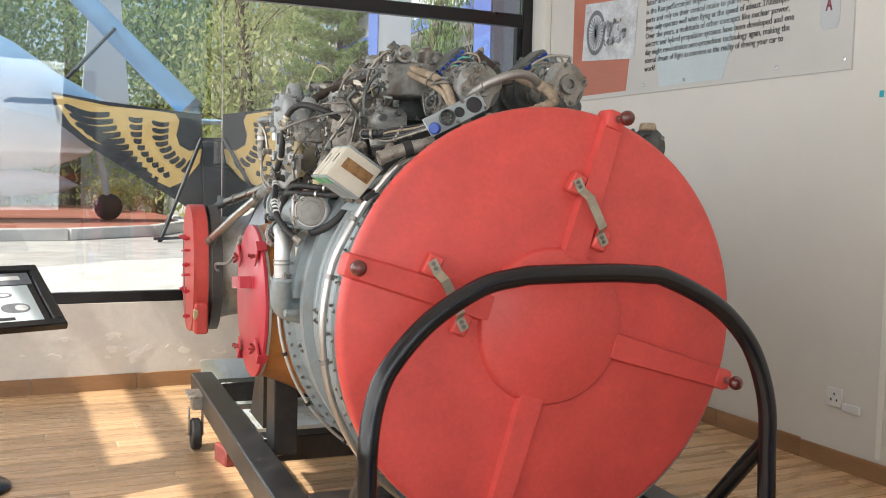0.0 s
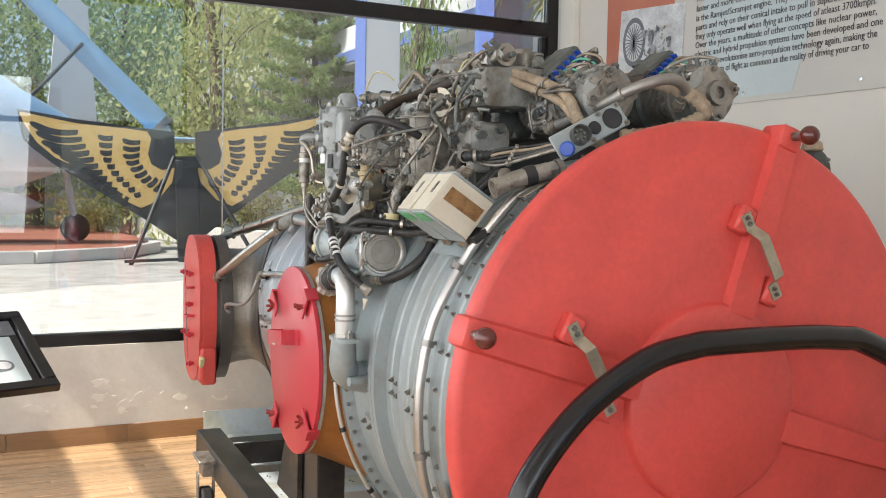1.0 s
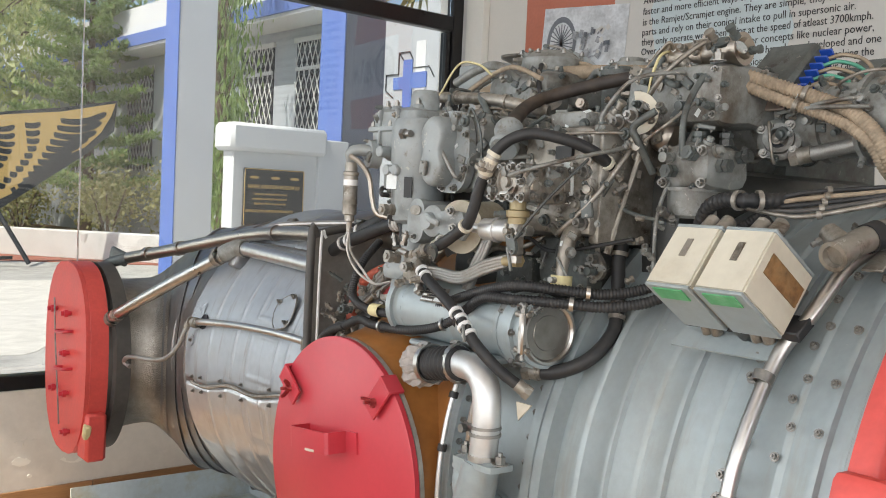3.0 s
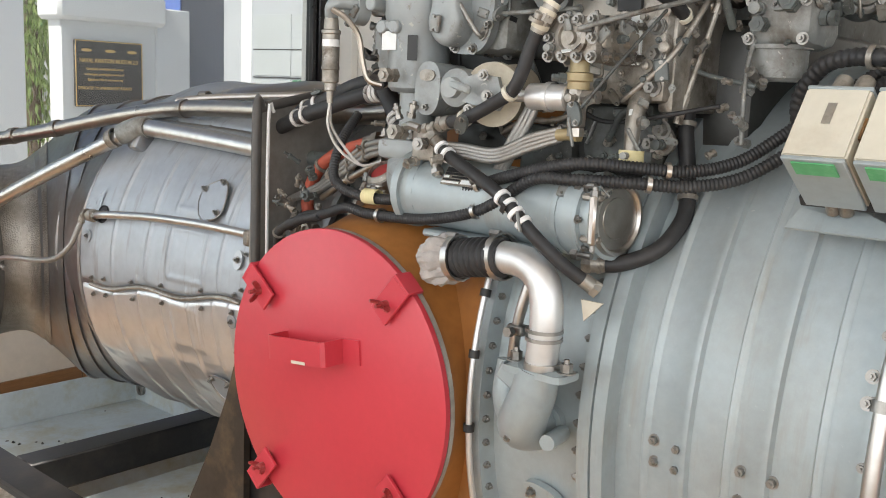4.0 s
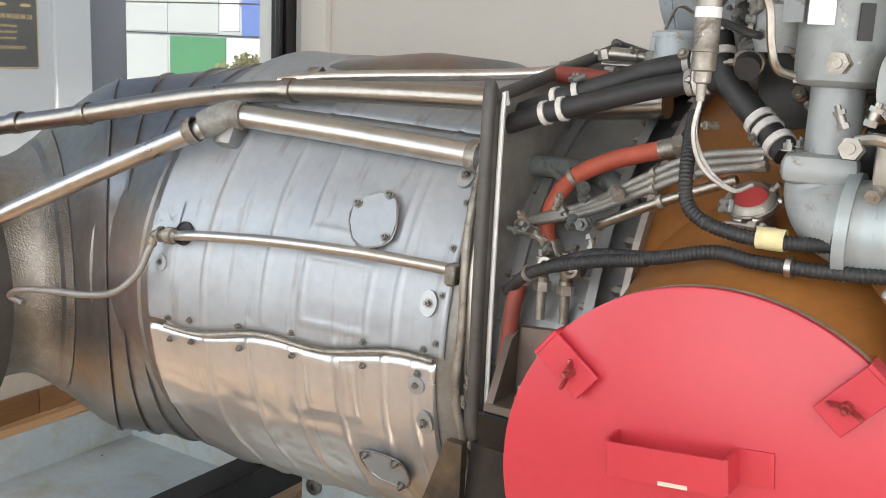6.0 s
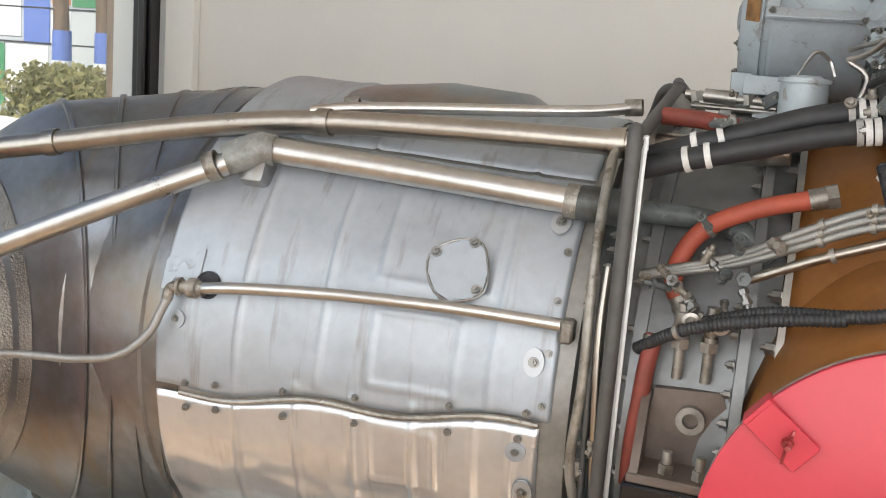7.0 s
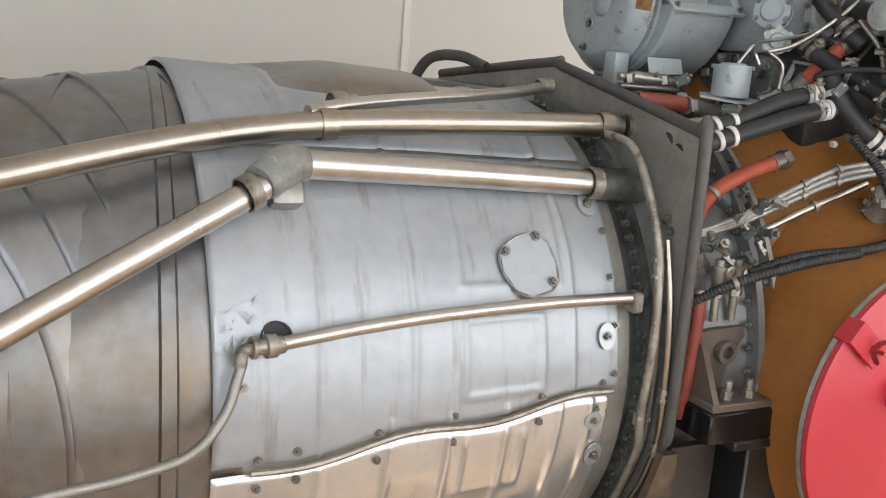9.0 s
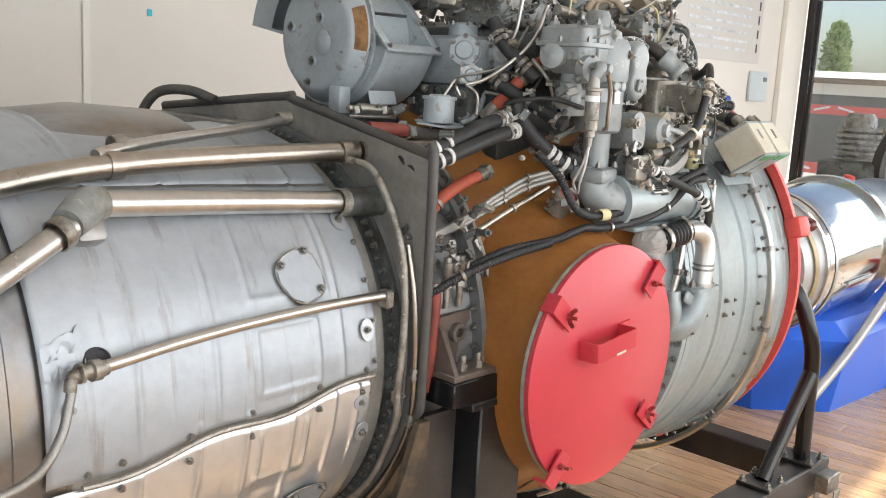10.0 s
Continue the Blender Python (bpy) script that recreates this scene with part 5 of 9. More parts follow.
for k in range(3):
    hose("braided_hose", [(-0.568 + 0.006 * k, 0.728 + 0.008 * k, 1.385), (-0.572, 0.745 + 0.008 * k, 1.34), (-0.574, 0.768 + 0.008 * k, 1.30), (-0.57, 0.79 + 0.008 * k, 1.262)], 0.006, BRAID, seg=8)
# throttle linkage: rods and a white quadrant
link = part("linkage_shaft", rod(rod(B(), (-0.428, 0.685, 1.566), (-0.432, 0.60, 1.564), 0.011), (-0.432, 0.605, 1.564), (-0.432, 0.548, 1.564), 0.018, 0.018), ALU, engine, "throttle linkage shaft")
part("linkage_quadrant", lathe(B(), [(0, 0.026), (0, 0.042), (0.006, 0.042), (0.006, 0.026)], along((-0.436, 0.538, 1.580), (-0.85, -0.5, 0)) @ Matrix.Scale(0.85, 4), 24, 250, 460, close=False), IVORY, link, "white curved quadrant plate")
for (a, b) in (((-0.441, 0.577, 1.540), (-0.462, 0.590, 1.335)), ((-0.425, 0.525, 1.545), (-0.458, 0.568, 1.345))):
    rd = part("link_rod", rod(B(), a, b, 0.0042, seg=8), ALU, link)
    part("rod_end", rod(B(), a, Vector(a).lerp(Vector(b), 0.22), 0.0065, seg=8), ALU, rd)
    part("rod_end", rod(B(), b, Vector(b).lerp(Vector(a), 0.2), 0.0065, seg=8), ALU, rd)
part("crank_arm", box(B(), (0.014, 0.085, 0.022), pose(-0.446, 0.560, 1.555, 40, 0, 0), 0.006), ALU, link)
part("crank_arm", plate(B(), oval(0.03, 0.02, 16, 2.4), 0.008, along((-0.458, 0.592, 1.326), (-1, 0, 0), (0, 0, 1)) @ pose(0, 0, 0, 0, 0, -50)), ALU, link)
bolts(link, [((-0.455, 0.56, 1.565), (-1, 0, 0)), ((-0.450, 0.535, 1.575), (-1, 0, 0)), ((-0.466, 0.585, 1.335), (-1, 0, 0)), ((-0.466, 0.603, 1.315), (-1, 0, 0))], BOLT_L)
# drooping spout with a yellow collar
sp = part("drain_spout", tube(B(), [(-0.49, 0.602, 1.395), (-0.515, 0.600, 1.372), (-0.530, 0.597, 1.335), (-0.538, 0.594, 1.300)], lambda f: 0.017 - 0.008 * f, 12), ALU, engine)
part("yellow_collar", lathe(B(), [(0, 0.014), (0, 0.018), (0.028, 0.018), (0.028, 0.014)], along((-0.539, 0.592, 1.279), (0.05, 0, 1)), 16, close=False), YTAPE, sp, "pale yellow collar")
# dark lower manifold blocks
block("lower_manifold", (-0.47, 0.60, 1.27), (-0.36, 0.72, 1.37), GREYD, "dark teal grey manifold block", 0.01, bolt_face="-x")
block("lower_manifold", (-0.47, 0.74, 1.25), (-0.36, 0.84, 1.33), GREYD, "dark teal grey manifold block", 0.01)

# -- upper right cluster: starter housing, pumps, two generators with blue plugs
uh = block("ignition_housing", (-0.375, 0.42, 1.565), (-0.20, 0.62, 1.665), GREY, "stained grey ignition housing", 0.016, bolt_face="-x")
part("stain_sheet", box(B(), (0.05, 0.05, 0.06), pose(-0.345, 0.55, 1.55, 10, 20, 0), 0.01), TUBEB, uh, "amber stained bracket")
bolts(uh, [((-0.36 + 0.05 * k, 0.44 + 0.05 * k, 1.666), (0, 0, 1)) for k in range(4)], BOLT_L)
drum("tacho_cylinder", (-0.32, 0.57, 1.685), (-0.32, 0.42, 1.69), 0.024, TUBEB, "bronzed cylinder along the top", (0.0, 0.5, 1.0), 0.01)
fp = block("fuel_pump", (-0.42, 0.40, 1.455), (-0.31, 0.50, 1.53), GREY, "pale blue-grey fuel pump with hex plugs", 0.022)
for p, d in (((-0.42, 0.43, 1.51), (-1, 0, 0.2)), ((-0.42, 0.47, 1.485), (-1, 0, 0)), ((-0.395, 0.40, 1.495), (0, -1, 0)), ((-0.345, 0.40, 1.51), (0, -1, 0.2)), ((-0.385, 0.45, 1.53), (0, 0, 1)), ((-0.34, 0.43, 1.53), (0, 0, 1))):
    union(p, d, 0.011, 0.022, GREYD, fp)
bolts(fp, [((-0.421, y, z), (-1, 0, 0)) for y in (0.412, 0.488) for z in (1.467, 1.518)], BOLT_M)
drum("pump_drum", (-0.38, 0.46, 1.46), (-0.38, 0.46, 1.41), 0.04, GREY, "", (0.0,), 0.0, 24, fp)
for gx, gz, y0, y1 in ((-0.165, 1.583, 0.52, 0.155), (0.105, 1.603, 0.50, 0.14)):
    gen = drum("generator", (gx, y0, gz), (gx, y1 + 0.05, gz), 0.062, GREY, "dark grey generator cylinder with a star-shaped end plate", (0.0, 0.55), 0.0, 40)
    drum("generator_flange", (gx, 0.40, gz - 0.005), (gx, 0.39, gz - 0.005), 0.072, GREYD, "", (), 0.0, 36, gen)
    drum("generator_end", (gx, 0.275, gz), (gx, y1 + 0.052, gz), 0.068, GREY, "", (0.0,), 0.012, 36, gen)
    star = [(0.064 * (1.0 if k % 4 < 2 else 0.72) * math.cos(2 * math.pi * k / 16), 0.064 * (1.0 if k % 4 < 2 else 0.72) * math.sin(2 * math.pi * k / 16)) for k in range(16)]
    part("star_plate", plate(B(), star, 0.012, along((gx, y1 + 0.05, gz), (0, -1, 0))), ALU, gen, "star-shaped end plate")
    part("shaft_boss", lathe(B(), [(0, 0.03), (0.012, 0.028), (0.012, 0.014), (0.004, 0.013)], along((gx, y1 + 0.038, gz), (0, -1, 0)), 20, close=False), BOLT, gen)
    bolts(gen, [((gx + 0.055 * math.cos(a), y1 + 0.038, gz + 0.055 * math.sin(a)), (0, -1, 0)) for a in (0.2, 1.77, 3.34, 4.91)], BOLT_M)
    lo, hi = (Vector((-0.222, 0.380, 1.628)), Vector((-0.143, 0.384, 1.699))) if gx < 0 else (Vector((0.047, 0.360, 1.646)), Vector((0.128, 0.372, 1.708)))
    e1 = (hi - lo).normalized()
    e2 = Vector((0, 1, 0)).cross(e1) * -1
    cm = Matrix(((e1.x, 0, e2.x, (lo.x + hi.x) / 2), (e1.y, 1, e2.y, (lo.y + hi.y) / 2), (e1.z, 0, e2.z, (lo.z + hi.z) / 2), (0, 0, 0, 1)))
    tb = part("terminal_box", box(B(), (0.125, 0.10, 0.045), cm @ pose(0.012, 0.062, -0.004), 0.008), GREYD, gen, "sloping grey terminal cover")
    part("terminal_bracket", box(B(), (0.05, 0.085, 0.006), cm @ pose(-0.075, 0.05, 0.006, 0, -25, 0), 0.002), PINK, gen, "brownish sheet bracket")
    bl = part("blue_terminal_block", box(B(), (0.104, 0.016, 0.012), cm @ pose(0, 0.002, -0.010), 0.003), BLUE, gen, "blue plastic terminal block")
    for k in range(6):
        part("terminal_fin", box(B(), (0.004, 0.024, 0.026), cm @ pose(-0.05 + 0.02 * k, -0.006, 0.0), 0.001), BLUE, bl)
    for k in range(5):
        e = cm @ Vector((-0.04 + 0.02 * k, -0.01, 0.0))
        hose("terminal_wire", [e, e + Vector((0.012, -0.025, 0.006)), e + Vector((0.03, -0.06, -0.012)), e + Vector((0.022, -0.085, -0.05 - 0.008 * k)), Vector((gx + 0.03, 0.27, gz + 0.03))], 0.0034, GREENW if k % 2 else CLOTH, parent=bl, seg=6)
hose("wrapped_cable", [(-0.305, 0.445, 1.655), (-0.285, 0.412, 1.642), (-0.258, 0.365, 1.624), (-0.245, 0.318, 1.607), (-0.242, 0.275, 1.588), (-0.245, 0.235, 1.558), (-0.240, 0.215, 1.525), (-0.215, 0.205, 1.490), (-0.175, 0.205, 1.465)], 0.0118, CLOTH, (0.3, 0.9), "tan cloth-wrapped cable loom", 60)
hose("wrapped_cable", [(-0.31, 0.44, 1.638), (-0.292, 0.405, 1.622), (-0.268, 0.36, 1.602), (-0.256, 0.315, 1.585), (-0.250, 0.27, 1.564), (-0.246, 0.235, 1.535), (-0.225, 0.222, 1.500), (-0.18, 0.22, 1.475)], 0.0092, CLOTH, (0.3,), "tan cloth-wrapped cable loom", 56)
hose("wrapped_cable", [(-0.05, 0.20, 1.62), (0.0, 0.12, 1.58), (0.02, 0.12, 1.54), (-0.08, 0.14, 1.50), (-0.16, 0.17, 1.49)], 0.016, CLOTH, (), "tan cloth-wrapped cable loom", 20)
hose("braided_hose", [(-0.222, 0.378, 1.520), (-0.212, 0.33, 1.530), (-0.205, 0.26, 1.545), (-0.195, 0.17, 1.565), (-0.165, 0.105, 1.592), (-0.10, 0.085, 1.612), (-0.03, 0.12, 1.60), (0.0, 0.18, 1.57)], 0.0125, BRAID, (0.26, 0.5), "braided steel hose over the generators", ends=True)
port = part("side_port", lathe(B(), [(-0.05, 0.036), (0, 0.036), (0.003, 0.032), (0.003, 0.026), (0.012, 0.025), (0.012, 0.017), (-0.012, 0.015), (-0.012, 0)], along((-0.232, 0.404, 1.549), (-0.9, -0.4, 0.15)), 28, close=False), GREY, engine, "round flanged port with an open dark bore")
part("port_bore", lathe(B(), [(0, 0.0155), (0.001, 0.0155), (0.001, 0)], along((-0.232 + 0.0105, 0.404 + 0.0048, 1.549 - 0.0015), (-0.9, -0.4, 0.15)), 20), DARK, port)
bolts(port, [((-0.238 - 0.012 * math.cos(a), 0.404 + 0.030 * math.cos(a), 1.549 + 0.030 * math.sin(a)), (-0.9, -0.4, 0.15)) for a in (0.6, 2.2, 3.8, 5.4)], BOLT_M)
# three-hole bracket with a blue cap
hm = Matrix(((0.891, -0.43, -0.14, -0.277), (0.0, 0.31, -0.95, 0.112), (0.454, 0.85, 0.27, 1.4945), (0, 0, 0, 1)))
pb = part("connector_plate", box(B(), (0.185, 0.056, 0.006), hm, 0.002), CASING, engine, "angled plate with three round sockets")
for k, (o, r) in enumerate(((-0.030, 0.0215), (0.012, 0.0145), (0.060, 0.0225))):
    c = hm @ Vector((o, 0, 0.0025))
    d = hm.to_3x3() @ Vector((0, 0, 1))
    part("socket_ring", lathe(B(), [(0, r), (0.018 if k == 0 else 0.003, r), (0.018 if k == 0 else 0.003, r * 0.9), (0.002, r * 0.88), (0.002, 0)], along(c, d), 24, close=False), GREYD if k == 0 else DARK, pb)
    if k == 0:
        for a in range(7):
            part("socket_pin", rod(B(), c + d * 0.002 + hm.to_3x3() @ Vector((0.011 * math.cos(a * 0.9), 0.011 * math.sin(a * 0.9), 0)), c + d * 0.008 + hm.to_3x3() @ Vector((0.011 * math.cos(a * 0.9), 0.011 * math.sin(a * 0.9), 0)), 0.0022, seg=6), BOLT, pb)
for x, y in ((0.086, 0.022), (0.086, -0.022), (0.035, 0.022), (-0.005, -0.022)):
    share("bolt", BOLT_S, along(hm @ Vector((x, y, 0.003)), hm.to_3x3() @ Vector((0, 0, 1))), pb)
bc = Vector((-0.345, 0.085, 1.452))
part("blue_cap", lathe(B(), [(0, 0.016), (0.014, 0.016), (0.017, 0.013), (0.017, 0)], along(bc, (-0.6, -0.8, 0)), 18), BLUE, pb, "small bright blue plastic cap")
# aluminium tee beside the boxes
tf = part("air_tee", tube(B(), [(-0.475, 0.145, 1.372), (-0.43, 0.14, 1.390), (-0.365, 0.13, 1.408)], 0.0185, 16), ALU, engine, "cast aluminium tee fitting")
part("tee_mouth", lathe(B(), [(0, 0.021), (0.01, 0.021), (0.01, 0.015), (0, 0.014)], along((-0.475, 0.145, 1.372), (-0.95, 0.05, -0.3)), 18, close=False), ALU, tf)
part("tee_branch", rod(B(), (-0.455, 0.142, 1.38), (-0.44, 0.18, 1.40), 0.017, 0.015), ALU, tf)
part("tee_strap", lathe(B(), [(-0.012, 0.0195), (-0.012, 0.021), (0.012, 0.021), (0.012, 0.0195)], along((-0.405, 0.137, 1.397), (0.95, -0.1, 0.27)), 18, close=False), RUBBER, tf)
union((-0.365, 0.13, 1.408), (0.9, -0.1, 0.3), 0.019, 0.035, ALU, tf)
part("tee_bracket", box(B(), (0.05, 0.03, 0.004), pose(-0.41, 0.12, 1.365, 0, -30, 0), 0.001), ALU, tf)
for k in range(5):
    z0 = 1.42 + 0.008 * k
    hose("cable", [(-0.46 + 0.01 * k, 0.30, 1.43), (-0.43, 0.24, z0), (-0.40 + 0.01 * k, 0.18, z0 + 0.012), (-0.355, 0.12, 1.452 + 0.004 * k)], 0.0036, (ALU, SEALRUB, RUBBER, CLOTH, RUBBER)[k], (0.5,), seg=8)
# two ivory electronic boxes, tilted on the shoulder
u, v = Vector((0.064, 0, 0.080)), Vector((0.101, 0, -0.066))
o0 = Vector((-0.625, 0, 1.325))
for ya, yb in ((0.185, 0.263), (0.270, 0.346)):
    def at(a, b, y):
        return o0 + u * a + v * b + Vector((0, y, 0))
    bm = B()
    q = [bm.verts.new(at(a, b, y)) for y in (ya, yb) for a, b in ((0, 0.06), (1, 0.06), (1, 1), (0, 1))]
    for f in ((0, 1, 2, 3), (4, 5, 6, 7), (0, 1, 5, 4), (1, 2, 6, 5), (2, 3, 7, 6), (3, 0, 4, 7)):
        bm.faces.new([q[i] for i in f])
    bmesh.ops.bevel(bm, geom=list(bm.edges), offset=0.003, segments=2, affect="EDGES")
    eb = part("electronic_box", bm, IVORY, engine, "ivory painted metal box with a rusted patch")
    un, vn = u.normalized(), v.normalized()
    part("top_lid", box(B(), (0.112, yb - ya + 0.001, 0.006), Matrix.Translation(at(1.01, 0.53, (ya + yb) / 2)) @ Matrix(((vn.x, 0, un.x, 0), (0, 1, 0, 0), (vn.z, 0, un.z, 0), (0, 0, 0, 1))), 0.0015), CASING, eb, "grey upper lid")
    # grey lid on the lower face with a green label
    lid = part("box_lid", box(B(), (0.112, yb - ya - 0.002, 0.006), Matrix.Translation(at(-0.01, 0.53, (ya + yb) / 2)) @ Matrix(((vn.x, 0, un.x, 0), (0, 1, 0, 0), (vn.z, 0, un.z, 0), (0, 0, 0, 1))), 0.0015), CASING, eb, "grey lid")
    fr = Matrix.Translation(at(-0.05, 0.22, (ya + yb) / 2)) @ Matrix(((vn.x, 0, un.x, 0), (0, 1, 0, 0), (vn.z, 0, un.z, 0), (0, 0, 0, 1)))
    part("green_label", box(B(), (0.026, 0.050, 0.002), fr), GREEN, lid, "worn green printed label")
    part("slot", box(B(), (0.03, 0.010, 0.002), Matrix.Translation(at(0.62, 0.055, (ya + yb) / 2)) @ Matrix(((un.x, 0, -vn.x, 0), (0, 1, 0, 0), (un.z, 0, -vn.z, 0), (0, 0, 0, 1)))), ALU, eb)
    if ya < 0.2:
        part("rust_patch", box(B(), (0.032, 0.0025, 0.088), Matrix.Translation(at(0.58, 0.56, ya - 0.0005)) @ Matrix(((un.x, 0, vn.x, 0), (0, 1, 0, 0), (un.z, 0, vn.z, 0), (0, 0, 0, 1)))), RUST, eb, "flaked brown rust patch")
    else:
        part("rust_patch", box(B(), (0.03, 0.004, 0.05), Matrix.Translation(at(0.5, 0.35, ya - 0.001)) @ Matrix(((un.x, 0, vn.x, 0), (0, 1, 0, 0), (un.z, 0, vn.z, 0), (0, 0, 0, 1)))), RUST, eb, "flaked brown rust patch")
    for y in (ya + 0.025, yb - 0.025):
        part("box_plug", rod(hexagon(B(), at(1.0, 0.3, y), un, 0.014, 0.012), at(1.0, 0.3, y) + un * 0.012, at(1.05, 0.35, y) + un * 0.03, 0.011), ALU, eb)
    part("box_foot", rod(rod(B(), at(0.1, 0.95, ya + 0.03), at(0.0, 1.15, ya + 0.03), 0.009), at(0.1, 0.95, yb - 0.03), at(0.0, 1.15, yb - 0.03), 0.009), ALU, eb)
part("box_tray", plate(B(), [(-0.085, -0.012), (-0.075, 0.022), (-0.03, 0.012), (0.0, 0.026), (0.03, 0.012), (0.085, 0.022), (0.085, -0.012)], 0.004, along((-0.515, 0.285, 1.232), (-0.75, 0, 0.66), (0, 0, 1))), CASING, engine, "bent sheet tray under the boxes")
part("box_gasket", box2(B(), (-0.02, 0.17, -0.008), (0.02, 0.36, 0.008), 0.002, Matrix.Translation((-0.495, 0, 1.27)) @ pose(0, 0, 0, 0, -35, 0)), RUBBER, engine)

# -- rear left: hoses to the shield
hose("lagged_hose", [(-0.43, 1.19, 1.43), (-0.45, 1.17, 1.38), (-0.47, 1.12, 1.33), (-0.50, 1.07, 1.29)], 0.018, RUBBER, (0.15, 0.7, 0.8, 0.9), "black hose with white bands", ends=False, band_mat=POLY)
hose("lagged_hose", [(-0.40, 1.50, 1.305), (-0.42, 1.435, 1.329), (-0.42, 1.348, 1.358), (-0.42, 1.279, 1.382), (-0.42, 1.181, 1.402)], 0.0155, RUBBER, (0.28, 0.38, 0.86, 0.89, 0.92, 0.95), "black hose with white bands", band_mat=POLY)
hose("lagged_hose", [(-0.43, 1.50, 1.290), (-0.44, 1.433, 1.312), (-0.44, 1.356, 1.333), (-0.44, 1.263, 1.359), (-0.44, 1.177, 1.375)], 0.0155, RUBBER, (0.25, 0.35, 0.86, 0.89, 0.92, 0.95), "black hose with white bands", band_mat=POLY)
hose("fire_sleeve_hose", [(-0.400, 1.239, 1.278), (-0.405, 1.342, 1.247), (-0.405, 1.409, 1.205), (-0.410, 1.435, 1.138), (-0.415, 1.410, 1.089)], 0.0135, FIRE, (0.45, 0.95), "orange-red fire-sleeved hose", ends=True)
hose("fire_sleeve_hose", [(-0.29, 1.49, 1.366), (-0.30, 1.439, 1.365), (-0.30, 1.40, 1.361), (-0.30, 1.375, 1.358)], 0.0135, FIRE2, (0.8,), "dull red fire-sleeved hose")
part("sleeve_end", tube(B(), [(-0.30, 1.378, 1.358), (-0.30, 1.34, 1.355), (-0.30, 1.285, 1.356)], 0.0145, 14), SEALRUB, engine, "grey rubber sleeve end")
for k in range(3):
    hose("braided_hose", [(-0.421, 1.477, 1.138 + 0.002 * k), (-0.440, 1.362, 1.171 + 0.006 * k), (-0.460, 1.269, 1.214 + 0.010 * k), (-0.480, 1.189, 1.251 + 0.011 * k), (-0.500, 1.095, 1.272 + 0.009 * k)], 0.0060, BRAID, (0.55, 0.75), "", seg=8, ends=(k == 0))
hose("braided_hose", [(-0.46, 1.33, 1.16), (-0.475, 1.25, 1.20), (-0.485, 1.18, 1.23), (-0.49, 1.13, 1.25)], 0.007, TUBEB, (0.4,), "", seg=8)
hose("conduit", [(-0.50, 1.19, 1.33), (-0.555, 1.175, 1.28), (-0.585, 1.158, 1.222), (-0.59, 1.10, 1.198), (-0.59, 1.0, 1.198), (-0.597, 0.87, 1.222), (-0.60, 0.76, 1.258), (-0.60, 0.645, 1.286), (-0.558, 0.575, 1.285), (-0.508, 0.52, 1.282), (-0.458, 0.47, 1.298), (-0.425, 0.42, 1.34), (-0.40, 0.37, 1.385), (-0.37, 0.32, 1.43)], 0.0086, RUBBER, (0.33, 0.42, 0.66), "black ribbed electrical conduit", 210, band_mat=TUBE)
hose("conduit", [(-0.50, 1.38, 1.10), (-0.53, 1.30, 1.132), (-0.57, 1.20, 1.150), (-0.588, 1.12, 1.172), (-0.592, 1.06, 1.168), (-0.60, 0.92, 1.176), (-0.605, 0.80, 1.206), (-0.608, 0.71, 1.258), (-0.605, 0.64, 1.264), (-0.560, 0.57, 1.264), (-0.512, 0.515, 1.262), (-0.466, 0.462, 1.276), (-0.434, 0.41, 1.315), (-0.41, 0.36, 1.365), (-0.38, 0.31, 1.415)], 0.0086, RUBBER, (0.30, 0.42, 0.66), "black ribbed electrical conduit", 210, band_mat=TUBE)
part("tape_wrap", lathe(B(), [(-0.016, 0.0132), (0.016, 0.0132)], along((-0.590, 1.055, 1.1975), (0, 1, 0)), 14, close=False), YTAPE, engine, "pale yellow tape wrap")
hose("striped_hose", [(-0.602, 0.905, 1.305), (-0.612, 0.868, 1.282), (-0.628, 0.80, 1.258), (-0.642, 0.735, 1.232), (-0.645, 0.68, 1.19), (-0.625, 0.64, 1.150), (-0.59, 0.605, 1.115)], 0.0098, RUBBER, (0.1, 0.16, 0.50, 0.54, 0.58, 0.62), "dark hose with white stripes", band_mat=WHITEP, ends=True)
hose("shoulder_hose", [(-0.560, 0.638, 1.143), (-0.540, 0.595, 1.146), (-0.508, 0.556, 1.168), (-0.470, 0.543, 1.205), (-0.450, 0.546, 1.240), (-0.436, 0.560, 1.30), (-0.425, 0.571, 1.344), (-0.410, 0.574, 1.41), (-0.395, 0.572, 1.48)], 0.0120, RUBBER, (0.05, 0.5, 0.53, 0.75), "thick black hose up the shoulder", band_mat=ALU, ends=True)
hose("thick_hose", [(-0.535, 0.745, 1.540), (-0.510, 0.765, 1.566), (-0.455, 0.792, 1.600), (-0.393, 0.813, 1.624), (-0.345, 0.77, 1.645), (-0.31, 0.68, 1.662), (-0.27, 0.60, 1.672)], lambda f: 0.0175 - 0.005 * min(1, f * 3), RUST2, (), "brown-black lagged hose")
part("torn_wrap", tube(B(), [(-0.56, 0.728, 1.515), (-0.545, 0.738, 1.532), (-0.522, 0.757, 1.555)], lambda f: 0.024 + 0.003 * math.sin(f * 9), 14), PALE, engine, "torn grey wrap round a hose end")
hose("loop_hose", [(-0.621, 0.692, 1.484), (-0.614, 0.682, 1.508), (-0.600, 0.660, 1.529), (-0.578, 0.628, 1.538), (-0.545, 0.585, 1.528), (-0.510, 0.562, 1.512), (-0.478, 0.560, 1.495), (-0.452, 0.572, 1.480)], 0.0098, RUBBER, (0.04, 0.10, 0.86, 0.93), "black rubber loop hose", band_mat=IVORY, ends=True)
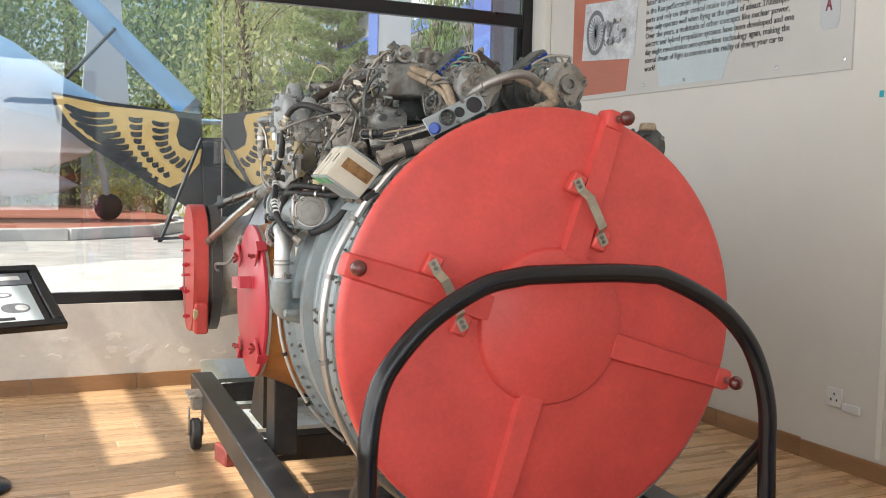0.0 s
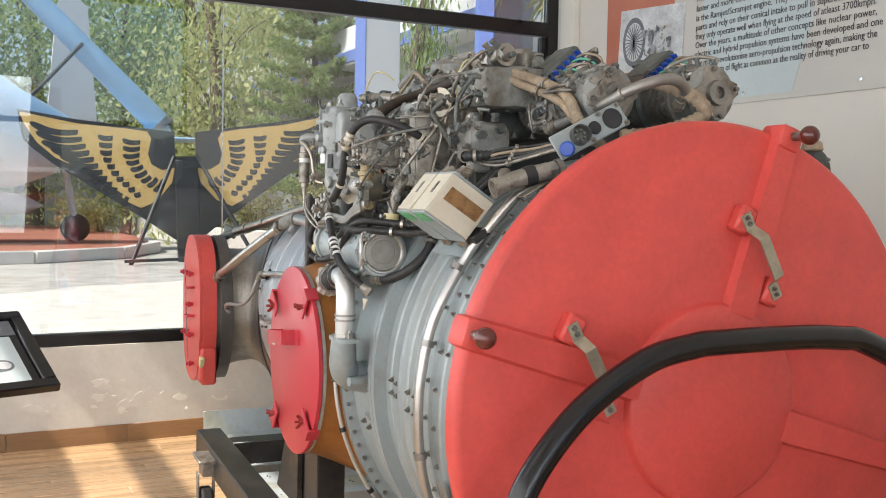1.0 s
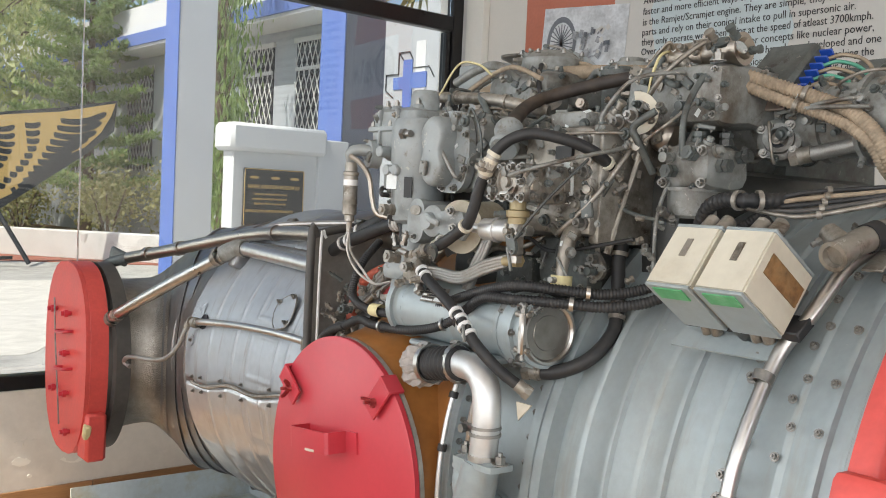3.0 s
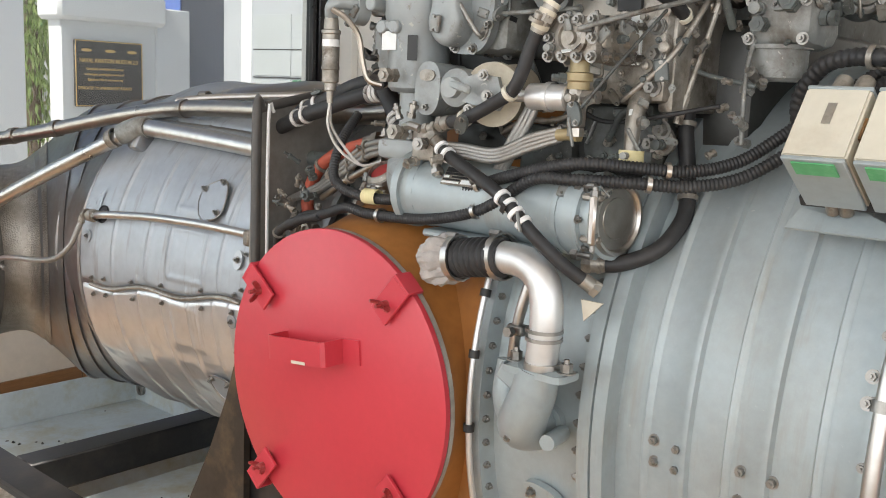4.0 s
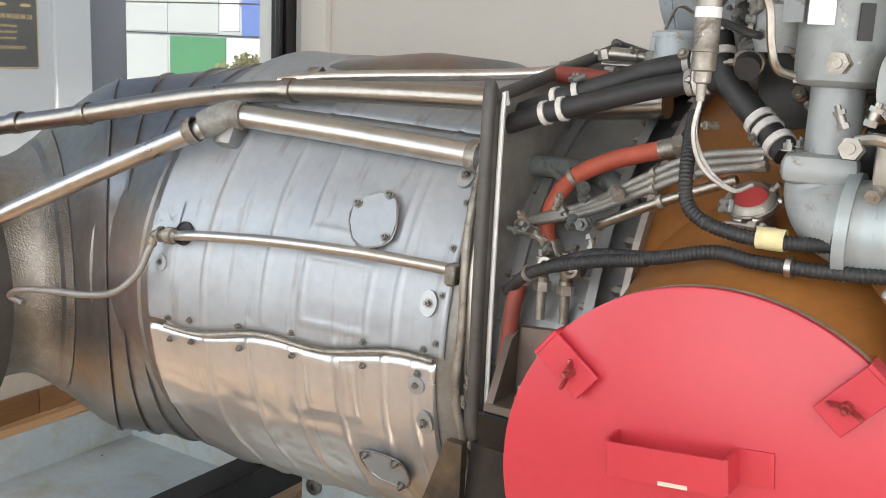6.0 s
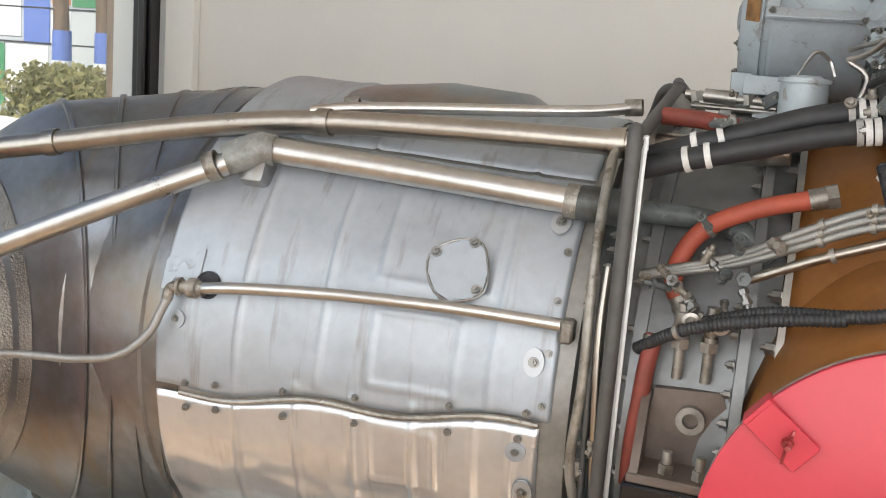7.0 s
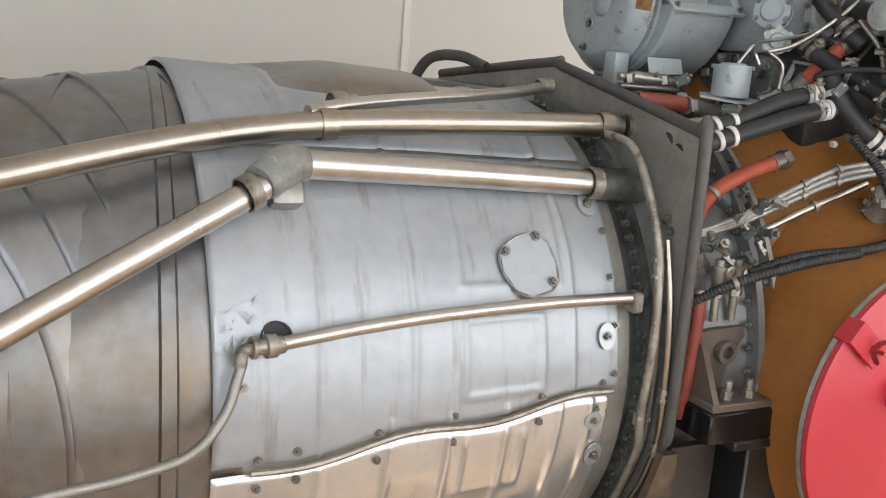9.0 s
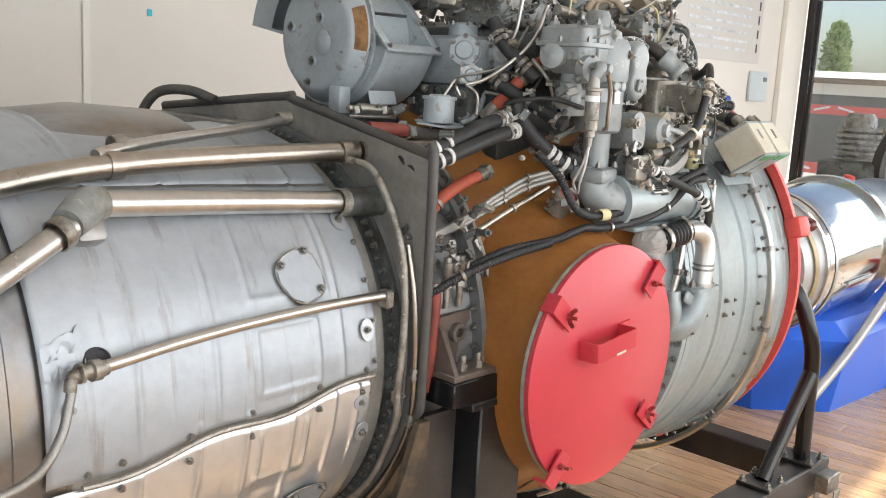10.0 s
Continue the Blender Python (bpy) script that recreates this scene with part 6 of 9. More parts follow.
hose("loop_hose", [(-0.621, 0.694, 1.484), (-0.622, 0.715, 1.44), (-0.622, 0.726, 1.41), (-0.620, 0.745, 1.382), (-0.618, 0.785, 1.360), (-0.614, 0.83, 1.341), (-0.602, 0.89, 1.328)], 0.0100, RUBBER, (0.05, 0.52, 0.85), "black rubber loop hose", band_mat=IVORY, ends=True)
hose("loop_hose", [(-0.40, 0.41, 1.34), (-0.43, 0.405, 1.385), (-0.455, 0.37, 1.428), (-0.468, 0.33, 1.440), (-0.476, 0.291, 1.440), (-0.44, 0.265, 1.442), (-0.36, 0.25, 1.447)], 0.011, RUBBER, (0.62, 0.75), "black ribbed hose by the boxes", 30, ends=True)
hose("conduit", [(-0.46, 1.47, 1.04), (-0.51, 1.40, 1.09), (-0.545, 1.30, 1.125), (-0.57, 1.21, 1.145)], 0.0086, RUBBER, (0.3,), "black ribbed electrical conduit", 50)
# red-capped blank and flanged pipe at the shield's front
PRM = along((-0.512, 1.100, 1.218), (-0.62, 0.05, 0.78))
rb = part("capped_port", lathe(B(), [(-0.03, 0.024), (0.006, 0.024), (0.010, 0.031), (0.019, 0.031), (0.024, 0.027), (0.026, 0.0225), (0.018, 0.0215), (0.018, 0)], PRM, 32, close=False), ALU, engine, "banded port with a sunk red cap")
part("red_cap", lathe(B(), [(0.0182, 0.021), (0.0205, 0.0205), (0.021, 0)], PRM, 24, close=False), FADED, rb, "faded red cap")
part("band_clamp", lathe(B(), [(0.009, 0.0312), (0.010, 0.0335), (0.017, 0.0335), (0.018, 0.0312)], PRM, 32, close=False), STEELF, rb, "bright band clamp")
for ang in (-100, -60, 15, 140, 190):
    q = PRM @ Vector((0.034 * math.cos(radians(ang)), 0.034 * math.sin(radians(ang)), 0.013))
    part("band_lug", box(B(), (0.014, 0.008, 0.008), along(q, PRM.to_3x3() @ Vector((math.cos(radians(ang)), math.sin(radians(ang)), 0))), 0.002), STEELF, rb)
part("band_screw", rod(hexagon(B(), PRM @ Vector((0.010, -0.040, 0.013)), PRM.to_3x3() @ Vector((1, 0, 0)), 0.007, 0.010), PRM @ Vector((-0.02, -0.040, 0.013)), PRM @ Vector((0.045, -0.040, 0.013)), 0.003, seg=8), STEELF, rb)
part("feed_pipe", tube(B(), [(-0.345, 1.50, 1.222), (-0.35, 1.42, 1.222), (-0.365, 1.35, 1.21), (-0.375, 1.31, 1.17)], 0.017, 16), GREYD, engine)
part("feed_pipe", tube(B(), [(-0.285, 1.51, 1.318), (-0.29, 1.42, 1.32), (-0.30, 1.30, 1.33)], 0.022, 16), TUBEB, engine)
for k in range(14):
    y, z = 1.30 + 0.16 * rng.random(), 1.12 + 0.11 * rng.random()
    union((-0.455 - 0.02 * rng.random(), y, z), (rng.uniform(-1, 0), rng.uniform(-1, 1), rng.uniform(-1, 1)), 0.006 + 0.004 * rng.random(), 0.02 + 0.02 * rng.random(), (BOLT, GREYD, ALU)[k % 3])

# -- starter drum at the rear of the top
DC = Vector((0.0, 1.405, 1.555))
DRUMM = Matrix.Translation(DC) @ Matrix(((1, 0, 0, 0), (0, 0, -1, 0), (0, 1, 0, 0), (0, 0, 0, 1)))
st = part("starter_drum", lathe(B(), [(0, 0), (0, 0.112), (0.001, 0.120), (0.005, 0.126), (0.030, 0.147), (0.036, 0.150), (0.0365, 0.146), (0.040, 0.146), (0.0405, 0.157), (0.048, 0.157), (0.050, 0.112), (0.215, 0.112), (0.215, 0)], DRUMM, 72, close=False), DRUMP, engine, "large blue-grey starter drum", 30)
part("drum_boss", lathe(B(), [(-0.002, 0.030), (0.004, 0.027), (0.009, 0.020), (0.011, 0.0)], along((-0.028, 1.405, 1.540), (0, 1, 0)), 24, close=False), DRUMP, st)
for x, z in ((-0.020, 1.595), (0.003, 1.498), (0.085, 1.575)):
    cup = part("bolt_cup", lathe(B(), [(-0.002, 0.0135), (0.006, 0.0135), (0.007, 0.011), (0.001, 0.0095), (0.001, 0.0)], along((x, 1.405, z), (0, 1, 0)), 18, close=False), DRUMP, st)
    share("bolt", BOLT_M, along((x, 1.406, z), (0, 1, 0)), cup)
bolts(st, [((-0.086, 1.395, 1.630), (0, 1, 0)), ((-0.095, 1.395, 1.52), (0, 1, 0)), ((0.02, 1.405, 1.45), (0, 1, 0))], BOLT_M)
part("rust_patch", lathe(B(), [(0.008, 0.1299), (0.020, 0.1403), (0.031, 0.1489)], DRUMM, 10, 152, 192, close=False, wobble=lambda h, a: 1.003), RUST, st, "brown worn patch on the rim")
SCROLL = radians(270)
sb = part("starter_intake", lathe(B(), [(0.049, 0.113), (0.049, 0.153), (0.055, 0.158), (0.195, 0.158), (0.205, 0.150), (0.205, 0.113)], DRUMM, 48, 186, 438, close=False, wobble=lambda h, a: 1 + 0.235 * max(0.0, (SCROLL - a % (2 * math.pi)) / radians(84)) ** 1.3), DRUMP, st, "pale grey scroll casing with an open intake")
FRM = Matrix.Translation((-0.192, 1.278, 1.533)) @ Matrix(((0.7071, 0, -0.7071, 0), (0, 1, 0, 0), (0.7071, 0, 0.7071, 0), (0, 0, 0, 1)))     # x up the slope, z out of the opening
bm = B()
for lo, hi in (((-0.012, -0.086, 0), (0.010, 0.086, 0.008)), ((0.238, -0.086, 0), (0.26, 0.086, 0.008)), ((0.010, -0.086, 0), (0.238, -0.066, 0.0078)), ((0.010, 0.066, 0), (0.238, 0.086, 0.0078))):
    box2(bm, lo, hi, 0.0015, FRM)
for lo, hi in (((0.002, -0.070, -0.05), (0.006, 0.070, 0.003)), ((0.242, -0.070, -0.05), (0.246, 0.070, 0.003)), ((0.006, -0.070, -0.09), (0.242, -0.066, 0.003)), ((0.006, 0.066, -0.09), (0.242, 0.070, 0.003))):
    box2(bm, lo, hi, 0.0, FRM)
fr_ = part("intake_frame", bm, DRUMP, sb, "pale flange frame round the open intake")
for x in (0.0, 0.08, 0.16, 0.249):
    for y in (-0.076, 0.076):
        share("bolt", BOLT_S, FRM @ pose(x, y, 0.0075), fr_)
part("intake_fin", box2(B(), (0.120, -0.065, -0.06), (0.124, 0.065, -0.006), 0.0, FRM), GREYD, sb, "dark vane inside the intake")
part("scroll_tab", box(B(), (0.004, 0.080, 0.032), pose(-0.172, 1.345, 1.424, 0, 20, 0), 0.001), DRUMP, sb, "pale sheet tab under the scroll")
block("starter_foot", (-0.10, 1.375, 1.375), (-0.060, 1.41, 1.445), DRUMP, "", 0.005, st)
part("actuator", rod(rod(rod(B(), (-0.20, 1.47, 1.402), (-0.21, 1.32, 1.397), 0.007, 0.007), (-0.20, 1.44, 1.402), (-0.205, 1.39, 1.400), 0.0115, 0.0115), (-0.19, 1.46, 1.385), (-0.20, 1.33, 1.383), 0.005), STEELF, st, "thin actuator rods")
for y in (1.335, 1.37, 1.45):
    part("rod_end", hexagon(B(), (-0.207, y, 1.392), (0, 0.2, 1), 0.010, 0.016), STEELF, st)
# near-black like the gearbox, standing in for shade below the drum
block("starter_saddle", (-0.17, 1.28, 1.345), (0.05, 1.42, 1.385), SHADED, "", 0.01, st)
pot = drum("glass_pot", (-0.300, 1.293, 1.378), (-0.300, 1.293, 1.436), 0.034, DRUMP, "blue-grey pot on a bent bracket", (1.0,), 0.004, 24)
part("pot_bracket", plate(B(), [(-0.075, 0.012), (-0.035, -0.040), (0.035, -0.040), (0.06, -0.01), (0.04, 0.04), (-0.04, 0.045)], 0.004, Matrix.Translation((-0.30, 1.285, 1.374)) @ pose(0, 0, 0, 8, 0, -80)), DRUMP, pot, "bent sheet bracket")
part("bracket_arm", tube(B(), [(-0.315, 1.235, 1.378), (-0.32, 1.19, 1.40), (-0.31, 1.155, 1.445)], 0.006, 8), DRUMP, pot)
hose("wire", [(-0.325, 1.305, 1.44), (-0.335, 1.285, 1.472), (-0.32, 1.265, 1.462), (-0.325, 1.255, 1.44)], 0.0028, TUBE, seg=6, parent=pot)
for a, b in (((-0.33, 1.16, 1.46), (-0.40, 1.06, 1.55)), ((-0.33, 1.18, 1.45), (-0.42, 1.08, 1.50)), ((-0.38, 1.10, 1.60), (-0.30, 1.24, 1.48))):
    m = (Vector(a) + Vector(b)) / 2 + Vector((-0.03, 0, -0.03))
    hose("wire", [a, m, b], 0.0035, BRAID, seg=6)

# -- casting and hoses between the starter drum and the valve column
rg = block("rear_gear_case", (-0.29, 1.03, 1.455), (-0.10, 1.185, 1.575), DRUMP, "blue-grey rear gear case with ports", 0.03)
for p0, p1, r in (((-0.27, 1.18, 1.535), (-0.285, 1.205, 1.54), 0.030), ((-0.275, 1.17, 1.485), (-0.310, 1.205, 1.485), 0.021), ((-0.29, 1.10, 1.53), (-0.312, 1.105, 1.535), 0.034), ((-0.20, 1.12, 1.57), (-0.20, 1.12, 1.60), 0.035)):
    drum("case_port", p0, p1, r, DRUMP, "", (0.0, 1.0), 0.006, 24, rg, 6)
block("case_foot", (-0.30, 1.05, 1.36), (-0.10, 1.20, 1.46), GREYD, "", 0.012, rg)
hose("black_hose", [(-0.340, 1.178, 1.609), (-0.370, 1.174, 1.561), (-0.400, 1.157, 1.526), (-0.440, 1.133, 1.485)], 0.016, RUBBER, (0.2, 0.28, 0.75, 0.83), "black hose with silver clamps", band_mat=ALU)
hose("black_hose", [(-0.340, 1.180, 1.492), (-0.390, 1.167, 1.457), (-0.450, 1.138, 1.424), (-0.520, 1.124, 1.389)], 0.016, RUBBER, (0.12, 0.2, 0.6, 0.9), "black hose with silver clamps", band_mat=ALU)
hose("fire_sleeve_hose", [(-0.440, 1.068, 1.542), (-0.410, 1.108, 1.510), (-0.380, 1.155, 1.451), (-0.340, 1.177, 1.397)], 0.0145, FIRE, (0.5,), "orange-red fire-sleeved hose", ends=True)
hose("fire_sleeve_hose", [(-0.462, 1.446, 1.065), (-0.470, 1.452, 1.02), (-0.472, 1.456, 0.96), (-0.470, 1.460, 0.90), (-0.462, 1.461, 0.84)], 0.0125, FIRE2, (0.02,), "dull red fire-sleeved hose down beside the shield", band_mat=ALU)
for y in (1.410, 1.371):
    tee = part("tee_fitting", lathe(B(), [(-0.078, 0.0075), (-0.030, 0.0075), (-0.030, 0.0105), (-0.012, 0.0105), (-0.012, 0.008), (0.0, 0.012), (0.018, 0.012), (0.020, 0.009), (0.030, 0.009), (0.030, 0)], pose(-0.462, y, 1.085), 14, close=False), ALU, engine, "cast tee fitting on a drain pipe")
    part("tee_nut", hexagon(B(), (-0.462, y, 1.052), (0, 0, 1), 0.0135, 0.014), STEELF, tee)
    part("tee_arm", hexagon(rod(B(), (-0.462, y, 1.094), (-0.462, y - 0.026, 1.094), 0.009, seg=12), (-0.462, y - 0.014, 1.094), (0, -1, 0), 0.013, 0.012), ALU, tee)
    part("tee_face", lathe(B(), [(0, 0.013), (0.012, 0.013), (0.013, 0.008), (0.006, 0.006), (0.006, 0)], along((-0.468, y - 0.012, 1.094), (-1, 0, 0)), 14, close=False), STEELF, tee)
for pts in ([(-0.420, 1.086, 1.647), (-0.420, 1.128, 1.571), (-0.400, 1.176, 1.519), (-0.360, 1.211, 1.479), (-0.330, 1.242, 1.464)], [(-0.330, 1.242, 1.464), (-0.340, 1.214, 1.441), (-0.350, 1.225, 1.398)], [(-0.380, 1.127, 1.656), (-0.380, 1.140, 1.594), (-0.380, 1.157, 1.562)]):
    hose("small_pipe", pts, 0.0042, TUBE, seg=8)
# -- top: intake bell, tray box, levers
bell = part("intake_bell", lathe(B(), [(0, 0.05), (0.02, 0.045), (0.05, 0.03), (0.075, 0.038), (0.085, 0.06), (0.09, 0.062), (0.09, 0.055)], pose(-0.12, 1.17, 1.68), 28, close=False), GREY, engine, "small grey bell-mouthed vent")
block("tray_box", (-0.10, 1.30, 1.66), (0.14, 1.455, 1.776), PALE, "blue-grey tray box behind the fittings", 0.006)
cb = block("breather_block", (-0.30, 0.90, 1.60), (-0.10, 1.10, 1.70), GREY, "grey breather casting", 0.02)
drum("breather_dome", (-0.20, 1.0, 1.69), (-0.20, 1.0, 1.745), 0.065, GREY, "", (0.0,), 0.01, 28, cb, 8)
drum("relief_valve", (-0.10, 0.86, 1.62), (-0.10, 0.86, 1.73), 0.04, GREY, "grey relief valve", (1.0,), 0.012, 24, None, 6)
drum("relief_valve", (-0.24, 0.76, 1.60), (-0.24, 0.76, 1.69), 0.035, GREYD, "grey relief valve", (1.0,), 0.008, 24, None, 6)
hose("lagged_pipe", [(-0.45, 1.09, 1.638), (-0.445, 1.0, 1.632), (-0.435, 0.89, 1.621), (-0.39, 0.80, 1.60)], 0.0115, ALU, (0.3, 0.7), "braided pipe along the top")
hose("lagged_pipe", [(-0.25, 1.20, 1.66), (-0.24, 1.05, 1.70), (-0.20, 0.90, 1.705), (-0.12, 0.74, 1.70), (-0.05, 0.60, 1.69)], 0.014, CLOTH, (0.3, 0.6, 0.85), "tan lagged pipe along the top")
hose("lagged_pipe", [(0.05, 1.15, 1.62), (0.05, 0.95, 1.68), (0.02, 0.75, 1.69), (0.0, 0.55, 1.67)], 0.014, RUBBER, (0.5,), "black hose along the top")
hose("wire", [(-0.46, 1.06, 1.63), (-0.44, 1.02, 1.70), (-0.42, 0.98, 1.70), (-0.40, 0.96, 1.68)], 0.0024, YTAPE, seg=6)
hose("wire", [(-0.33, 0.56, 1.70), (-0.37, 0.555, 1.68), (-0.385, 0.56, 1.62), (-0.375, 0.55, 1.57)], 0.0026, YTAPE, seg=6)
part("mounting_bracket", box(B(), (0.10, 0.012, 0.10), pose(-0.05, 0.47, 1.66, 15, 20, 30), 0.003), PINK, engine, "pinkish brown sheet bracket")
part("mounting_bracket", box(B(), (0.10, 0.012, 0.09), pose(0.20, 0.46, 1.66, 15, 20, 30), 0.003), PINK, engine, "pinkish brown sheet bracket")
far = drum("far_actuator", (0.36, 0.30, 1.42), (0.36, 0.13, 1.43), 0.05, GREYD, "dark actuator on the far shoulder", (0.0, 1.0), 0.01, 24, None, 6)
part("far_cap", rod(B(), (0.345, 0.12, 1.475), (0.345, 0.12, 1.498), 0.026, 0.023, 18, 0.004), CLOTH, far)
block("far_gearcase", (0.02, 0.55, 1.32), (0.38, 1.15, 1.62), GREYD, "dark gear case on the far side", 0.04)

# -- small fittings, unions and pipes that crowd the gearbox face
spots = []
for k in range(120):
    y = 0.46 + 0.72 * rng.random()
    z = 1.30 + 0.36 * rng.random()
    x = -0.47 + 0.22 * max(0, (z - 1.46) / 0.2) * rng.random() + 0.05 * rng.random()
    d = Vector((-0.9, rng.uniform(-0.7, 0.7), rng.uniform(-0.7, 0.7)))
    r = rng.choice((0.005, 0.006, 0.007, 0.009))
    union((x, y, z), d, r, r * rng.uniform(2.2, 4.5), rng.choice((ALU, ALU, GREY, GREY, BOLT, TUBEB)))
    spots.append(Vector((x - 0.02, y, z)))
for k in range(34):
    a, b = rng.sample(spots, 2)
    if (a - b).length > 0.38:
        continue
    m = (a + b) / 2 + Vector((-0.03, rng.uniform(-0.03, 0.03), rng.uniform(-0.05, 0.04)))
    hose("small_pipe", [a, a.lerp(m, 0.5) + Vector((-0.012, 0, 0.01)), m, b], rng.choice((0.0035, 0.005, 0.0065)), rng.choice((GREYD, ALU, GREY, RUBBER, BRAID)), seg=7)
for k in range(26):
    y, x = 0.35 + 0.85 * rng.random(), -0.30 + 0.5 * rng.random()
    z = 1.60 + 0.06 * rng.random()
    s = rng.uniform(0.02, 0.05)
    if k % 2:
        drum("small_valve", (x, y, z), (x + rng.uniform(-0.02, 0.02), y + rng.uniform(-0.03, 0.03), z + s * 1.6), s * 0.6, rng.choice((GREY, GREYD, ALU)), "", (1.0,), s * 0.2, 16)
    else:
        block("small_casting", (x, y, z), (x + s * 1.3, y + s * 1.6, z + s), rng.choice((GREY, GREYD, ALU)), "", s * 0.2, turn=(rng.uniform(-20, 20), rng.uniform(-20, 20), rng.uniform(0, 90)))
for k in range(12):
    y, x = 0.40 + 0.75 * rng.random(), -0.35 + 0.35 * rng.random()
    a = Vector((x, y, 1.655 + 0.03 * rng.random()))
    b = a + Vector((rng.uniform(-0.1, 0.1), rng.uniform(0.08, 0.3), rng.uniform(-0.03, 0.04)))
    hose("small_pipe", [a, a.lerp(b, 0.35) + Vector((0, 0, 0.035)), a.lerp(b, 0.7) + Vector((0.01, 0, 0.03)), b], rng.choice((0.005, 0.007, 0.010)), rng.choice((RUBBER, BRAID, GREY, CLOTH)), seg=8)

# -- lesser bosses, covers, nuts, clips and pipes seated on the accessories
from mathutils.bvhtree import BVHTree


def to_engine(ob):
    m = ob.matrix_basis.copy()
    while ob.parent and ob.parent is not engine:
        ob = ob.parent
        m = ob.matrix_basis @ m
    return m


bare = ("valve", "lever", "oval", "motor", "cooler", "elbow", "lug", "cap_disc", "end_cap", "torn", "solenoid", "electronic_box", "hose", "conduit", "cable", "wire", "bolt", "rust", "fan", "casing", "label", "box", "pipe", "link", "tape", "cover", "plastic", "green", "blue", "handle", "tray", "terminal", "socket", "connector", "starter", "intake", "frame", "drum", "pot", "case_port", "scroll", "print", "plate", "slot", "lid", "rear_gear", "plenum")
vs, fs = [], []
for ob in list(scene.objects):
    if ob.type != "MESH":
        continue
    top = ob
    while top.parent:
        top = top.parent
    if top is not engine:
        continue
    off, m = len(vs), to_engine(ob)
    skip = any(w in ob.name for w in bare)
    vs += [m @ v.co for v in ob.data.vertices]
    fs += [([off + i for i in p.vertices], skip) for p in ob.data.polygons]
tree_ = BVHTree.FromPolygons(vs, [f for f, _ in fs])


def seat(o, d):
    p, nrm, i, _ = tree_.ray_cast(Vector(o), Vector(d).normalized(), 3.0)
    if p is None or fs[i][1] or nrm is None:
        return None
    if nrm.dot(Vector(d)) > 0:
        nrm = -nrm
    r = math.hypot(p.x, p.z - AZ)
    if r < 0.50 or p.z < 1.20 or not 0.17 < p.y < 1.42:
        return None
    return p, nrm


def shape(name, mat, bm):
    me = bpy.data.meshes.new(name)
    bmesh.ops.recalc_face_normals(bm, faces=bm.faces)
    bm.to_mesh(me)
    bm.free()
    me.polygons.foreach_set("use_smooth", [True] * len(me.polygons))
    me.set_sharp_from_angle(angle=radians(35))
    me.materials.append(mat)
    return me


def nut(r, h, r2, h2):
    return [(0, r), (h, r), (h, r2), (h + h2, r2), (h + h2 + 0.002, r2 * 0.7), (h + h2 + 0.002, 0)]


FIT = []
for mat in (GREY, ALU, GREYD):
    FIT.append(("boss", shape("boss", mat, lathe(B(), nut(0.016, 0.008, 0.010, 0.010), None, 16))))
    FIT.append(("stud_boss", shape("stud_boss", mat, lathe(B(), nut(0.011, 0.014, 0.008, 0.012), None, 6))))
    FIT.append(("cover_plate", shape("cover_plate", mat, box(B(), (0.044, 0.030, 0.012), pose(0, 0, 0.004), 0.003))))
    FIT.append(("oval_flange", shape("oval_flange", mat, plate(B(), oval(0.027, 0.015, 20, 2.3), 0.009, pose(0, 0, -0.002)))))
    FIT.append(("port_neck", shape("port_neck", mat, lathe(B(), [(-0.004, 0.012), (0.010, 0.012), (0.010, 0.009), (0.024, 0.009), (0.024, 0.012), (0.032, 0.012), (0.034, 0.006), (0.034, 0)], None, 12))))
FIT.append(("hex_nut", shape("hex_nut", BOLT, lathe(B(), nut(0.010, 0.008, 0.006, 0.006), None, 6))))
FIT.append(("hex_nut", shape("hex_nut", TUBEB, lathe(B(), nut(0.009, 0.012, 0.006, 0.010), None, 6))))
FIT.append(("rib", shape("rib", GREY, box(B(), (0.060, 0.006, 0.014), pose(0, 0, 0.003), 0.002))))
FIT.append(("data_plate", shape("data_plate", PAPER, box(B(), (0.020, 0.013, 0.002), pose(0, 0, 0.0006), 0.0004))))
FIT.append(("data_plate", shape("data_plate", LABEL, box(B(), (0.024, 0.015, 0.002), pose(0, 0, 0.0006), 0.0004))))
g = random.Random(41)
seats = []
for k in range(3200):
    kind = k % 4
    y, z = g.uniform(0.18, 1.40), g.uniform(1.22, 1.74)
    if kind < 2:
        h = seat((-1.2, y + g.uniform(-0.5, 0.2), z + g.uniform(-0.1, 0.4)), (1, g.uniform(-0.2, 0.4), g.uniform(-0.3, 0.05)))
    elif kind == 2:
        h = seat((g.uniform(-0.6, 0.25), y, 2.2), (g.uniform(-0.1, 0.2), g.uniform(-0.2, 0.3), -1))
    else:
        h = seat((-0.9, 2.2, z + 0.1), (g.uniform(0.2, 0.8), -1, g.uniform(-0.15, 0.05)))
    if h and all((h[0] - q).length > 0.013 for q, _ in seats):
        seats.append(h)
for p, nrm in seats[:780]:
    name, me = g.choice(FIT)
    m = along(p, nrm) @ pose(0, 0, 0, 0, 0, g.uniform(0, 360)) @ Matrix.Scale(g.uniform(0.34, 0.72), 4)
    share(name, me, m, engine)
    if name in ("cover_plate", "oval_flange"):
        w = 0.019 if name == "oval_flange" else 0.016
        for s in (-1, 1):
            share("bolt", BOLT_S, m @ Matrix.Translation((s * w, 0, 0.006)), engine)
pool = [s for s in seats if s[0].z > 1.24]
done = 0
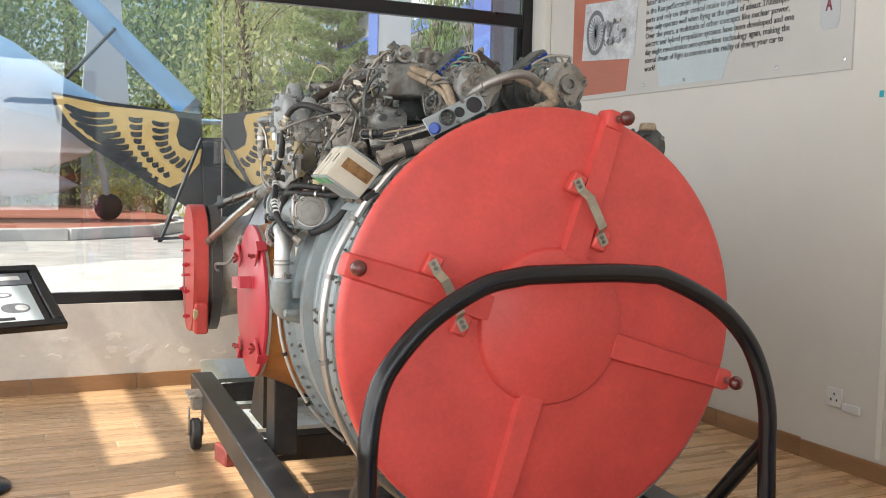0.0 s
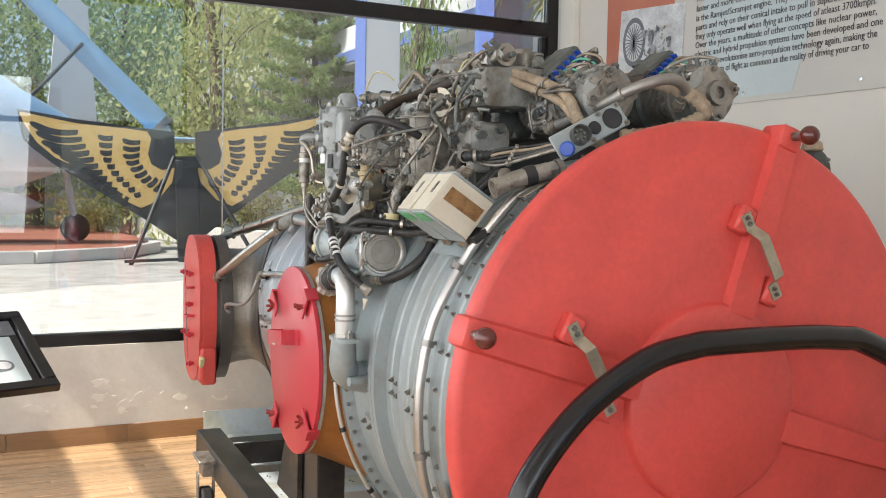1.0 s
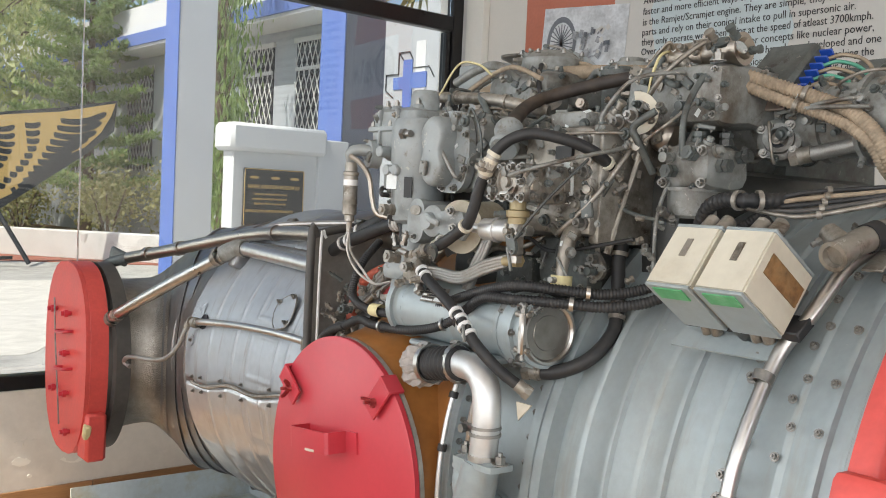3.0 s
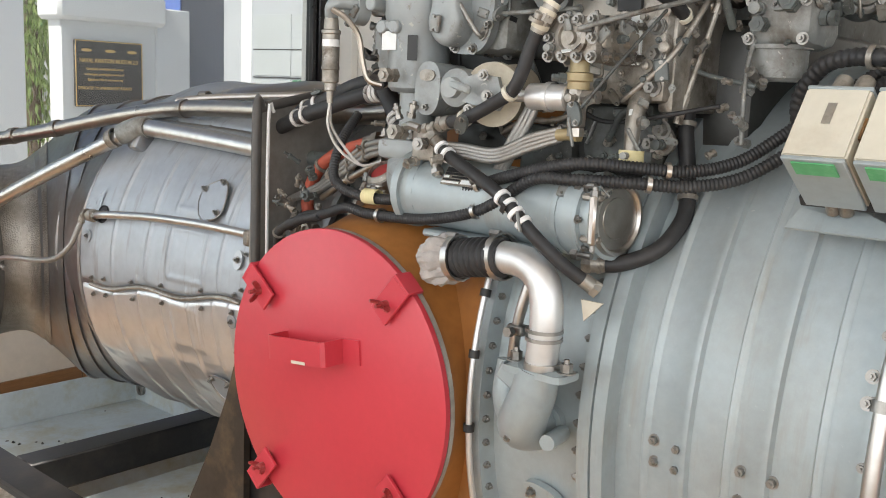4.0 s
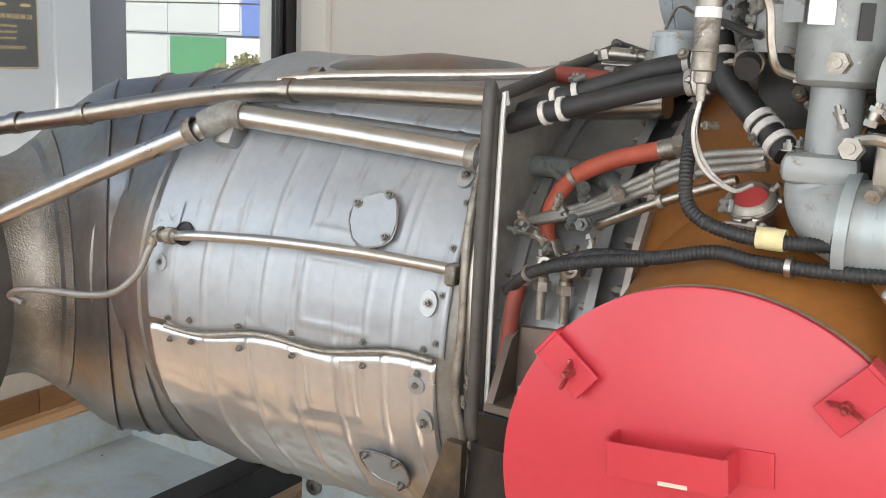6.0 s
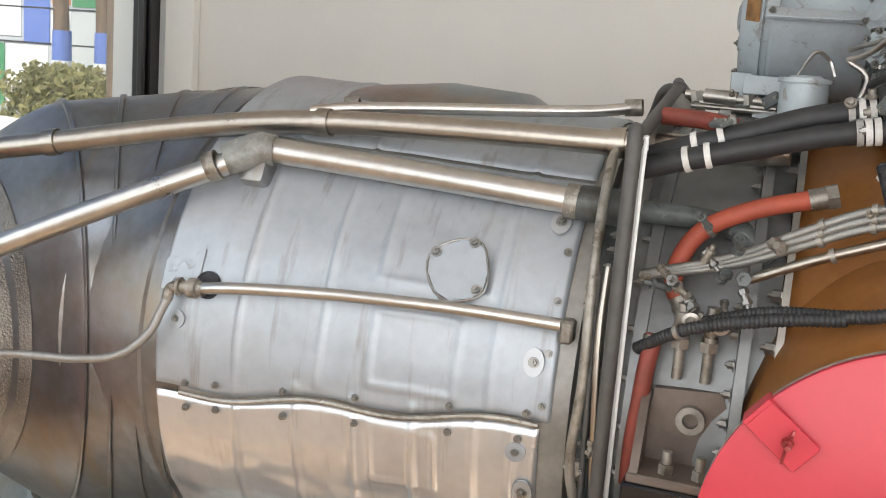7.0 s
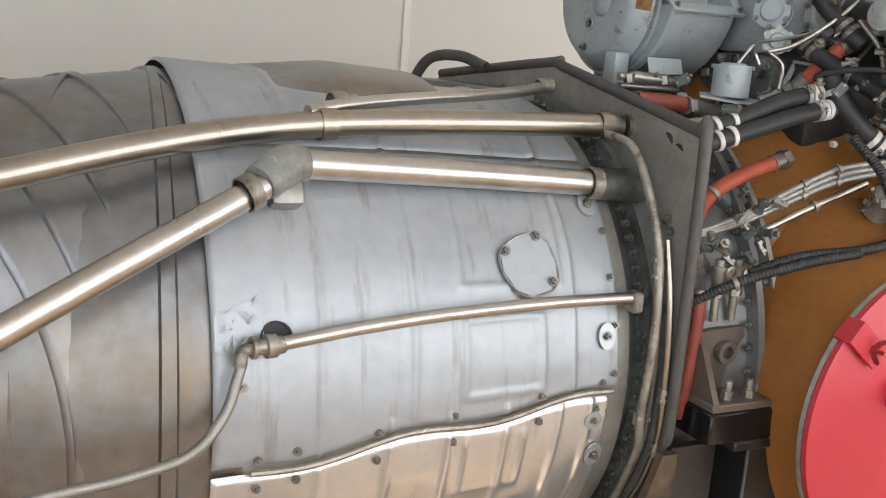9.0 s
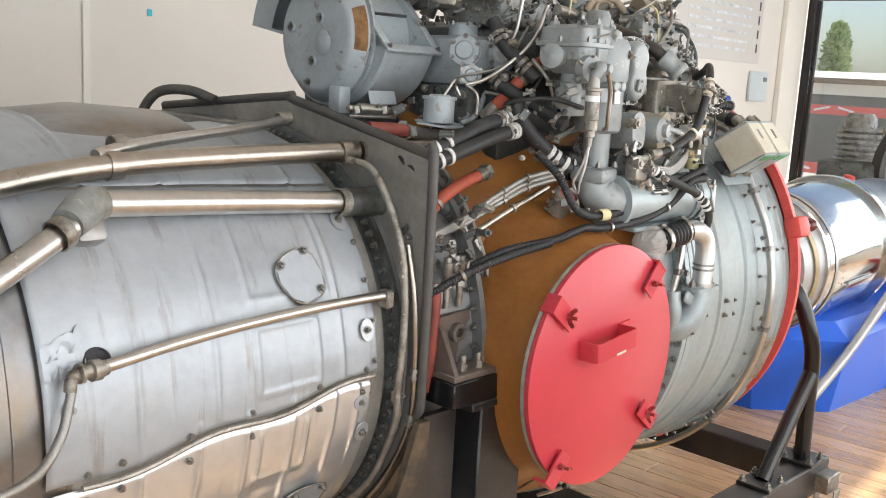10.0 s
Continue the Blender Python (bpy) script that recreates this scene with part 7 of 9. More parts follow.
for k in range(700):
    (a, na), (b, nb) = g.sample(pool, 2)
    ln = (a - b).length
    if not 0.05 < ln < 0.17 or na.dot(nb) < -0.1:
        continue
    r, mat = g.choice(((0.0028, ALU), (0.0036, GREY), (0.0045, ALU), (0.0050, RUBBER), (0.0040, BRAID), (0.0026, GREYD), (0.0055, GREYD), (0.0034, TUBEB)))
    up = (na + nb).normalized() * (0.014 + 0.16 * ln)
    hose("small_pipe", [a, a + na * 0.018, (a + b) / 2 + up, b + nb * 0.018, b], r, mat, seg=7)
    done += 1
    if done > 32:
        break

# ---- covers ----
FRONT = Matrix.Scale(-1, 4, (0, 1, 0)) @ TO_Y
cover = empty("intake_cover", ENGINE @ Matrix.Translation((-0.018, 0.042, 0.916)), "large round coral red intake cover on the engine's front", "engine cover")
part("panel", lathe(B(), [(0.028, 0.0), (0.028, 0.588), (0.026, 0.597), (0.021, 0.603), (0.012, 0.606), (0.0, 0.607), (-0.006, 0.607), (-0.006, 0.58)], FRONT, 128, close=False), RED, cover, "moulded red cover panel")
part("hub", lathe(B(), [(0.026, 0.222), (0.038, 0.218), (0.044, 0.215), (0.048, 0.209), (0.049, 0.0)], FRONT, 72, close=False), RED, cover, "raised round hub")
ANG = radians(73.05)      # first spoke, from the right side upwards
KNOB = material("polished_dark_red_wood", (0.10, 0.018, 0.014), 0.22, 0.0, 0.2, 20, coat=0.5)
for k in range(4):
    a = ANG + math.pi / 2 * k
    c, s = math.cos(a), math.sin(a)
    m = Matrix(((c, 0, -s, 0), (0, 1, 0, 0), (s, 0, c, 0), (0, 0, 0, 1)))       # x axis along the spoke
    bm = B()
    v = []
    for x, w, h in ((0.200, 0.040, 0.0), (0.215, 0.042, 0.0), (0.585, 0.034, 0.0), (0.615, 0.029, 0.0)):
        v.append([bm.verts.new(m @ Vector((x, -0.026, -w))), bm.verts.new(m @ Vector((x, -0.050, -w + 0.007))), bm.verts.new(m @ Vector((x, -0.050, w - 0.007))), bm.verts.new(m @ Vector((x, -0.026, w)))])
    for p, q in zip(v, v[1:]):
        for i in range(3):
            bm.faces.new((p[i], p[i + 1], q[i + 1], q[i]))
    bm.faces.new(v[0]), bm.faces.new(v[-1])
    sp = part("spoke", bm, RED, cover, "raised radial spoke")
    part("lug", box(B(), (0.055, 0.075, 0.064), m @ pose(0.600, -0.022, 0), 0.014, 2), RED, sp)
    kb = part("knob_stem", rod(B(), m @ Vector((0.605, -0.055, 0)), m @ Vector((0.605, -0.085, 0)), 0.010), BOLT, sp)
    bm = B()
    bmesh.ops.create_uvsphere(bm, u_segments=20, v_segments=12, radius=0.021, matrix=Matrix.Translation(m @ Vector((0.605, -0.105, 0))))
    part("knob", bm, KNOB, kb, "glossy dark knob")
HANDLE = material("worn_zinc_strip", (0.45, 0.42, 0.33), 0.4, 0.8, 0.2, 20)
for (x0, z0), (x1, z1) in (((0.052, 0.410), (0.148, 0.228)), ((-0.368, 0.190), (-0.270, 0.004))):
    a, b = Vector((x0, -0.056, z0)), Vector((x1, -0.056, z1))
    d = (b - a).normalized()
    w = d.cross(Vector((0, 1, 0))).normalized()
    bm = B()
    pts = [a, a + d * 0.035, a + d * 0.055 + Vector((0, -0.030, 0)), b - d * 0.055 + Vector((0, -0.030, 0)), b - d * 0.035, b]
    vs = [[bm.verts.new(p + w * sx * 0.013 + Vector((0, -ty, 0))) for sx, ty in ((-1, 0), (1, 0), (1, 0.004), (-1, 0.004))] for p in pts]
    for p, q in zip(vs, vs[1:]):
        for i in range(4):
            bm.faces.new((p[i], p[(i + 1) % 4], q[(i + 1) % 4], q[i]))
    bm.faces.new(vs[0]), bm.faces.new(vs[-1])
    h = part("handle", bm, HANDLE, cover, "bent zinc strip handle", 20)
    for p in (a + d * 0.01, a + d * 0.024, b - d * 0.01, b - d * 0.024):
        share("bolt", BOLT_S, along(p + Vector((0, -0.004, 0)), (0, -1, 0)), h)
    for p in (a + d * 0.015, b - d * 0.015):
        part("handle_pad", box(B(), (0.045, 0.032, 0.06), Matrix.Translation(p + Vector((0, 0.015, 0))) @ pose(0, 0, 0, 0, 25, 0), 0.006), RED, h)

side_cover = empty("nozzle_cover", ENGINE @ Matrix.Translation((-0.647, 1.086, 0.872)), "round glossy red blank over the front side nozzle", "engine cover")
part("disc", lathe(B(), [(-0.006, 0.0), (-0.006, 0.270), (0.004, 0.270), (0.006, 0.266), (0.006, 0.0)], TO_X, 96, close=False), REDB, side_cover, "flat glossy red disc")
WNUT = material("dark_red_wing_nut", (0.32, 0.04, 0.04), 0.4, 0.3, 0.3, 30, 0.4, (0.3, 0.28, 0.25), 30)


def latch(parent, m, r):
    """A red lug folded over the disc's edge, with a wing nut. m: x along the radius, z outwards."""
    lg = part("latch", box(box(B(), (0.075, 0.042, 0.006), m @ pose(-0.012, 0, 0.016), 0.001), (0.006, 0.042, 0.035), m @ pose(0.028, 0, 0.002), 0.001), REDB, parent, "red painted edge latch")
    bm = B()
    rod(bm, m @ Vector((-0.02, 0, 0.016)), m @ Vector((-0.02, 0, 0.042)), 0.0036, seg=8)
    rod(bm, m @ Vector((-0.02, 0, 0.019)), m @ Vector((-0.02, 0, 0.030)), 0.0075, 0.006, 10)
    for sg in (1, -1):
        plate(bm, [(0.004, 0.0), (0.012, 0.002), (0.020, 0.010), (0.021, 0.017), (0.016, 0.019), (0.010, 0.013), (0.004, 0.009)], 0.003, m @ Matrix.Translation((-0.02, 0, 0.020)) @ pose(0, 0, 0, 0, 0, 65 if sg > 0 else 245) @ Matrix(((1, 0, 0, 0), (0, 0, 1, -0.0015), (0, 1, 0, 0), (0, 0, 0, 1))))
    part("wing_nut", bm, WNUT, lg, "worn wing nut")


for y, z in ((1.262 - 1.086, 1.012 - 0.872), (0.937 - 1.086, 1.044 - 0.872), (1.246 - 1.086, 0.683 - 0.872), (0.915 - 1.086, 0.727 - 0.872)):
    r = math.hypot(y, z)
    a = math.atan2(z, y)
    c, s = math.cos(a), math.sin(a)
    m = Matrix(((0, 0, -1, 0), (c, -s, 0, y * 1.08), (s, c, 0, z * 1.08), (0, 0, 0, 1)))
    latch(side_cover, m, r)
hm = TO_X @ pose(0.035, 0.062, 0.006, 0, 0, -6)
part("handle", plate(B(), [(-0.115, 0.0), (-0.115, 0.004), (-0.075, 0.004), (-0.075, 0.043), (-0.070, 0.049), (0.060, 0.049), (0.070, 0.046), (0.075, 0.036), (0.075, 0.0), (0.071, 0.0), (0.071, 0.035), (0.067, 0.042), (0.059, 0.045), (-0.068, 0.045), (-0.071, 0.042), (-0.071, 0.0)], 0.042, hm @ Matrix(((1, 0, 0, 0), (0, 0, -1, 0.021), (0, 1, 0, 0), (0, 0, 0, 1)))), REDB, side_cover, "folded red strip handle")
part("worn_spot", box2(B(), (-0.03, -0.021, 0.0495), (0.005, -0.016, 0.0505), 0.0, hm), IVORY, side_cover)

rear_cover = empty("rear_nozzle_cover", ENGINE @ Matrix.Translation((-0.645, 2.94, 0.82)), "tall red blank clamped over the rear nozzle", "engine cover")
part("face", plate(B(), oval(0.24, 0.338, 28, 2.5), 0.012, TO_X @ pose(0, 0, -0.012)), RED, rear_cover)
rim = [[TO_X @ Vector((x * s, y * s, z)) for x, y in oval(0.24, 0.338, 40, 2.5)] for s, z in ((0.985, -0.012), (1.0, -0.016), (1.0, -0.075), (0.97, -0.075))]
part("rim", loft(B(), rim), RED, rear_cover, "red rim band")
part("rim_lower", box2(B(), (0.005, -0.245, -0.325), (0.075, -0.15, -0.16), 0.01), RED, rear_cover)
part("catch", box(B(), (0.022, 0.03, 0.05), pose(0.01, -0.235, -0.22, 20, 0, 0), 0.004), YTAPE, rear_cover, "brass-coloured spring catch")
for y, z in ((0.10, 0.16), (-0.06, 0.16), (-0.05, 0.02), (-0.06, -0.12), (0.07, -0.12), (-0.08, -0.25)):
    cl = part("cover_bolt", hexagon(rod(B(), (0, y, z), (-0.035, y, z), 0.008), (-0.012, y, z), (-1, 0, 0), 0.014, 0.012), REDB, rear_cover)
for z in (0.10, -0.03):
    part("cover_grip", tube(B(), [(0.0, -0.09, z), (-0.025, -0.09, z), (-0.03, -0.06, z - 0.005), (-0.03, 0.0, z - 0.01), (-0.025, 0.02, z - 0.01), (0, 0.02, z - 0.01)], 0.006, 8), REDB, rear_cover)
part("clamp_wire", tube(B(), [(-0.014, 0.09, 0.2), (-0.016, 0.06, 0.05), (-0.016, 0.02, -0.12), (-0.014, 0.0, -0.24)], 0.003, 6), BOLT, rear_cover)

# ---- stand ----
stand = empty("engine_stand", ENGINE, "black welded steel engine stand with castors and a tube hoop", "engine stand")
OLIVE = material("worn_brown_black_paint", (0.045, 0.037, 0.030), 0.4, 0.2, 0.3, 6, 0.8, (0.20, 0.14, 0.075), 4.0, 0.02, grime_from=0.5)
INKG = material("dark_green_stencil_ink", (0.03, 0.09, 0.05), 0.6, 0, 0.2, 30)
STEELB = material("worn_black_box_section", (0.020, 0.020, 0.021), 0.32, 0.1, 0.3, 6, 0.3, (0.10, 0.075, 0.05), 6.0, 0.015)
hp = [(-0.607, -0.20, 0.30), (-0.607, -0.19, 0.50), (-0.605, -0.187, 0.66), (-0.583, -0.165, 0.77), (-0.543, -0.155, 0.857), (-0.441, -0.15, 0.966), (-0.306, -0.15, 1.048), (-0.20, -0.15, 1.073), (-0.133, -0.15, 1.078), (0.068, -0.15, 1.08), (0.18, -0.15, 1.074), (0.245, -0.15, 1.063), (0.397, -0.15, 0.994), (0.498, -0.15, 0.911), (0.553, -0.16, 0.82), (0.578, -0.18, 0.695), (0.58, -0.187, 0.55), (0.58, -0.20, 0.30)]
part("hoop", tube(B(), hp, 0.0255, 18), BLACK, stand, "bent black steel tube hoop")
for x in (-0.607, 0.58):
    br = part("brace", rod(B(), (x, -0.185, 0.60), (x, 0.085, 0.305), 0.024), BLACK, stand, "diagonal tube brace")
    for y in (-0.205, 0.095):
        fp = part("foot_plate", box(B(), (0.11, 0.11, 0.012), pose(x, y, 0.302), 0.002), STEELB, stand)
        bolts(fp, [((x + a, y + b, 0.308), (0, 0, 1)) for a in (-0.042, 0.042) for b in (-0.042, 0.042)], BOLT_L)
for x in (-0.60, 0.55):
    part("side_rail", box2(B(), (x - 0.055, -0.32, 0.185), (x + 0.055, 2.72, 0.295), 0.006), STEELB, stand, "black box-section side rail")
for y in (-0.26, 0.62, 1.42, 2.50):
    part("cross_beam", box2(B(), (-0.545, y - 0.05, 0.19), (0.495, y + 0.05, 0.29), 0.005), STEELB, stand, "black box-section cross beam")
for x in (-0.49, 0.48):
    sx = 1 if x > 0 else -1
    po = part("mount_post", box2(B(), (x - 0.045, 1.215, 0.26), (x + 0.045, 1.36, 0.80), 0.004), STEELB, stand, "black box-section mount post")
    part("post_cap", box2(B(), (x - 0.055, 1.205, 0.80), (x + 0.055, 1.40, 0.818), 0.003), STEELB, po)
    part("post_shoe", box2(B(), (x - 0.055, 1.24, 0.818), (x + 0.055, 1.46, 0.872), 0.003), BLACK, po)
    br = part("mount_bracket", plate(B(), [(1.25, 0.872), (1.45, 0.872), (1.437, 0.99), (1.345, 0.997), (1.322, 0.94), (1.26, 0.892)], 0.014, Matrix.Translation((x + 0.030 * sx * -1 - 0.007, 0, 0)) @ Matrix(((0, 0, 1, 0), (1, 0, 0, 0), (0, 1, 0, 0), (0, 0, 0, 1)))), PINK, po, "drilled brownish mount bracket")
    part("bracket_foot", box2(B(), (x - 0.05, 1.25, 0.872), (x + 0.05, 1.455, 0.886), 0.002), PINK, br)
    part("bracket_web", plate(B(), [(x - 0.047, 0.886), (x + 0.02, 0.886), (x + 0.02, 0.985), (x - 0.0, 0.975)] if sx < 0 else [(x - 0.02, 0.886), (x + 0.047, 0.886), (x + 0.0, 0.975), (x - 0.02, 0.985)], 0.012, Matrix(((1, 0, 0, 0), (0, 0, -1, 1.452), (0, 1, 0, 0), (0, 0, 0, 1)))), PINK, br)
    part("bracket_bush", lathe(B(), [(0, 0.020), (0.012, 0.020), (0.012, 0.011), (0, 0.011)], along((x - 0.030 * sx + 0.009 * sx, 1.383, 0.954), (sx, 0, 0)), 18, close=False), BOLT, br)
    for a, b in ((0.024, 1.405), (0.026, 1.36), (0.004, 1.325), (0.026, 1.30)):
        part("bracket_stud", rod(hexagon(B(), (x + sx * a, b, 0.886), (0, 0, 1), 0.011, 0.014), (x + sx * a, b, 0.886), (x + sx * a, b, 0.918), 0.007, seg=10), ALU, br)
    part("post_strut", plate(B(), [(1.40, 0.80), (1.495, 0.80), (1.525, 0.45), (1.545, 0.262), (1.40, 0.262)], 0.018, Matrix.Translation((x - 0.009, 0, 0)) @ Matrix(((0, 0, 1, 0), (1, 0, 0, 0), (0, 1, 0, 0), (0, 0, 0, 1)))), STEELB, stand, "worn black plate leg")
    part("leg_gusset", plate(B(), [(1.50, 0.80), (1.53, 0.80), (1.565, 0.70), (1.625, 0.57), (1.72, 0.40), (1.78, 0.296), (1.50, 0.296)], 0.016, Matrix.Translation((x - 0.030, 0, 0)) @ Matrix(((0, 0, 1, 0), (1, 0, 0, 0), (0, 1, 0, 0), (0, 0, 0, 1)))), OLIVE, stand, "worn brown-edged gusset")
TRAY = material("pale_blue_drip_tray", (0.60, 0.67, 0.70), 0.35, 0.05, 0.10, 3, 0.7, (0.40, 0.34, 0.16), 4.5, 0.006, grime_from=0.47)
for y0, y1 in ((2.06, 2.445), (2.555, 3.16)):
    tray = part("drip_tray", box2(B(), (-0.545, y0, 0.142), (0.20, y1, 0.150), 0.001), TRAY, stand, "pale blue-grey oil-stained drip tray")
    part("tray_upstand", box2(B(), (0.200, y0, 0.085), (0.206, y1, 0.245), 0.001), TRAY, tray)
    part("tray_lip", box2(B(), (0.206, y0, 0.239), (0.235, y1, 0.245), 0.001), TRAY, tray)
    part("tray_face", box2(B(), (-0.545, y0 - 0.006, 0.055), (0.20, y0, 0.150), 0.001), TRAY, tray)
    if y0 > 2.5:
        part("tray_end", box2(B(), (-0.545, y1, 0.085), (0.206, y1 + 0.006, 0.275), 0.001), TRAY, tray)
    else:
        for k, (x, w) in enumerate(((-0.33, 0.022), (-0.295, 0.02), (-0.262, 0.022), (-0.225, 0.022), (-0.19, 0.016), (-0.32, 0.03), (-0.275, 0.022), (-0.235, 0.026))):
            part("stencil_bar", box2(B(), (x, y0 - 0.0075, 0.108 if k < 5 else 0.072), (x + w, y0 - 0.006, 0.132 if k < 5 else 0.094)), INKG, tray, "dark green stencilled mark" if k == 0 else "")
    for k in range(22):
        sp_ = Vector((-0.42 + 0.5 * ((k * 0.377) % 1), y0 + 0.05 + (y1 - y0 - 0.1) * ((k * 0.618) % 1), 0.150))
        part("grit", rod(B(), sp_, sp_ + Vector((0, 0, 0.002 + 0.002 * (k % 3))), 0.003 + 0.0012 * (k % 4), 0.002, 6), SEALRUB, tray)
    for x, y in ((0.192, y0 + 0.06), (0.192, y1 - 0.05)):
        part("tray_pad", lathe(B(), [(0, 0.024), (0.012, 0.024), (0.014, 0.020), (0.014, 0.009), (0.006, 0.008)], along((0.20, y, 0.20), (-1, 0, 0)), 18, close=False), BOLT, tray)
for x in (-0.60, 0.55):
    for y in (-0.26, 2.33):
        ca = part("castor_fork", box2(box2(box2(B(), (x - 0.10, y - 0.045, 0.20), (x - 0.05, y + 0.045, 0.26), 0.003), (x - 0.115, y - 0.02, 0.07), (x - 0.108, y + 0.02, 0.21), 0.002), (x - 0.052, y - 0.02, 0.07), (x - 0.045, y + 0.02, 0.21), 0.002), BOLT, stand, "steel castor fork")
        part("castor_wheel", lathe(B(), [(-0.022, 0.03), (-0.022, 0.068), (-0.015, 0.075), (0.015, 0.075), (0.022, 0.068), (0.022, 0.03)], along((x - 0.08, y, 0.075), (1, 0, 0)), 28), RUBBER, ca, "black rubber castor wheel")
    part("castor_bracket", box2(B(), (x - 0.12, 2.25, 0.26), (x - 0.05, 2.42, 0.274), 0.002), ALU, stand)
tagged(part("wheel_chock", box(B(), (0.09, 0.14, 0.085), ENGINE @ pose(-0.565, 2.06, 0.0425, 0, 0, 12), 0.008), material("dull_brick_red_paint", (0.27, 0.06, 0.05), 0.6, 0, 0.2, 12, 0.4, (0.14, 0.05, 0.04), 8.0, 0.03)), "chipped dull red painted block on the floor", "block")

# ---- things in the room ----
PANELP = material("laminated_panel_print", (0.581, 0.568, 0.537), 0.35, 0, 0.03, 1.5)
TERRA = material("terracotta_print", (0.50, 0.165, 0.10), 0.35, 0, 0.12, 1.2, 0.25, (0.62, 0.36, 0.26), 0.9, 0.002)
PALEB = material("pale_blue_print", (0.54, 0.62, 0.64), 0.35, 0, 0.06, 1.5)
INK = material("black_ink", (0.03, 0.03, 0.032), 0.5, 0, 0.05, 5)
PHOTO = material("grey_photo_print", (0.62, 0.64, 0.66), 0.35, 0, 0.25, 9)
PHOTOD = material("dark_photo_print", (0.16, 0.17, 0.19), 0.35, 0, 0.25, 9)
LINEART = material("pale_gold_line_print", (0.70, 0.40, 0.26), 0.4, 0, 0.05, 9)
TOWALL = Matrix(((0, 0, -1, 0), (-1, 0, 0, 0), (0, 1, 0, 0), (0, 0, 0, 1)))     # a wall sheet: x to the right, y up, z out of the wall


def lettering(text, size, m, mat, parent, name="lettering", squeeze=1.0, bold=0.0):
    cu = bpy.data.curves.new(name, "FONT")
    cu.body, cu.size, cu.extrude, cu.resolution_u = text, size, 0.0006, 2
    cu.offset = bold
    tmp = bpy.data.objects.new(name, cu)
    scene.collection.objects.link(tmp)
    me = bpy.data.meshes.new_from_object(tmp.evaluated_get(bpy.context.evaluated_depsgraph_get()))
    bpy.data.objects.remove(tmp)
    me.materials.clear()
    me.materials.append(mat)
    ob = new(name, me)
    ob.parent, ob.matrix_basis = parent, m @ Matrix.Diagonal((squeeze, 1, 1, 1))
    return ob


info = empty("information_panel", Matrix.Translation((WX - 0.012, 5.69, 1.90)) @ TOWALL, "large printed information panel on jet engines, fixed with screws", "information panel")
PW, PH = 2.37, 1.40
part("board", box2(B(), (0, -0.03, -0.012), (PW, PH, -0.002), 0.001), PANELP, info)
part("terracotta_field", plate(B(), [(0.0, 0.0), (0.62, 0.0), (0.66, 0.3), (0.60, 0.75), (0.66, 1.1), (0.64, PH), (0.0, PH)], 0.001, Matrix.Translation((0, 0, -0.0015))), TERRA, info, "terracotta printed field")
part("pale_field", plate(B(), [(0.95, 0.0), (1.5, 0.0), (1.62, 0.35), (1.45, 0.8), (1.0, 0.95), (0.85, 0.5)], 0.0008, Matrix.Translation((0, 0, -0.0016))), PALEB, info, "pale blue printed cloud")
photo = part("photo", box2(B(), (0.10, 0.24, 0.0), (0.68, 0.61, 0.0012), 0.0, pose(0, 0, 0, 0, 0, -4)), PHOTO, info, "tilted grey photo of a jet engine")
part("photo_fan", lathe(B(), [(0.0, 0.145), (0.0016, 0.145), (0.0016, 0.115), (0.0, 0.115)], pose(0.27, 0.40, 0.001, 0, 0, 0) @ Matrix.Diagonal((0.72, 1, 1, 1)), 32, close=False), PHOTOD, photo)
for k in range(24):
    a = 2 * math.pi * k / 24
    part("photo_blade", box(B(), (0.006, 0.10, 0.001), pose(0.27 + 0.055 * 0.72 * math.cos(a), 0.40 + 0.055 * math.sin(a), 0.002, 0, 0, math.degrees(a) - 90)), PHOTOD, photo)
PHOTOM = material("mid_grey_photo_print", (0.34, 0.35, 0.37), 0.35, 0, 0.3, 30)
for k in range(34):
    part("photo_shape", box(B(), (0.012 + 0.035 * rng.random(), 0.008 + 0.03 * rng.random(), 0.0004), pose(0.37 + 0.24 * rng.random() ** 1.2, 0.31 + 0.15 * rng.random(), 0.0016 + 0.0005 * k, 0, 0, 90 * rng.random())), (PHOTOM, PHOTOD, PANELP, PHOTOM)[k % 4], photo)
for a, b in (((0.17, 1.02), (0.35, 0.72)), ((0.35, 0.72), (0.55, 0.93)), ((0.55, 0.93), (0.40, 1.17)), ((0.40, 1.17), (0.17, 1.02)), ((0.22, 1.10), (0.42, 0.80)), ((0.26, 1.13), (0.48, 0.86)), ((0.30, 0.80), (0.24, 0.90)), ((0.52, 0.78), (0.50, 0.87)), ((0.28, 0.95), (0.40, 1.05)), ((0.33, 0.88), (0.45, 0.99))):
    mid, ln = ((a[0] + b[0]) / 2, (a[1] + b[1]) / 2), math.hypot(b[0] - a[0], b[1] - a[1])
    part("line_drawing", box(B(), (ln, 0.007, 0.001), pose(*mid, 0.0005, 0, 0, math.degrees(math.atan2(b[1] - a[1], b[0] - a[0])))), LINEART, info, "pale line drawing of an engine")
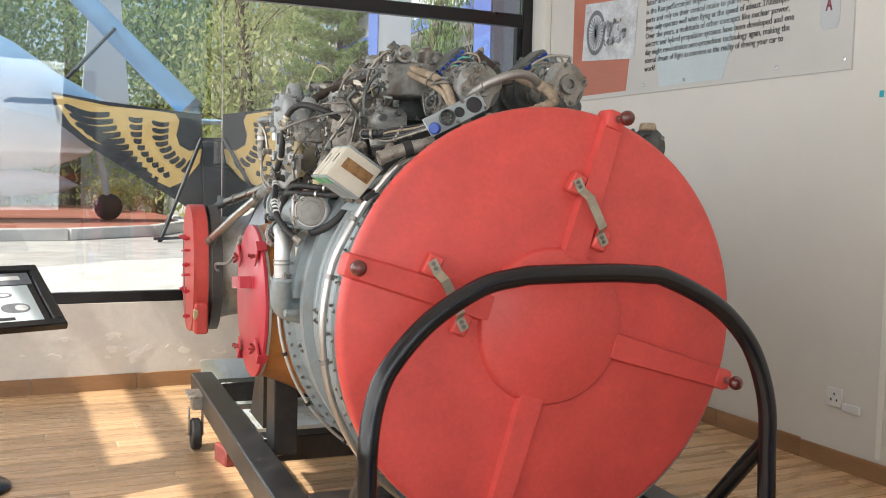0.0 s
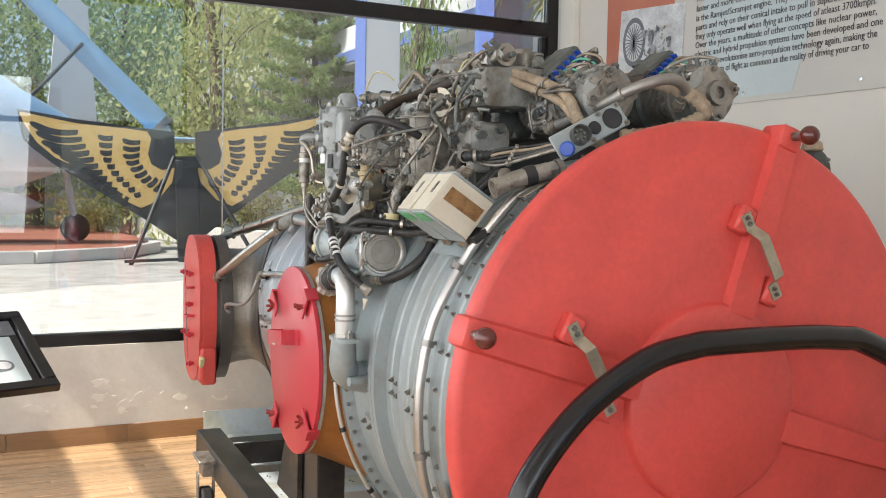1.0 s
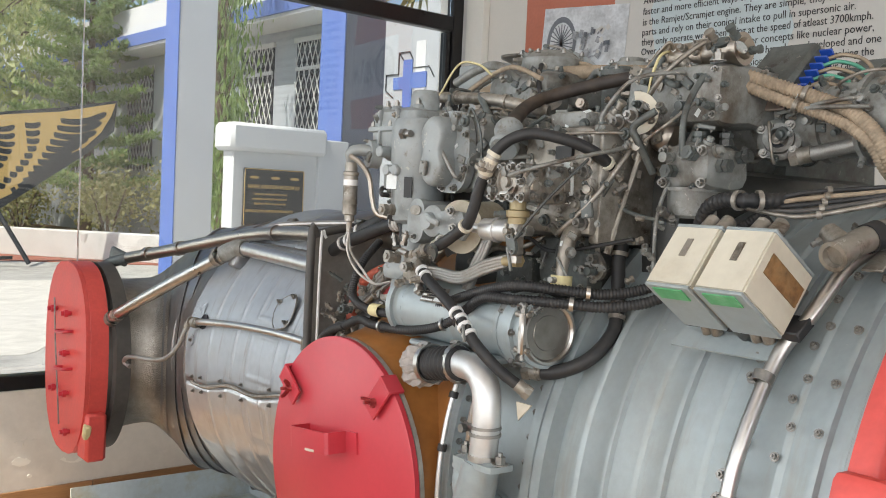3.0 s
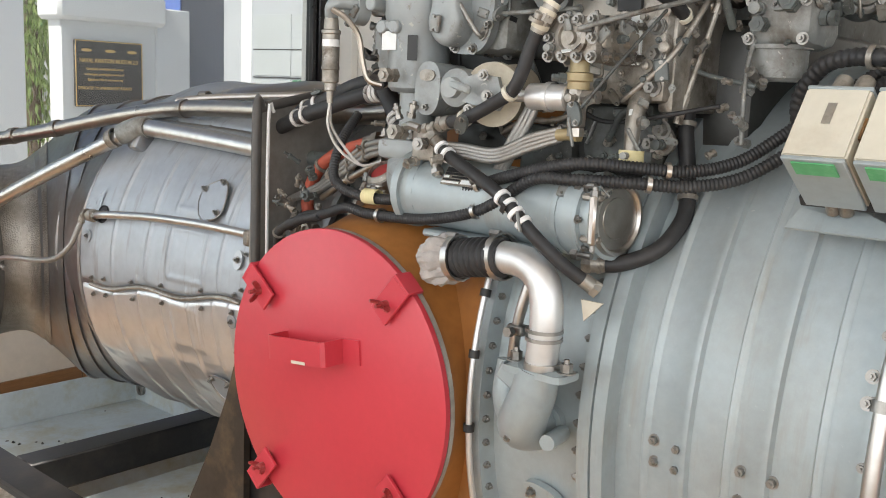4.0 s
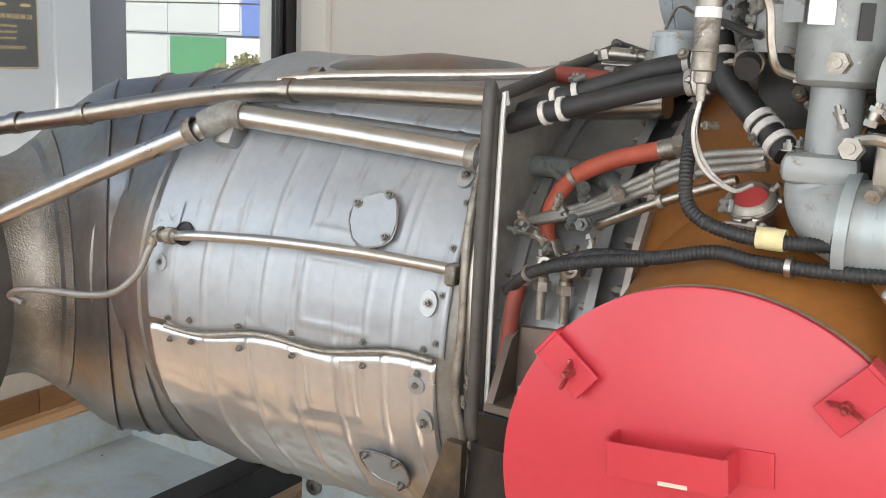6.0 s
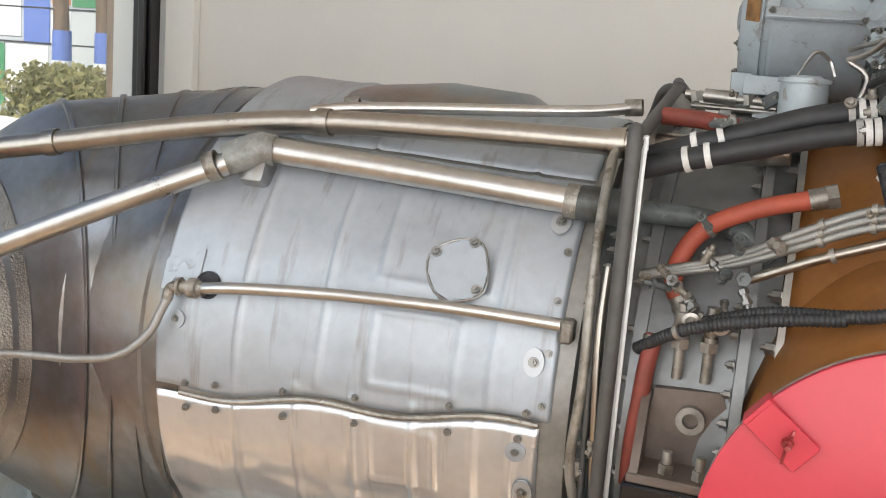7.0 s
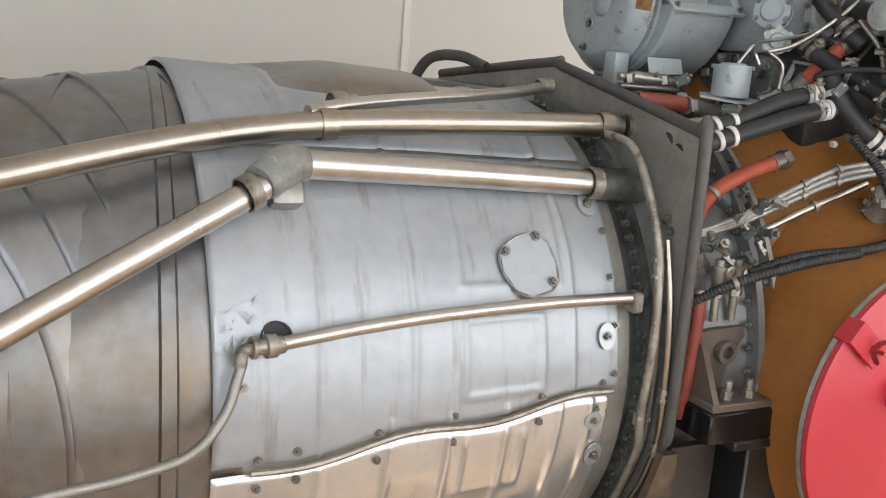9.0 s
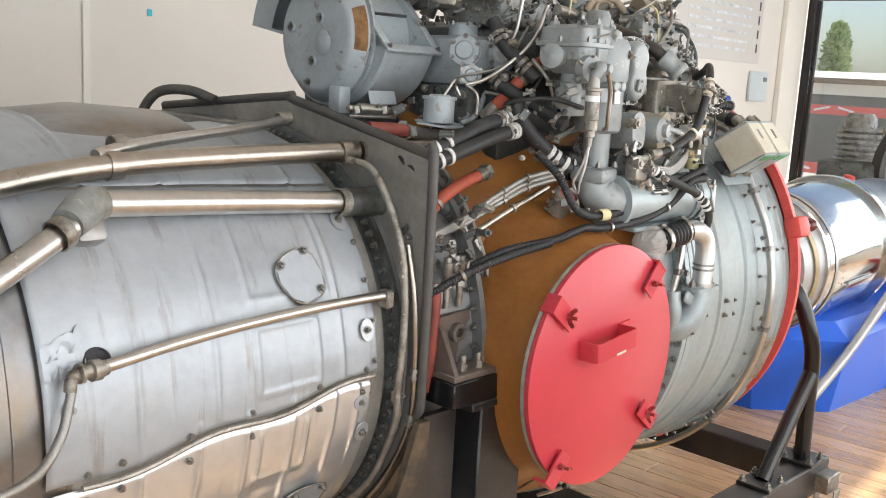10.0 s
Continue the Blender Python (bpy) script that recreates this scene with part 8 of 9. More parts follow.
LINES = [("early piston engines.", 0.845), ("By the late 1960s, this was used popularly, allowing", 0.745), ("the biggest cargo aircraft, airliners, long range maritime", 0.694), ("aircraft and fighters which are flying even today!", 0.638), ("Aviation engineers and scientists have always been looking", 0.545), ("faster and more efficient ways to propel aircraft. An interesting", 0.492),
         ("is the Ramjet/Scramjet engine. They are simple, they have", 0.440), ("parts and rely on their conical intake to pull in supersonic air.", 0.390), ("they only operate well when flying at the speed of atleast 3700kmph.", 0.342), ("Over the years, a multitude of other concepts like nuclear power,", 0.294), ("electric and hybrid propulsion systems have been developed and one", 0.246),
         ("day might revolutionise aero-propulsion technology again, making the", 0.197), ("eternal dream of flight as common as the reality of driving your car to", 0.149), ("work!", 0.100)]
for text, y in LINES:
    lettering(text, 0.049, pose(0.805, y, 0.0006), INK, info, squeeze=min(0.92, 1.32 / (0.0228 * len(text) + 0.001)) if len(text) > 30 else 0.9)
STRIP = material("pale_blue_grey_print", (0.52, 0.545, 0.55), 0.5, 0, 0.05, 4)
MAROON = material("maroon_print", (0.20, 0.035, 0.055), 0.5, 0, 0.1, 20)
part("letter_strip", plate(B(), [(2.17, 0.20), (2.19, 0.17), (2.27, 0.17), (2.29, 0.20), (2.29, 1.30), (2.17, 1.30)], 0.0016, pose(0, 0, -0.0013)), STRIP, info, "pale strip with a vertical title")
for k, ch in enumerate("NA"):
    lettering(ch, 0.085, pose(2.205, 0.375 - 0.115 * k, 0.0012), MAROON, info, squeeze=0.62, bold=0.003)
for x in (0.04, 0.8, 1.18, 1.9, 2.33):
    part("screw_cap", lathe(B(), [(0, 0.011), (0.005, 0.009), (0.006, 0)], pose(x, 0.02, -0.002), 14), CHROME, info)
info2 = empty("information_panel", Matrix.Translation((WX - 0.012, -2.0, 1.74)) @ TOWALL, "printed information panel with a pale photo and small text", "information panel")
part("board", box2(B(), (0, 0, -0.012), (1.90, 1.3, -0.002), 0.001), PANELP, info2)
for k in range(12):
    part("text_bar", box2(B(), (0.35, 0.10 + 0.075 * k, -0.002), (1.70 - 0.25 * rng.random(), 0.125 + 0.075 * k, -0.0005)), PHOTO, info2, "line of small grey print")
for k in range(5):
    part("text_bar", box2(B(), (1.80, 0.10 + 0.13 * k, -0.002), (1.83, 0.18 + 0.13 * k, -0.0005)), INK, info2)
sw = empty("wall_switch", pose(WX, -3.93, 1.53), "pale switch box on the wall", "switch")
part("box", box2(B(), (-0.03, -0.21, -0.14), (-0.001, 0.21, 0.14), 0.006), PALEB, sw)
part("rocker", box2(B(), (-0.036, -0.17, 0.05), (-0.029, -0.09, 0.09), 0.002), PHOTOD, sw)
sk = empty("wall_socket", pose(WX, 3.32, 0.33), "white wall socket with a side plate", "socket")
part("plate", box2(B(), (-0.012, -0.045, -0.04), (-0.001, 0.05, 0.05), 0.004), WHITEP, sk)
part("switch_plate", box2(B(), (-0.018, -0.15, -0.05), (-0.001, -0.05, -0.01), 0.003), WHITEP, sk)
for y, z in ((0.0, 0.022), (-0.016, -0.006), (0.018, -0.006)):
    part("hole", box2(B(), (-0.0135, y - 0.004, z - 0.006), (-0.0119, y + 0.004, z + 0.006)), DARK, sk)
tagged(part("trim_strip", box2(B(), (WX - 0.008, 3.045, 0.1), (WX - 0.001, 3.08, TOP), 0.003), JAMB), "white vertical trunking strip on the wall", "trunking", kind="structure")
CYAN = material("cyan_tape", (0.02, 0.42, 0.55), 0.5, 0, 0.05, 20)
for y, z in ((3.15, 1.745), (2.76, 1.677)):
    tagged(part("tape_tag", box(B(), (0.004, 0.022, 0.03), pose(WX - 0.003, y, z), 0.0008), CYAN), "small cyan tape tag on the wall", "tag")

# tilted caption board on a post, by the window
lect = empty("caption_stand", Matrix.Translation((0.286, 4.12, 0.705)) @ Matrix(((0.972, -0.219, 0.08, 0), (0.235, 0.880, -0.41, 0), (0.0, 0.43, 0.90, 0), (0, 0, 0, 1))), "tilted black-framed caption board with a printed sheet", "caption stand")
W, H = 0.62, 0.47
for lo, hi in (((-W, 0, -0.02), (0, 0.045, 0.012)), ((-W, H - 0.045, -0.02), (0, H, 0.012)), ((-0.045, 0.045, -0.02), (0, H - 0.045, 0.012)), ((-W, 0.045, -0.02), (-W + 0.045, H - 0.045, 0.012))):
    part("frame_bar", box2(B(), lo, hi, 0.005), BLACK, lect, "black frame bar")
part("backing", box2(B(), (-W + 0.03, 0.03, -0.018), (-0.03, H - 0.03, -0.002)), BLACK, lect)
part("sheet", box2(B(), (-W + 0.05, 0.05, -0.002), (-0.075, H - 0.15, 0.001)), PALEB, lect, "printed sheet under glass")
part("title_band", box2(B(), (-W + 0.05, H - 0.14, -0.002), (-0.05, H - 0.05, 0.001)), PHOTOD, lect)
part("text_bar", box2(B(), (-0.42, H - 0.105, 0.001), (-0.09, H - 0.075, 0.0018)), WHITEP, lect)
part("text_bar", box2(B(), (-0.40, 0.065, 0.001), (-0.18, 0.085, 0.0018)), INK, lect)
for x, y, a, b in ((-0.16, 0.15, 0.055, 0.035), (-0.22, 0.25, 0.07, 0.02), (-0.34, 0.22, 0.08, 0.03)):
    part("picture", plate(B(), oval(a, b, 20, 2.4, x, y), 0.001, pose(0, 0, 0.001)), PHOTOD, lect)
    part("picture", plate(B(), oval(a * 0.45, b * 0.6, 16, 2.0, x + a * 0.4, y), 0.001, pose(0, 0, 0.0018)), PHOTO, lect)
part("post", rod(B(), (-0.31, 0.235, -0.012), (-0.31, -0.02, -0.62), 0.025), BLACK, lect)
post = tagged(part("stand_base", lathe(B(), [(0, 0.17), (0.012, 0.17), (0.02, 0.16), (0.03, 0.04), (0.30, 0.03)], pose(-0.09, 4.37, 0), 28), BLACK), "round black base under the caption board", "stand base")

# second engine on a blue stand
e2 = empty("display_engine", pose(1.53, 0, 0), "polished silver engine drum on a blue painted stand", "jet engine")
M2 = Matrix.Translation((0, 0, 0.70)) @ Matrix(((1, 0, 0, 0), (0, 0, -1, 0), (0, 1, 0, 0), (0, 0, 0, 1)))
drum2 = part("drum", lathe(B(), [(-0.86, 0.318), (-0.80, 0.335), (-0.40, 0.338), (-0.08, 0.345), (-0.03, 0.345)], M2, 80, close=False), CHROME, e2, "polished metal drum")
part("seam", lathe(B(), [(-0.80, 0.337), (-0.79, 0.344), (-0.775, 0.337)], M2, 80, close=False), STEEL, drum2)
part("front_casing", lathe(B(), [(-1.06, 0.0), (-1.06, 0.24), (-1.05, 0.285), (-1.0, 0.30), (-0.88, 0.312), (-0.86, 0.318)], M2, 72, close=False), STEEL, e2, "dull front casing")
# the casing's amber-tan reflection, put in as a coloured band
part("amber_reflection_band", lathe(B(), [(-0.985, 0.304), (-0.985, 0.311), (-0.945, 0.314), (-0.945, 0.306)], M2, 72, close=False), AMBER, e2, "band coloured as an amber reflection on the casing")
for y, r, w in ((-0.875, 0.33, 0.03), (-0.05, 0.372, 0.055), (0.02, 0.365, 0.025)):
    part("ring", lathe(B(), [(y, r - 0.03), (y, r - 0.004), (y + 0.005, r), (y + w - 0.005, r), (y + w, r - 0.004), (y + w, r - 0.03)], M2, 72, close=False), CHROME, e2, "polished flange ring")
part("rear_casing", lathe(B(), [(0.02, 0.345), (0.30, 0.335), (0.75, 0.30), (0.80, 0.315), (0.84, 0.315), (1.15, 0.22), (1.2, 0.0)], M2, 64, close=False), HEAT, e2, "brownish heat-stained rear casing")
for k in range(26):
    a = radians(180 - 64 + 5 * k)
    part("rivet", lathe(B(), [(0, 0.005), (0.003, 0.004), (0.003, 0)], along(M2 @ Vector((0.343 * math.cos(a), 0.343 * math.sin(a), -0.70)), M2.to_3x3() @ Vector((math.cos(a), math.sin(a), 0))), 6), BOLT, drum2)
part("red_plug", lathe(B(), [(0, 0.03), (0.025, 0.03), (0.03, 0.02), (0.03, 0)], along((-0.05, -0.14, 1.04), (-0.2, 0, 1)), 14), RED, e2, "small red plug")
part("long_pipe", tube(B(), [(-0.40, 1.25, 0.16), (-0.42, 0.75, 0.33), (-0.42, 0.35, 0.475), (-0.42, -0.05, 0.62), (-0.42, -0.6, 0.82)], 0.022, 12), STEEL, e2, "long dull pipe")
part("long_pipe", tube(B(), [(-0.385, 1.22, 0.12), (-0.40, 0.72, 0.28), (-0.405, 0.35, 0.415), (-0.41, -0.05, 0.56), (-0.41, -0.6, 0.76)], 0.014, 10), TUBE, e2)
part("side_strip", box(B(), (0.008, 0.36, 0.016), pose(-0.338, 0.42, 0.62), 0.002), STEEL, drum2)
bm = B()
for z, pts in ((0.0, [(-0.42, -0.02), (-0.34, 0.64), (-0.06, 0.90), (0.30, 0.90), (0.44, 0.64), (0.44, -0.02)]), (0.36, [(-0.44, -0.02), (-0.40, 0.66), (-0.06, 0.95), (0.30, 0.95), (0.44, 0.66), (0.44, -0.02)]), (0.43, [(-0.36, -0.02), (-0.30, 0.60), (-0.04, 0.86), (0.26, 0.86), (0.36, 0.60), (0.36, -0.02)])):
    ring_v = [bm.verts.new((x, y, z)) for x, y in pts]
    if z == 0.0:
        bm.faces.new(ring_v)
    else:
        for k in range(6):
            bm.faces.new((last[k], last[(k + 1) % 6], ring_v[(k + 1) % 6], ring_v[k]))
    last = ring_v
bm.faces.new(last)
part("cradle", bm, BLUEST, e2, "blue painted sheet-metal cradle", 20)
part("saddle", box2(B(), (-0.16, 0.1, 0.43), (0.16, 0.7, 0.46), 0.004), RUBBER, e2)
REDST = material("dark_red_steel_post", (0.33, 0.035, 0.04), 0.4, 0, 0.1, 6)
for x in (-0.42, 0.42):
    part("red_post", box2(B(), (x - 0.035, -0.10, 0.0), (x + 0.035, -0.025, 0.66), 0.004), REDST, e2, "red steel upright")
part("stand_beam", box2(B(), (-0.38, -1.0, 0.0), (0.38, -0.11, 0.40), 0.004), BLUEST, e2)
e3 = empty("small_engine", pose(2.2, -2.6, 0), "blue-grey piston engine with a dark spoked wheel on a red stand", "engine")
part("crankcase", box(B(), (0.45, 0.5, 0.45), pose(0, 0, 0.78), 0.05, 2), GREYD, e3)
for k in range(6):
    part("cylinder_fin", lathe(B(), [(0, 0.16), (0.025, 0.16)], pose(0.0, 0, 1.0 + 0.045 * k), 24), GREY, e3)
part("cylinder", lathe(B(), [(0, 0.12), (0.32, 0.12), (0.36, 0.09)], pose(0, 0, 1.0), 24), GREY, e3)
part("exhaust", rod(B(), (-0.05, 0, 1.2), (-0.30, -0.2, 1.30), 0.03), GREY, e3)
bm = B()
lathe(bm, [(-0.04, 0.30), (-0.04, 0.36), (0.04, 0.36), (0.04, 0.30)], along((-0.35, -0.1, 0.95), (-1, 0.4, 0)), 40, close=False)
part("wheel_rim", bm, RUBBER, e3, "dark wheel rim")
for k in range(6):
    mm = along((-0.35, -0.1, 0.95), (-1, 0.4, 0)) @ pose(0, 0, 0, 0, 0, 60 * k)
    part("spoke", rod(B(), mm @ Vector((0, 0, 0)), mm @ Vector((0.31, 0, 0)), 0.014), GREYD, e3)
part("base", box2(B(), (-0.4, -0.4, 0), (0.4, 0.4, 0.56), 0.01), REDST, e3, "red stand")

# ---- yard ----
GZ = -0.12
tagged(part("ground", box2(B(), (-500, 6.37, -0.6), (500, 900, GZ)), CONC), "sunlit grey concrete yard with pale patches", "ground", kind="structure")
tagged(part("ground_south", box2(B(), (-500, -900, -0.6), (500, -5.12, GZ)), CONC), "sunlit concrete yard", "ground", kind="structure")
tagged(part("ground_west", box2(B(), (-500, -5.119, -0.6), (WL - 0.251, 6.369, GZ)), CONC), "sunlit concrete yard", "ground", kind="structure")
tagged(part("ground_east", box2(B(), (3.87, -5.119, -0.6), (500, 6.369, GZ)), CONC), "sunlit concrete yard", "ground", kind="structure")
patch = bmesh.new()
for cx, cy, rx, ry in ((2.0, 13.6, 3.0, 2.9), (4.4, 16.5, 1.6, 1.5), (-1.2, 12.2, 1.0, 0.9)):
    pts = [(cx + rx * math.cos(a) * (1 + 0.22 * math.sin(3 * a + cx) + 0.1 * math.sin(7 * a)), cy + ry * math.sin(a) * (1 + 0.2 * math.sin(2 * a) + 0.1 * math.sin(9 * a))) for a in (2 * math.pi * k / 48 for k in range(48))]
    plate(patch, pts, 0.004 + 0.0002 * cy, pose(0, 0, GZ - 0.002))
tagged(part("ground_patch", patch, material("pale_worn_screed", (0.68, 0.65, 0.59), 0.85, 0, 0.12, 6, 0.6, (0.45, 0.43, 0.39), 2.2, 0.04)), "pale worn screed patches on the yard", "ground", kind="structure")


def slab(name, outline, z0, z1, mat, label, cat):
    return tagged(part(name, plate(B(), outline, z1 - z0, pose(0, 0, z0)), mat), label, cat, kind="structure")


isl = [(-12, 22.6), (-1, 21.6), (1.5, 21.9), (3.4, 23.2), (4.6, 25.5), (5.0, 30), (4.6, 40), (-12, 40)]
slab("pavement", isl, GZ, 0.06, PAVER, "red brick paved island under the aircraft", "pavement")
for a, b in zip(isl[:6], isl[1:6]):
    d = math.hypot(b[0] - a[0], b[1] - a[1])
    tagged(part("kerb", box(B(), (d, 0.22, 0.26), pose((a[0] + b[0]) / 2, (a[1] + b[1]) / 2, GZ + 0.13, 0, 0, math.degrees(math.atan2(b[1] - a[1], b[0] - a[0]))), 0.02), KERB), "whitewashed concrete kerb", "kerb", kind="structure")
slab("pavement_strip", [(5.6, 22.5), (9.0, 20.5), (10.4, 22.0), (6.5, 30.0)], GZ, GZ + 0.02, PAVER, "red brick paved strip beside the garden", "pavement")
bed = [(6.2, 24.4), (9.9, 19.6), (10.5, 19.6), (10.5, 34), (6.0, 38)]
slab("garden_bed", [(x + 0.1, y + 0.1) for x, y in bed], GZ, 0.18, SOIL, "dry brown garden bed", "garden bed")
for a, b in ((bed[0], bed[1]), (bed[1], bed[2]), (bed[4], bed[0])):
    d = math.hypot(b[0] - a[0], b[1] - a[1])
    tagged(part("garden_wall", box(B(), (d, 0.25, 0.62), pose((a[0] + b[0]) / 2, (a[1] + b[1]) / 2, GZ + 0.31, 0, 0, math.degrees(math.atan2(b[1] - a[1], b[0] - a[0]))), 0.03), KERB), "low whitewashed garden wall", "wall", kind="structure")

# winged sign: two boards, gold feathers, post and struts
sign = empty("winged_sign", pose(4.635, 22.0, GZ + 0.14, 0, -2.2, -5), "black sign with gold painted wings on a braced steel post", "sign")
TOSIGN = Matrix(((1, 0, 0, 0), (0, 0, -1, 0), (0, 1, 0, 0), (0, 0, 0, 1)))
WING = [(3.26, 3.06), (2.16, 2.83), (1.18, 2.73), (0.78, 2.67), (0.70, 2.52), (0.78, 2.20), (0.72, 1.98), (0.51, 1.85), (0.23, 1.90), (0.30, 1.58), (0.63, 1.19), (0.96, 1.05), (1.23, 1.19), (1.62, 1.56), (2.13, 1.89), (2.62, 2.13), (2.95, 2.44), (3.17, 2.80)]
# dark gaps between the feathers, row by row: a line of roots, a line of tips, how many
GAPS = (
    (((2.19, 2.72), (1.95, 2.23), (1.67, 1.76), (1.32, 1.29), (1.14, 1.18)), ((3.12, 2.94), (2.86, 2.45), (2.26, 1.94), (1.64, 1.50), (1.20, 1.20)), 12),
    (((1.47, 2.61), (1.52, 2.04), (1.32, 1.70), (0.90, 1.30)), ((1.78, 2.65), (1.74, 2.20), (1.52, 1.76), (1.04, 1.26)), 10),
    (((0.92, 2.51), (0.96, 2.04), (0.74, 1.72), (0.42, 1.62)), ((1.29, 2.58), (1.29, 2.12), (1.06, 1.70), (0.62, 1.34)), 9),
)


def along_line(pts, f):
    seg = [math.dist(p, q) for p, q in zip(pts, pts[1:])]
    d = f * sum(seg)
    for p, q, l in zip(pts, pts[1:], seg):
        if d <= l or q is pts[-1]:
            return Vector(p).lerp(Vector(q), min(1.0, d / l))
        d -= l


for s in (-1, 1):
    half = [(0.0, 0.12), (0.20, 0.30), (0.95, 0.85), (2.66, 2.00), (3.22, 2.48), (3.30, 3.12), (2.2, 2.92), (0.22, 2.66), (0.22, 2.14), (0.0, 2.14)]
    bd = part("wing_board", plate(B(), [(s * x, y) for x, y in half], 0.05, TOSIGN), SIGNB, sign, "charcoal wing-shaped board")
    wing = part("gold_wing", plate(B(), [(s * x, y) for x, y in WING], 0.006, TOSIGN @ pose(0, 0, 0.05)), GOLD, bd, "gold painted feathered wing")
    for roots, tips, n in GAPS:
        for k in range(n):
            f = (k + 0.5) / n
            a, b = along_line(roots, f), along_line(tips, f)
            d = b - a
            nrm = Vector((-d.y, d.x)).normalized() * (1 if d.x > 0 else -1)
            ws = 0.36 * (along_line(roots, min(1, f + 0.5 / n)) - along_line(roots, max(0, f - 0.5 / n))).length
            wt = 0.34 * (along_line(tips, min(1, f + 0.5 / n)) - along_line(tips, max(0, f - 0.5 / n))).length
            qs = [0.0, 0.04, 0.2, 0.4, 0.6, 0.8, 0.94, 1.0]
            mid = [a + d * q - nrm * 0.10 * d.length * math.sin(math.pi * q) for q in qs]
            wid = [(ws + (wt - ws) * q) * (0.75 if q in (0.0, 0.94) else 0.25 if q == 1.0 else 1.0) for q in qs]
            up = [m + nrm * w for m, w in zip(mid, wid)]
            dn = [m - nrm * w for m, w in zip(mid, wid)]
            part("feather_gap", plate(B(), [(s * v.x, v.y) for v in up + dn[::-1]], 0.003, TOSIGN @ pose(0, 0, 0.056)), SIGNB, wing, "dark gap between feathers" if k == 0 else "")
    part("strut", rod(B(), (s * 0.25, -0.10, 2.12), (s * 1.30, -1.0, -0.14), 0.045), SIGNB, sign)
part("post", box2(B(), (-0.24, -0.16, -0.14), (0.24, -0.04, 2.06), 0.01), SIGNB, sign)
part("base_bar", box2(B(), (-1.4, -1.05, -0.04), (1.0, -0.95, 0.02)), SIGNB, sign)

# white pedestal with a plaque
mon = empty("plaque_pedestal", pose(4.05, 9.0, GZ), "white masonry pedestal with a black and gold plaque", "pedestal")
part("body", box2(B(), (-0.43, 0.0, 0), (0.66, 0.17, 1.98), 0.01), WPLASTER, mon)
part("side_block", box2(B(), (0.38, -0.03, 0), (0.70, 0.20, 2.05), 0.01), WPLASTER, mon)
part("cap", box2(B(), (-0.49, -0.09, 1.90), (0.44, 0.23, 2.13), 0.03), WPLASTER, mon)
plq = part("plaque", box2(B(), (-0.335, -0.028, 1.27), (0.245, -0.002, 1.765), 0.008), SIGNB, mon, "black plaque with a gold edge")
part("plaque_edge", box2(box2(box2(box2(B(), (-0.33, -0.032, 1.755), (0.24, -0.028, 1.762)), (-0.33, -0.032, 1.273), (0.24, -0.028, 1.28)), (-0.332, -0.032, 1.273), (-0.326, -0.028, 1.762)), (0.236, -0.032, 1.273), (0.242, -0.028, 1.762)), GOLD, plq)
for text, z, size, x in (("NAVAL AVIATION MUSEUM 2.0", 1.60, 0.044, -0.30), ("Completely refurbished with current", 1.545, 0.026, -0.245), ("technologies, covering the evolution of", 1.505, 0.026, -0.26), ("flight from 1903 to the present day", 1.465, 0.026, -0.235), ("DEDICATED TO AVIATION ENTHUSIASTS", 1.40, 0.030, -0.315)):
    lettering(text, size, Matrix.Translation((x, -0.031, z)) @ TOSIGN, GOLD, mon, squeeze=0.82, bold=size * 0.026)
for x in (-0.24, -0.04, 0.15):
    part("plaque_emblem", plate(B(), oval(0.045, 0.012, 12, 2, x, 0), 0.002, Matrix.Translation((0, -0.029, 1.69)) @ TOSIGN), GOLD, plq)

# porch columns and the blue and white building along the yard
for nm, x0, xm, x1, y0, y1, m1, m2 in (("porch_column", 5.005, 5.01, 5.52, 13.0, 13.36, WPLASTER, BPLASTER), ("porch_column", 4.784, 4.80, 5.25, 9.15, 9.53, SLATE, BPLASTER)):
    c = empty(nm, pose(0, 0, GZ), "square porch column painted white with a blue side" if m1 is WPLASTER else "square porch column painted grey with a blue side", "column", "porch columns")
    part("shaft", box2(B(), (x0 + 0.01, y0, 0), (x1, y1, 6.6 if m1 is WPLASTER else 4.2), 0.01), m1, c)
    part("blue_face", box2(B(), (x0 - 0.002, y0 - 0.002, 0), (x0 + 0.009, y1 + 0.002, 6.6 if m1 is WPLASTER else 4.2)), BPLASTER, c, "blue painted face")
bld = empty("school_building", pose(10.6, 0, GZ), "white and blue single-storey building with grilled windows", "building")
part("wall", box2(B(), (0.0, -2, 0), (0.3, 60, 5.1)), PLASTER, bld, "pale blue-white plaster wall")
part("eave", box2(B(), (-0.9, 17.3, 5.05), (0.3, 60, 5.12)), WPLASTER, bld)
part("fascia", box2(B(), (-0.95, 17.3, 5.12), (-0.85, 60, 5.42)), BPLASTER, bld, "blue fascia band")
part("parapet", box2(B(), (-0.85, 17.3, 5.42), (0.3, 60, 6.1)), WPLASTER, bld, "stained white parapet")
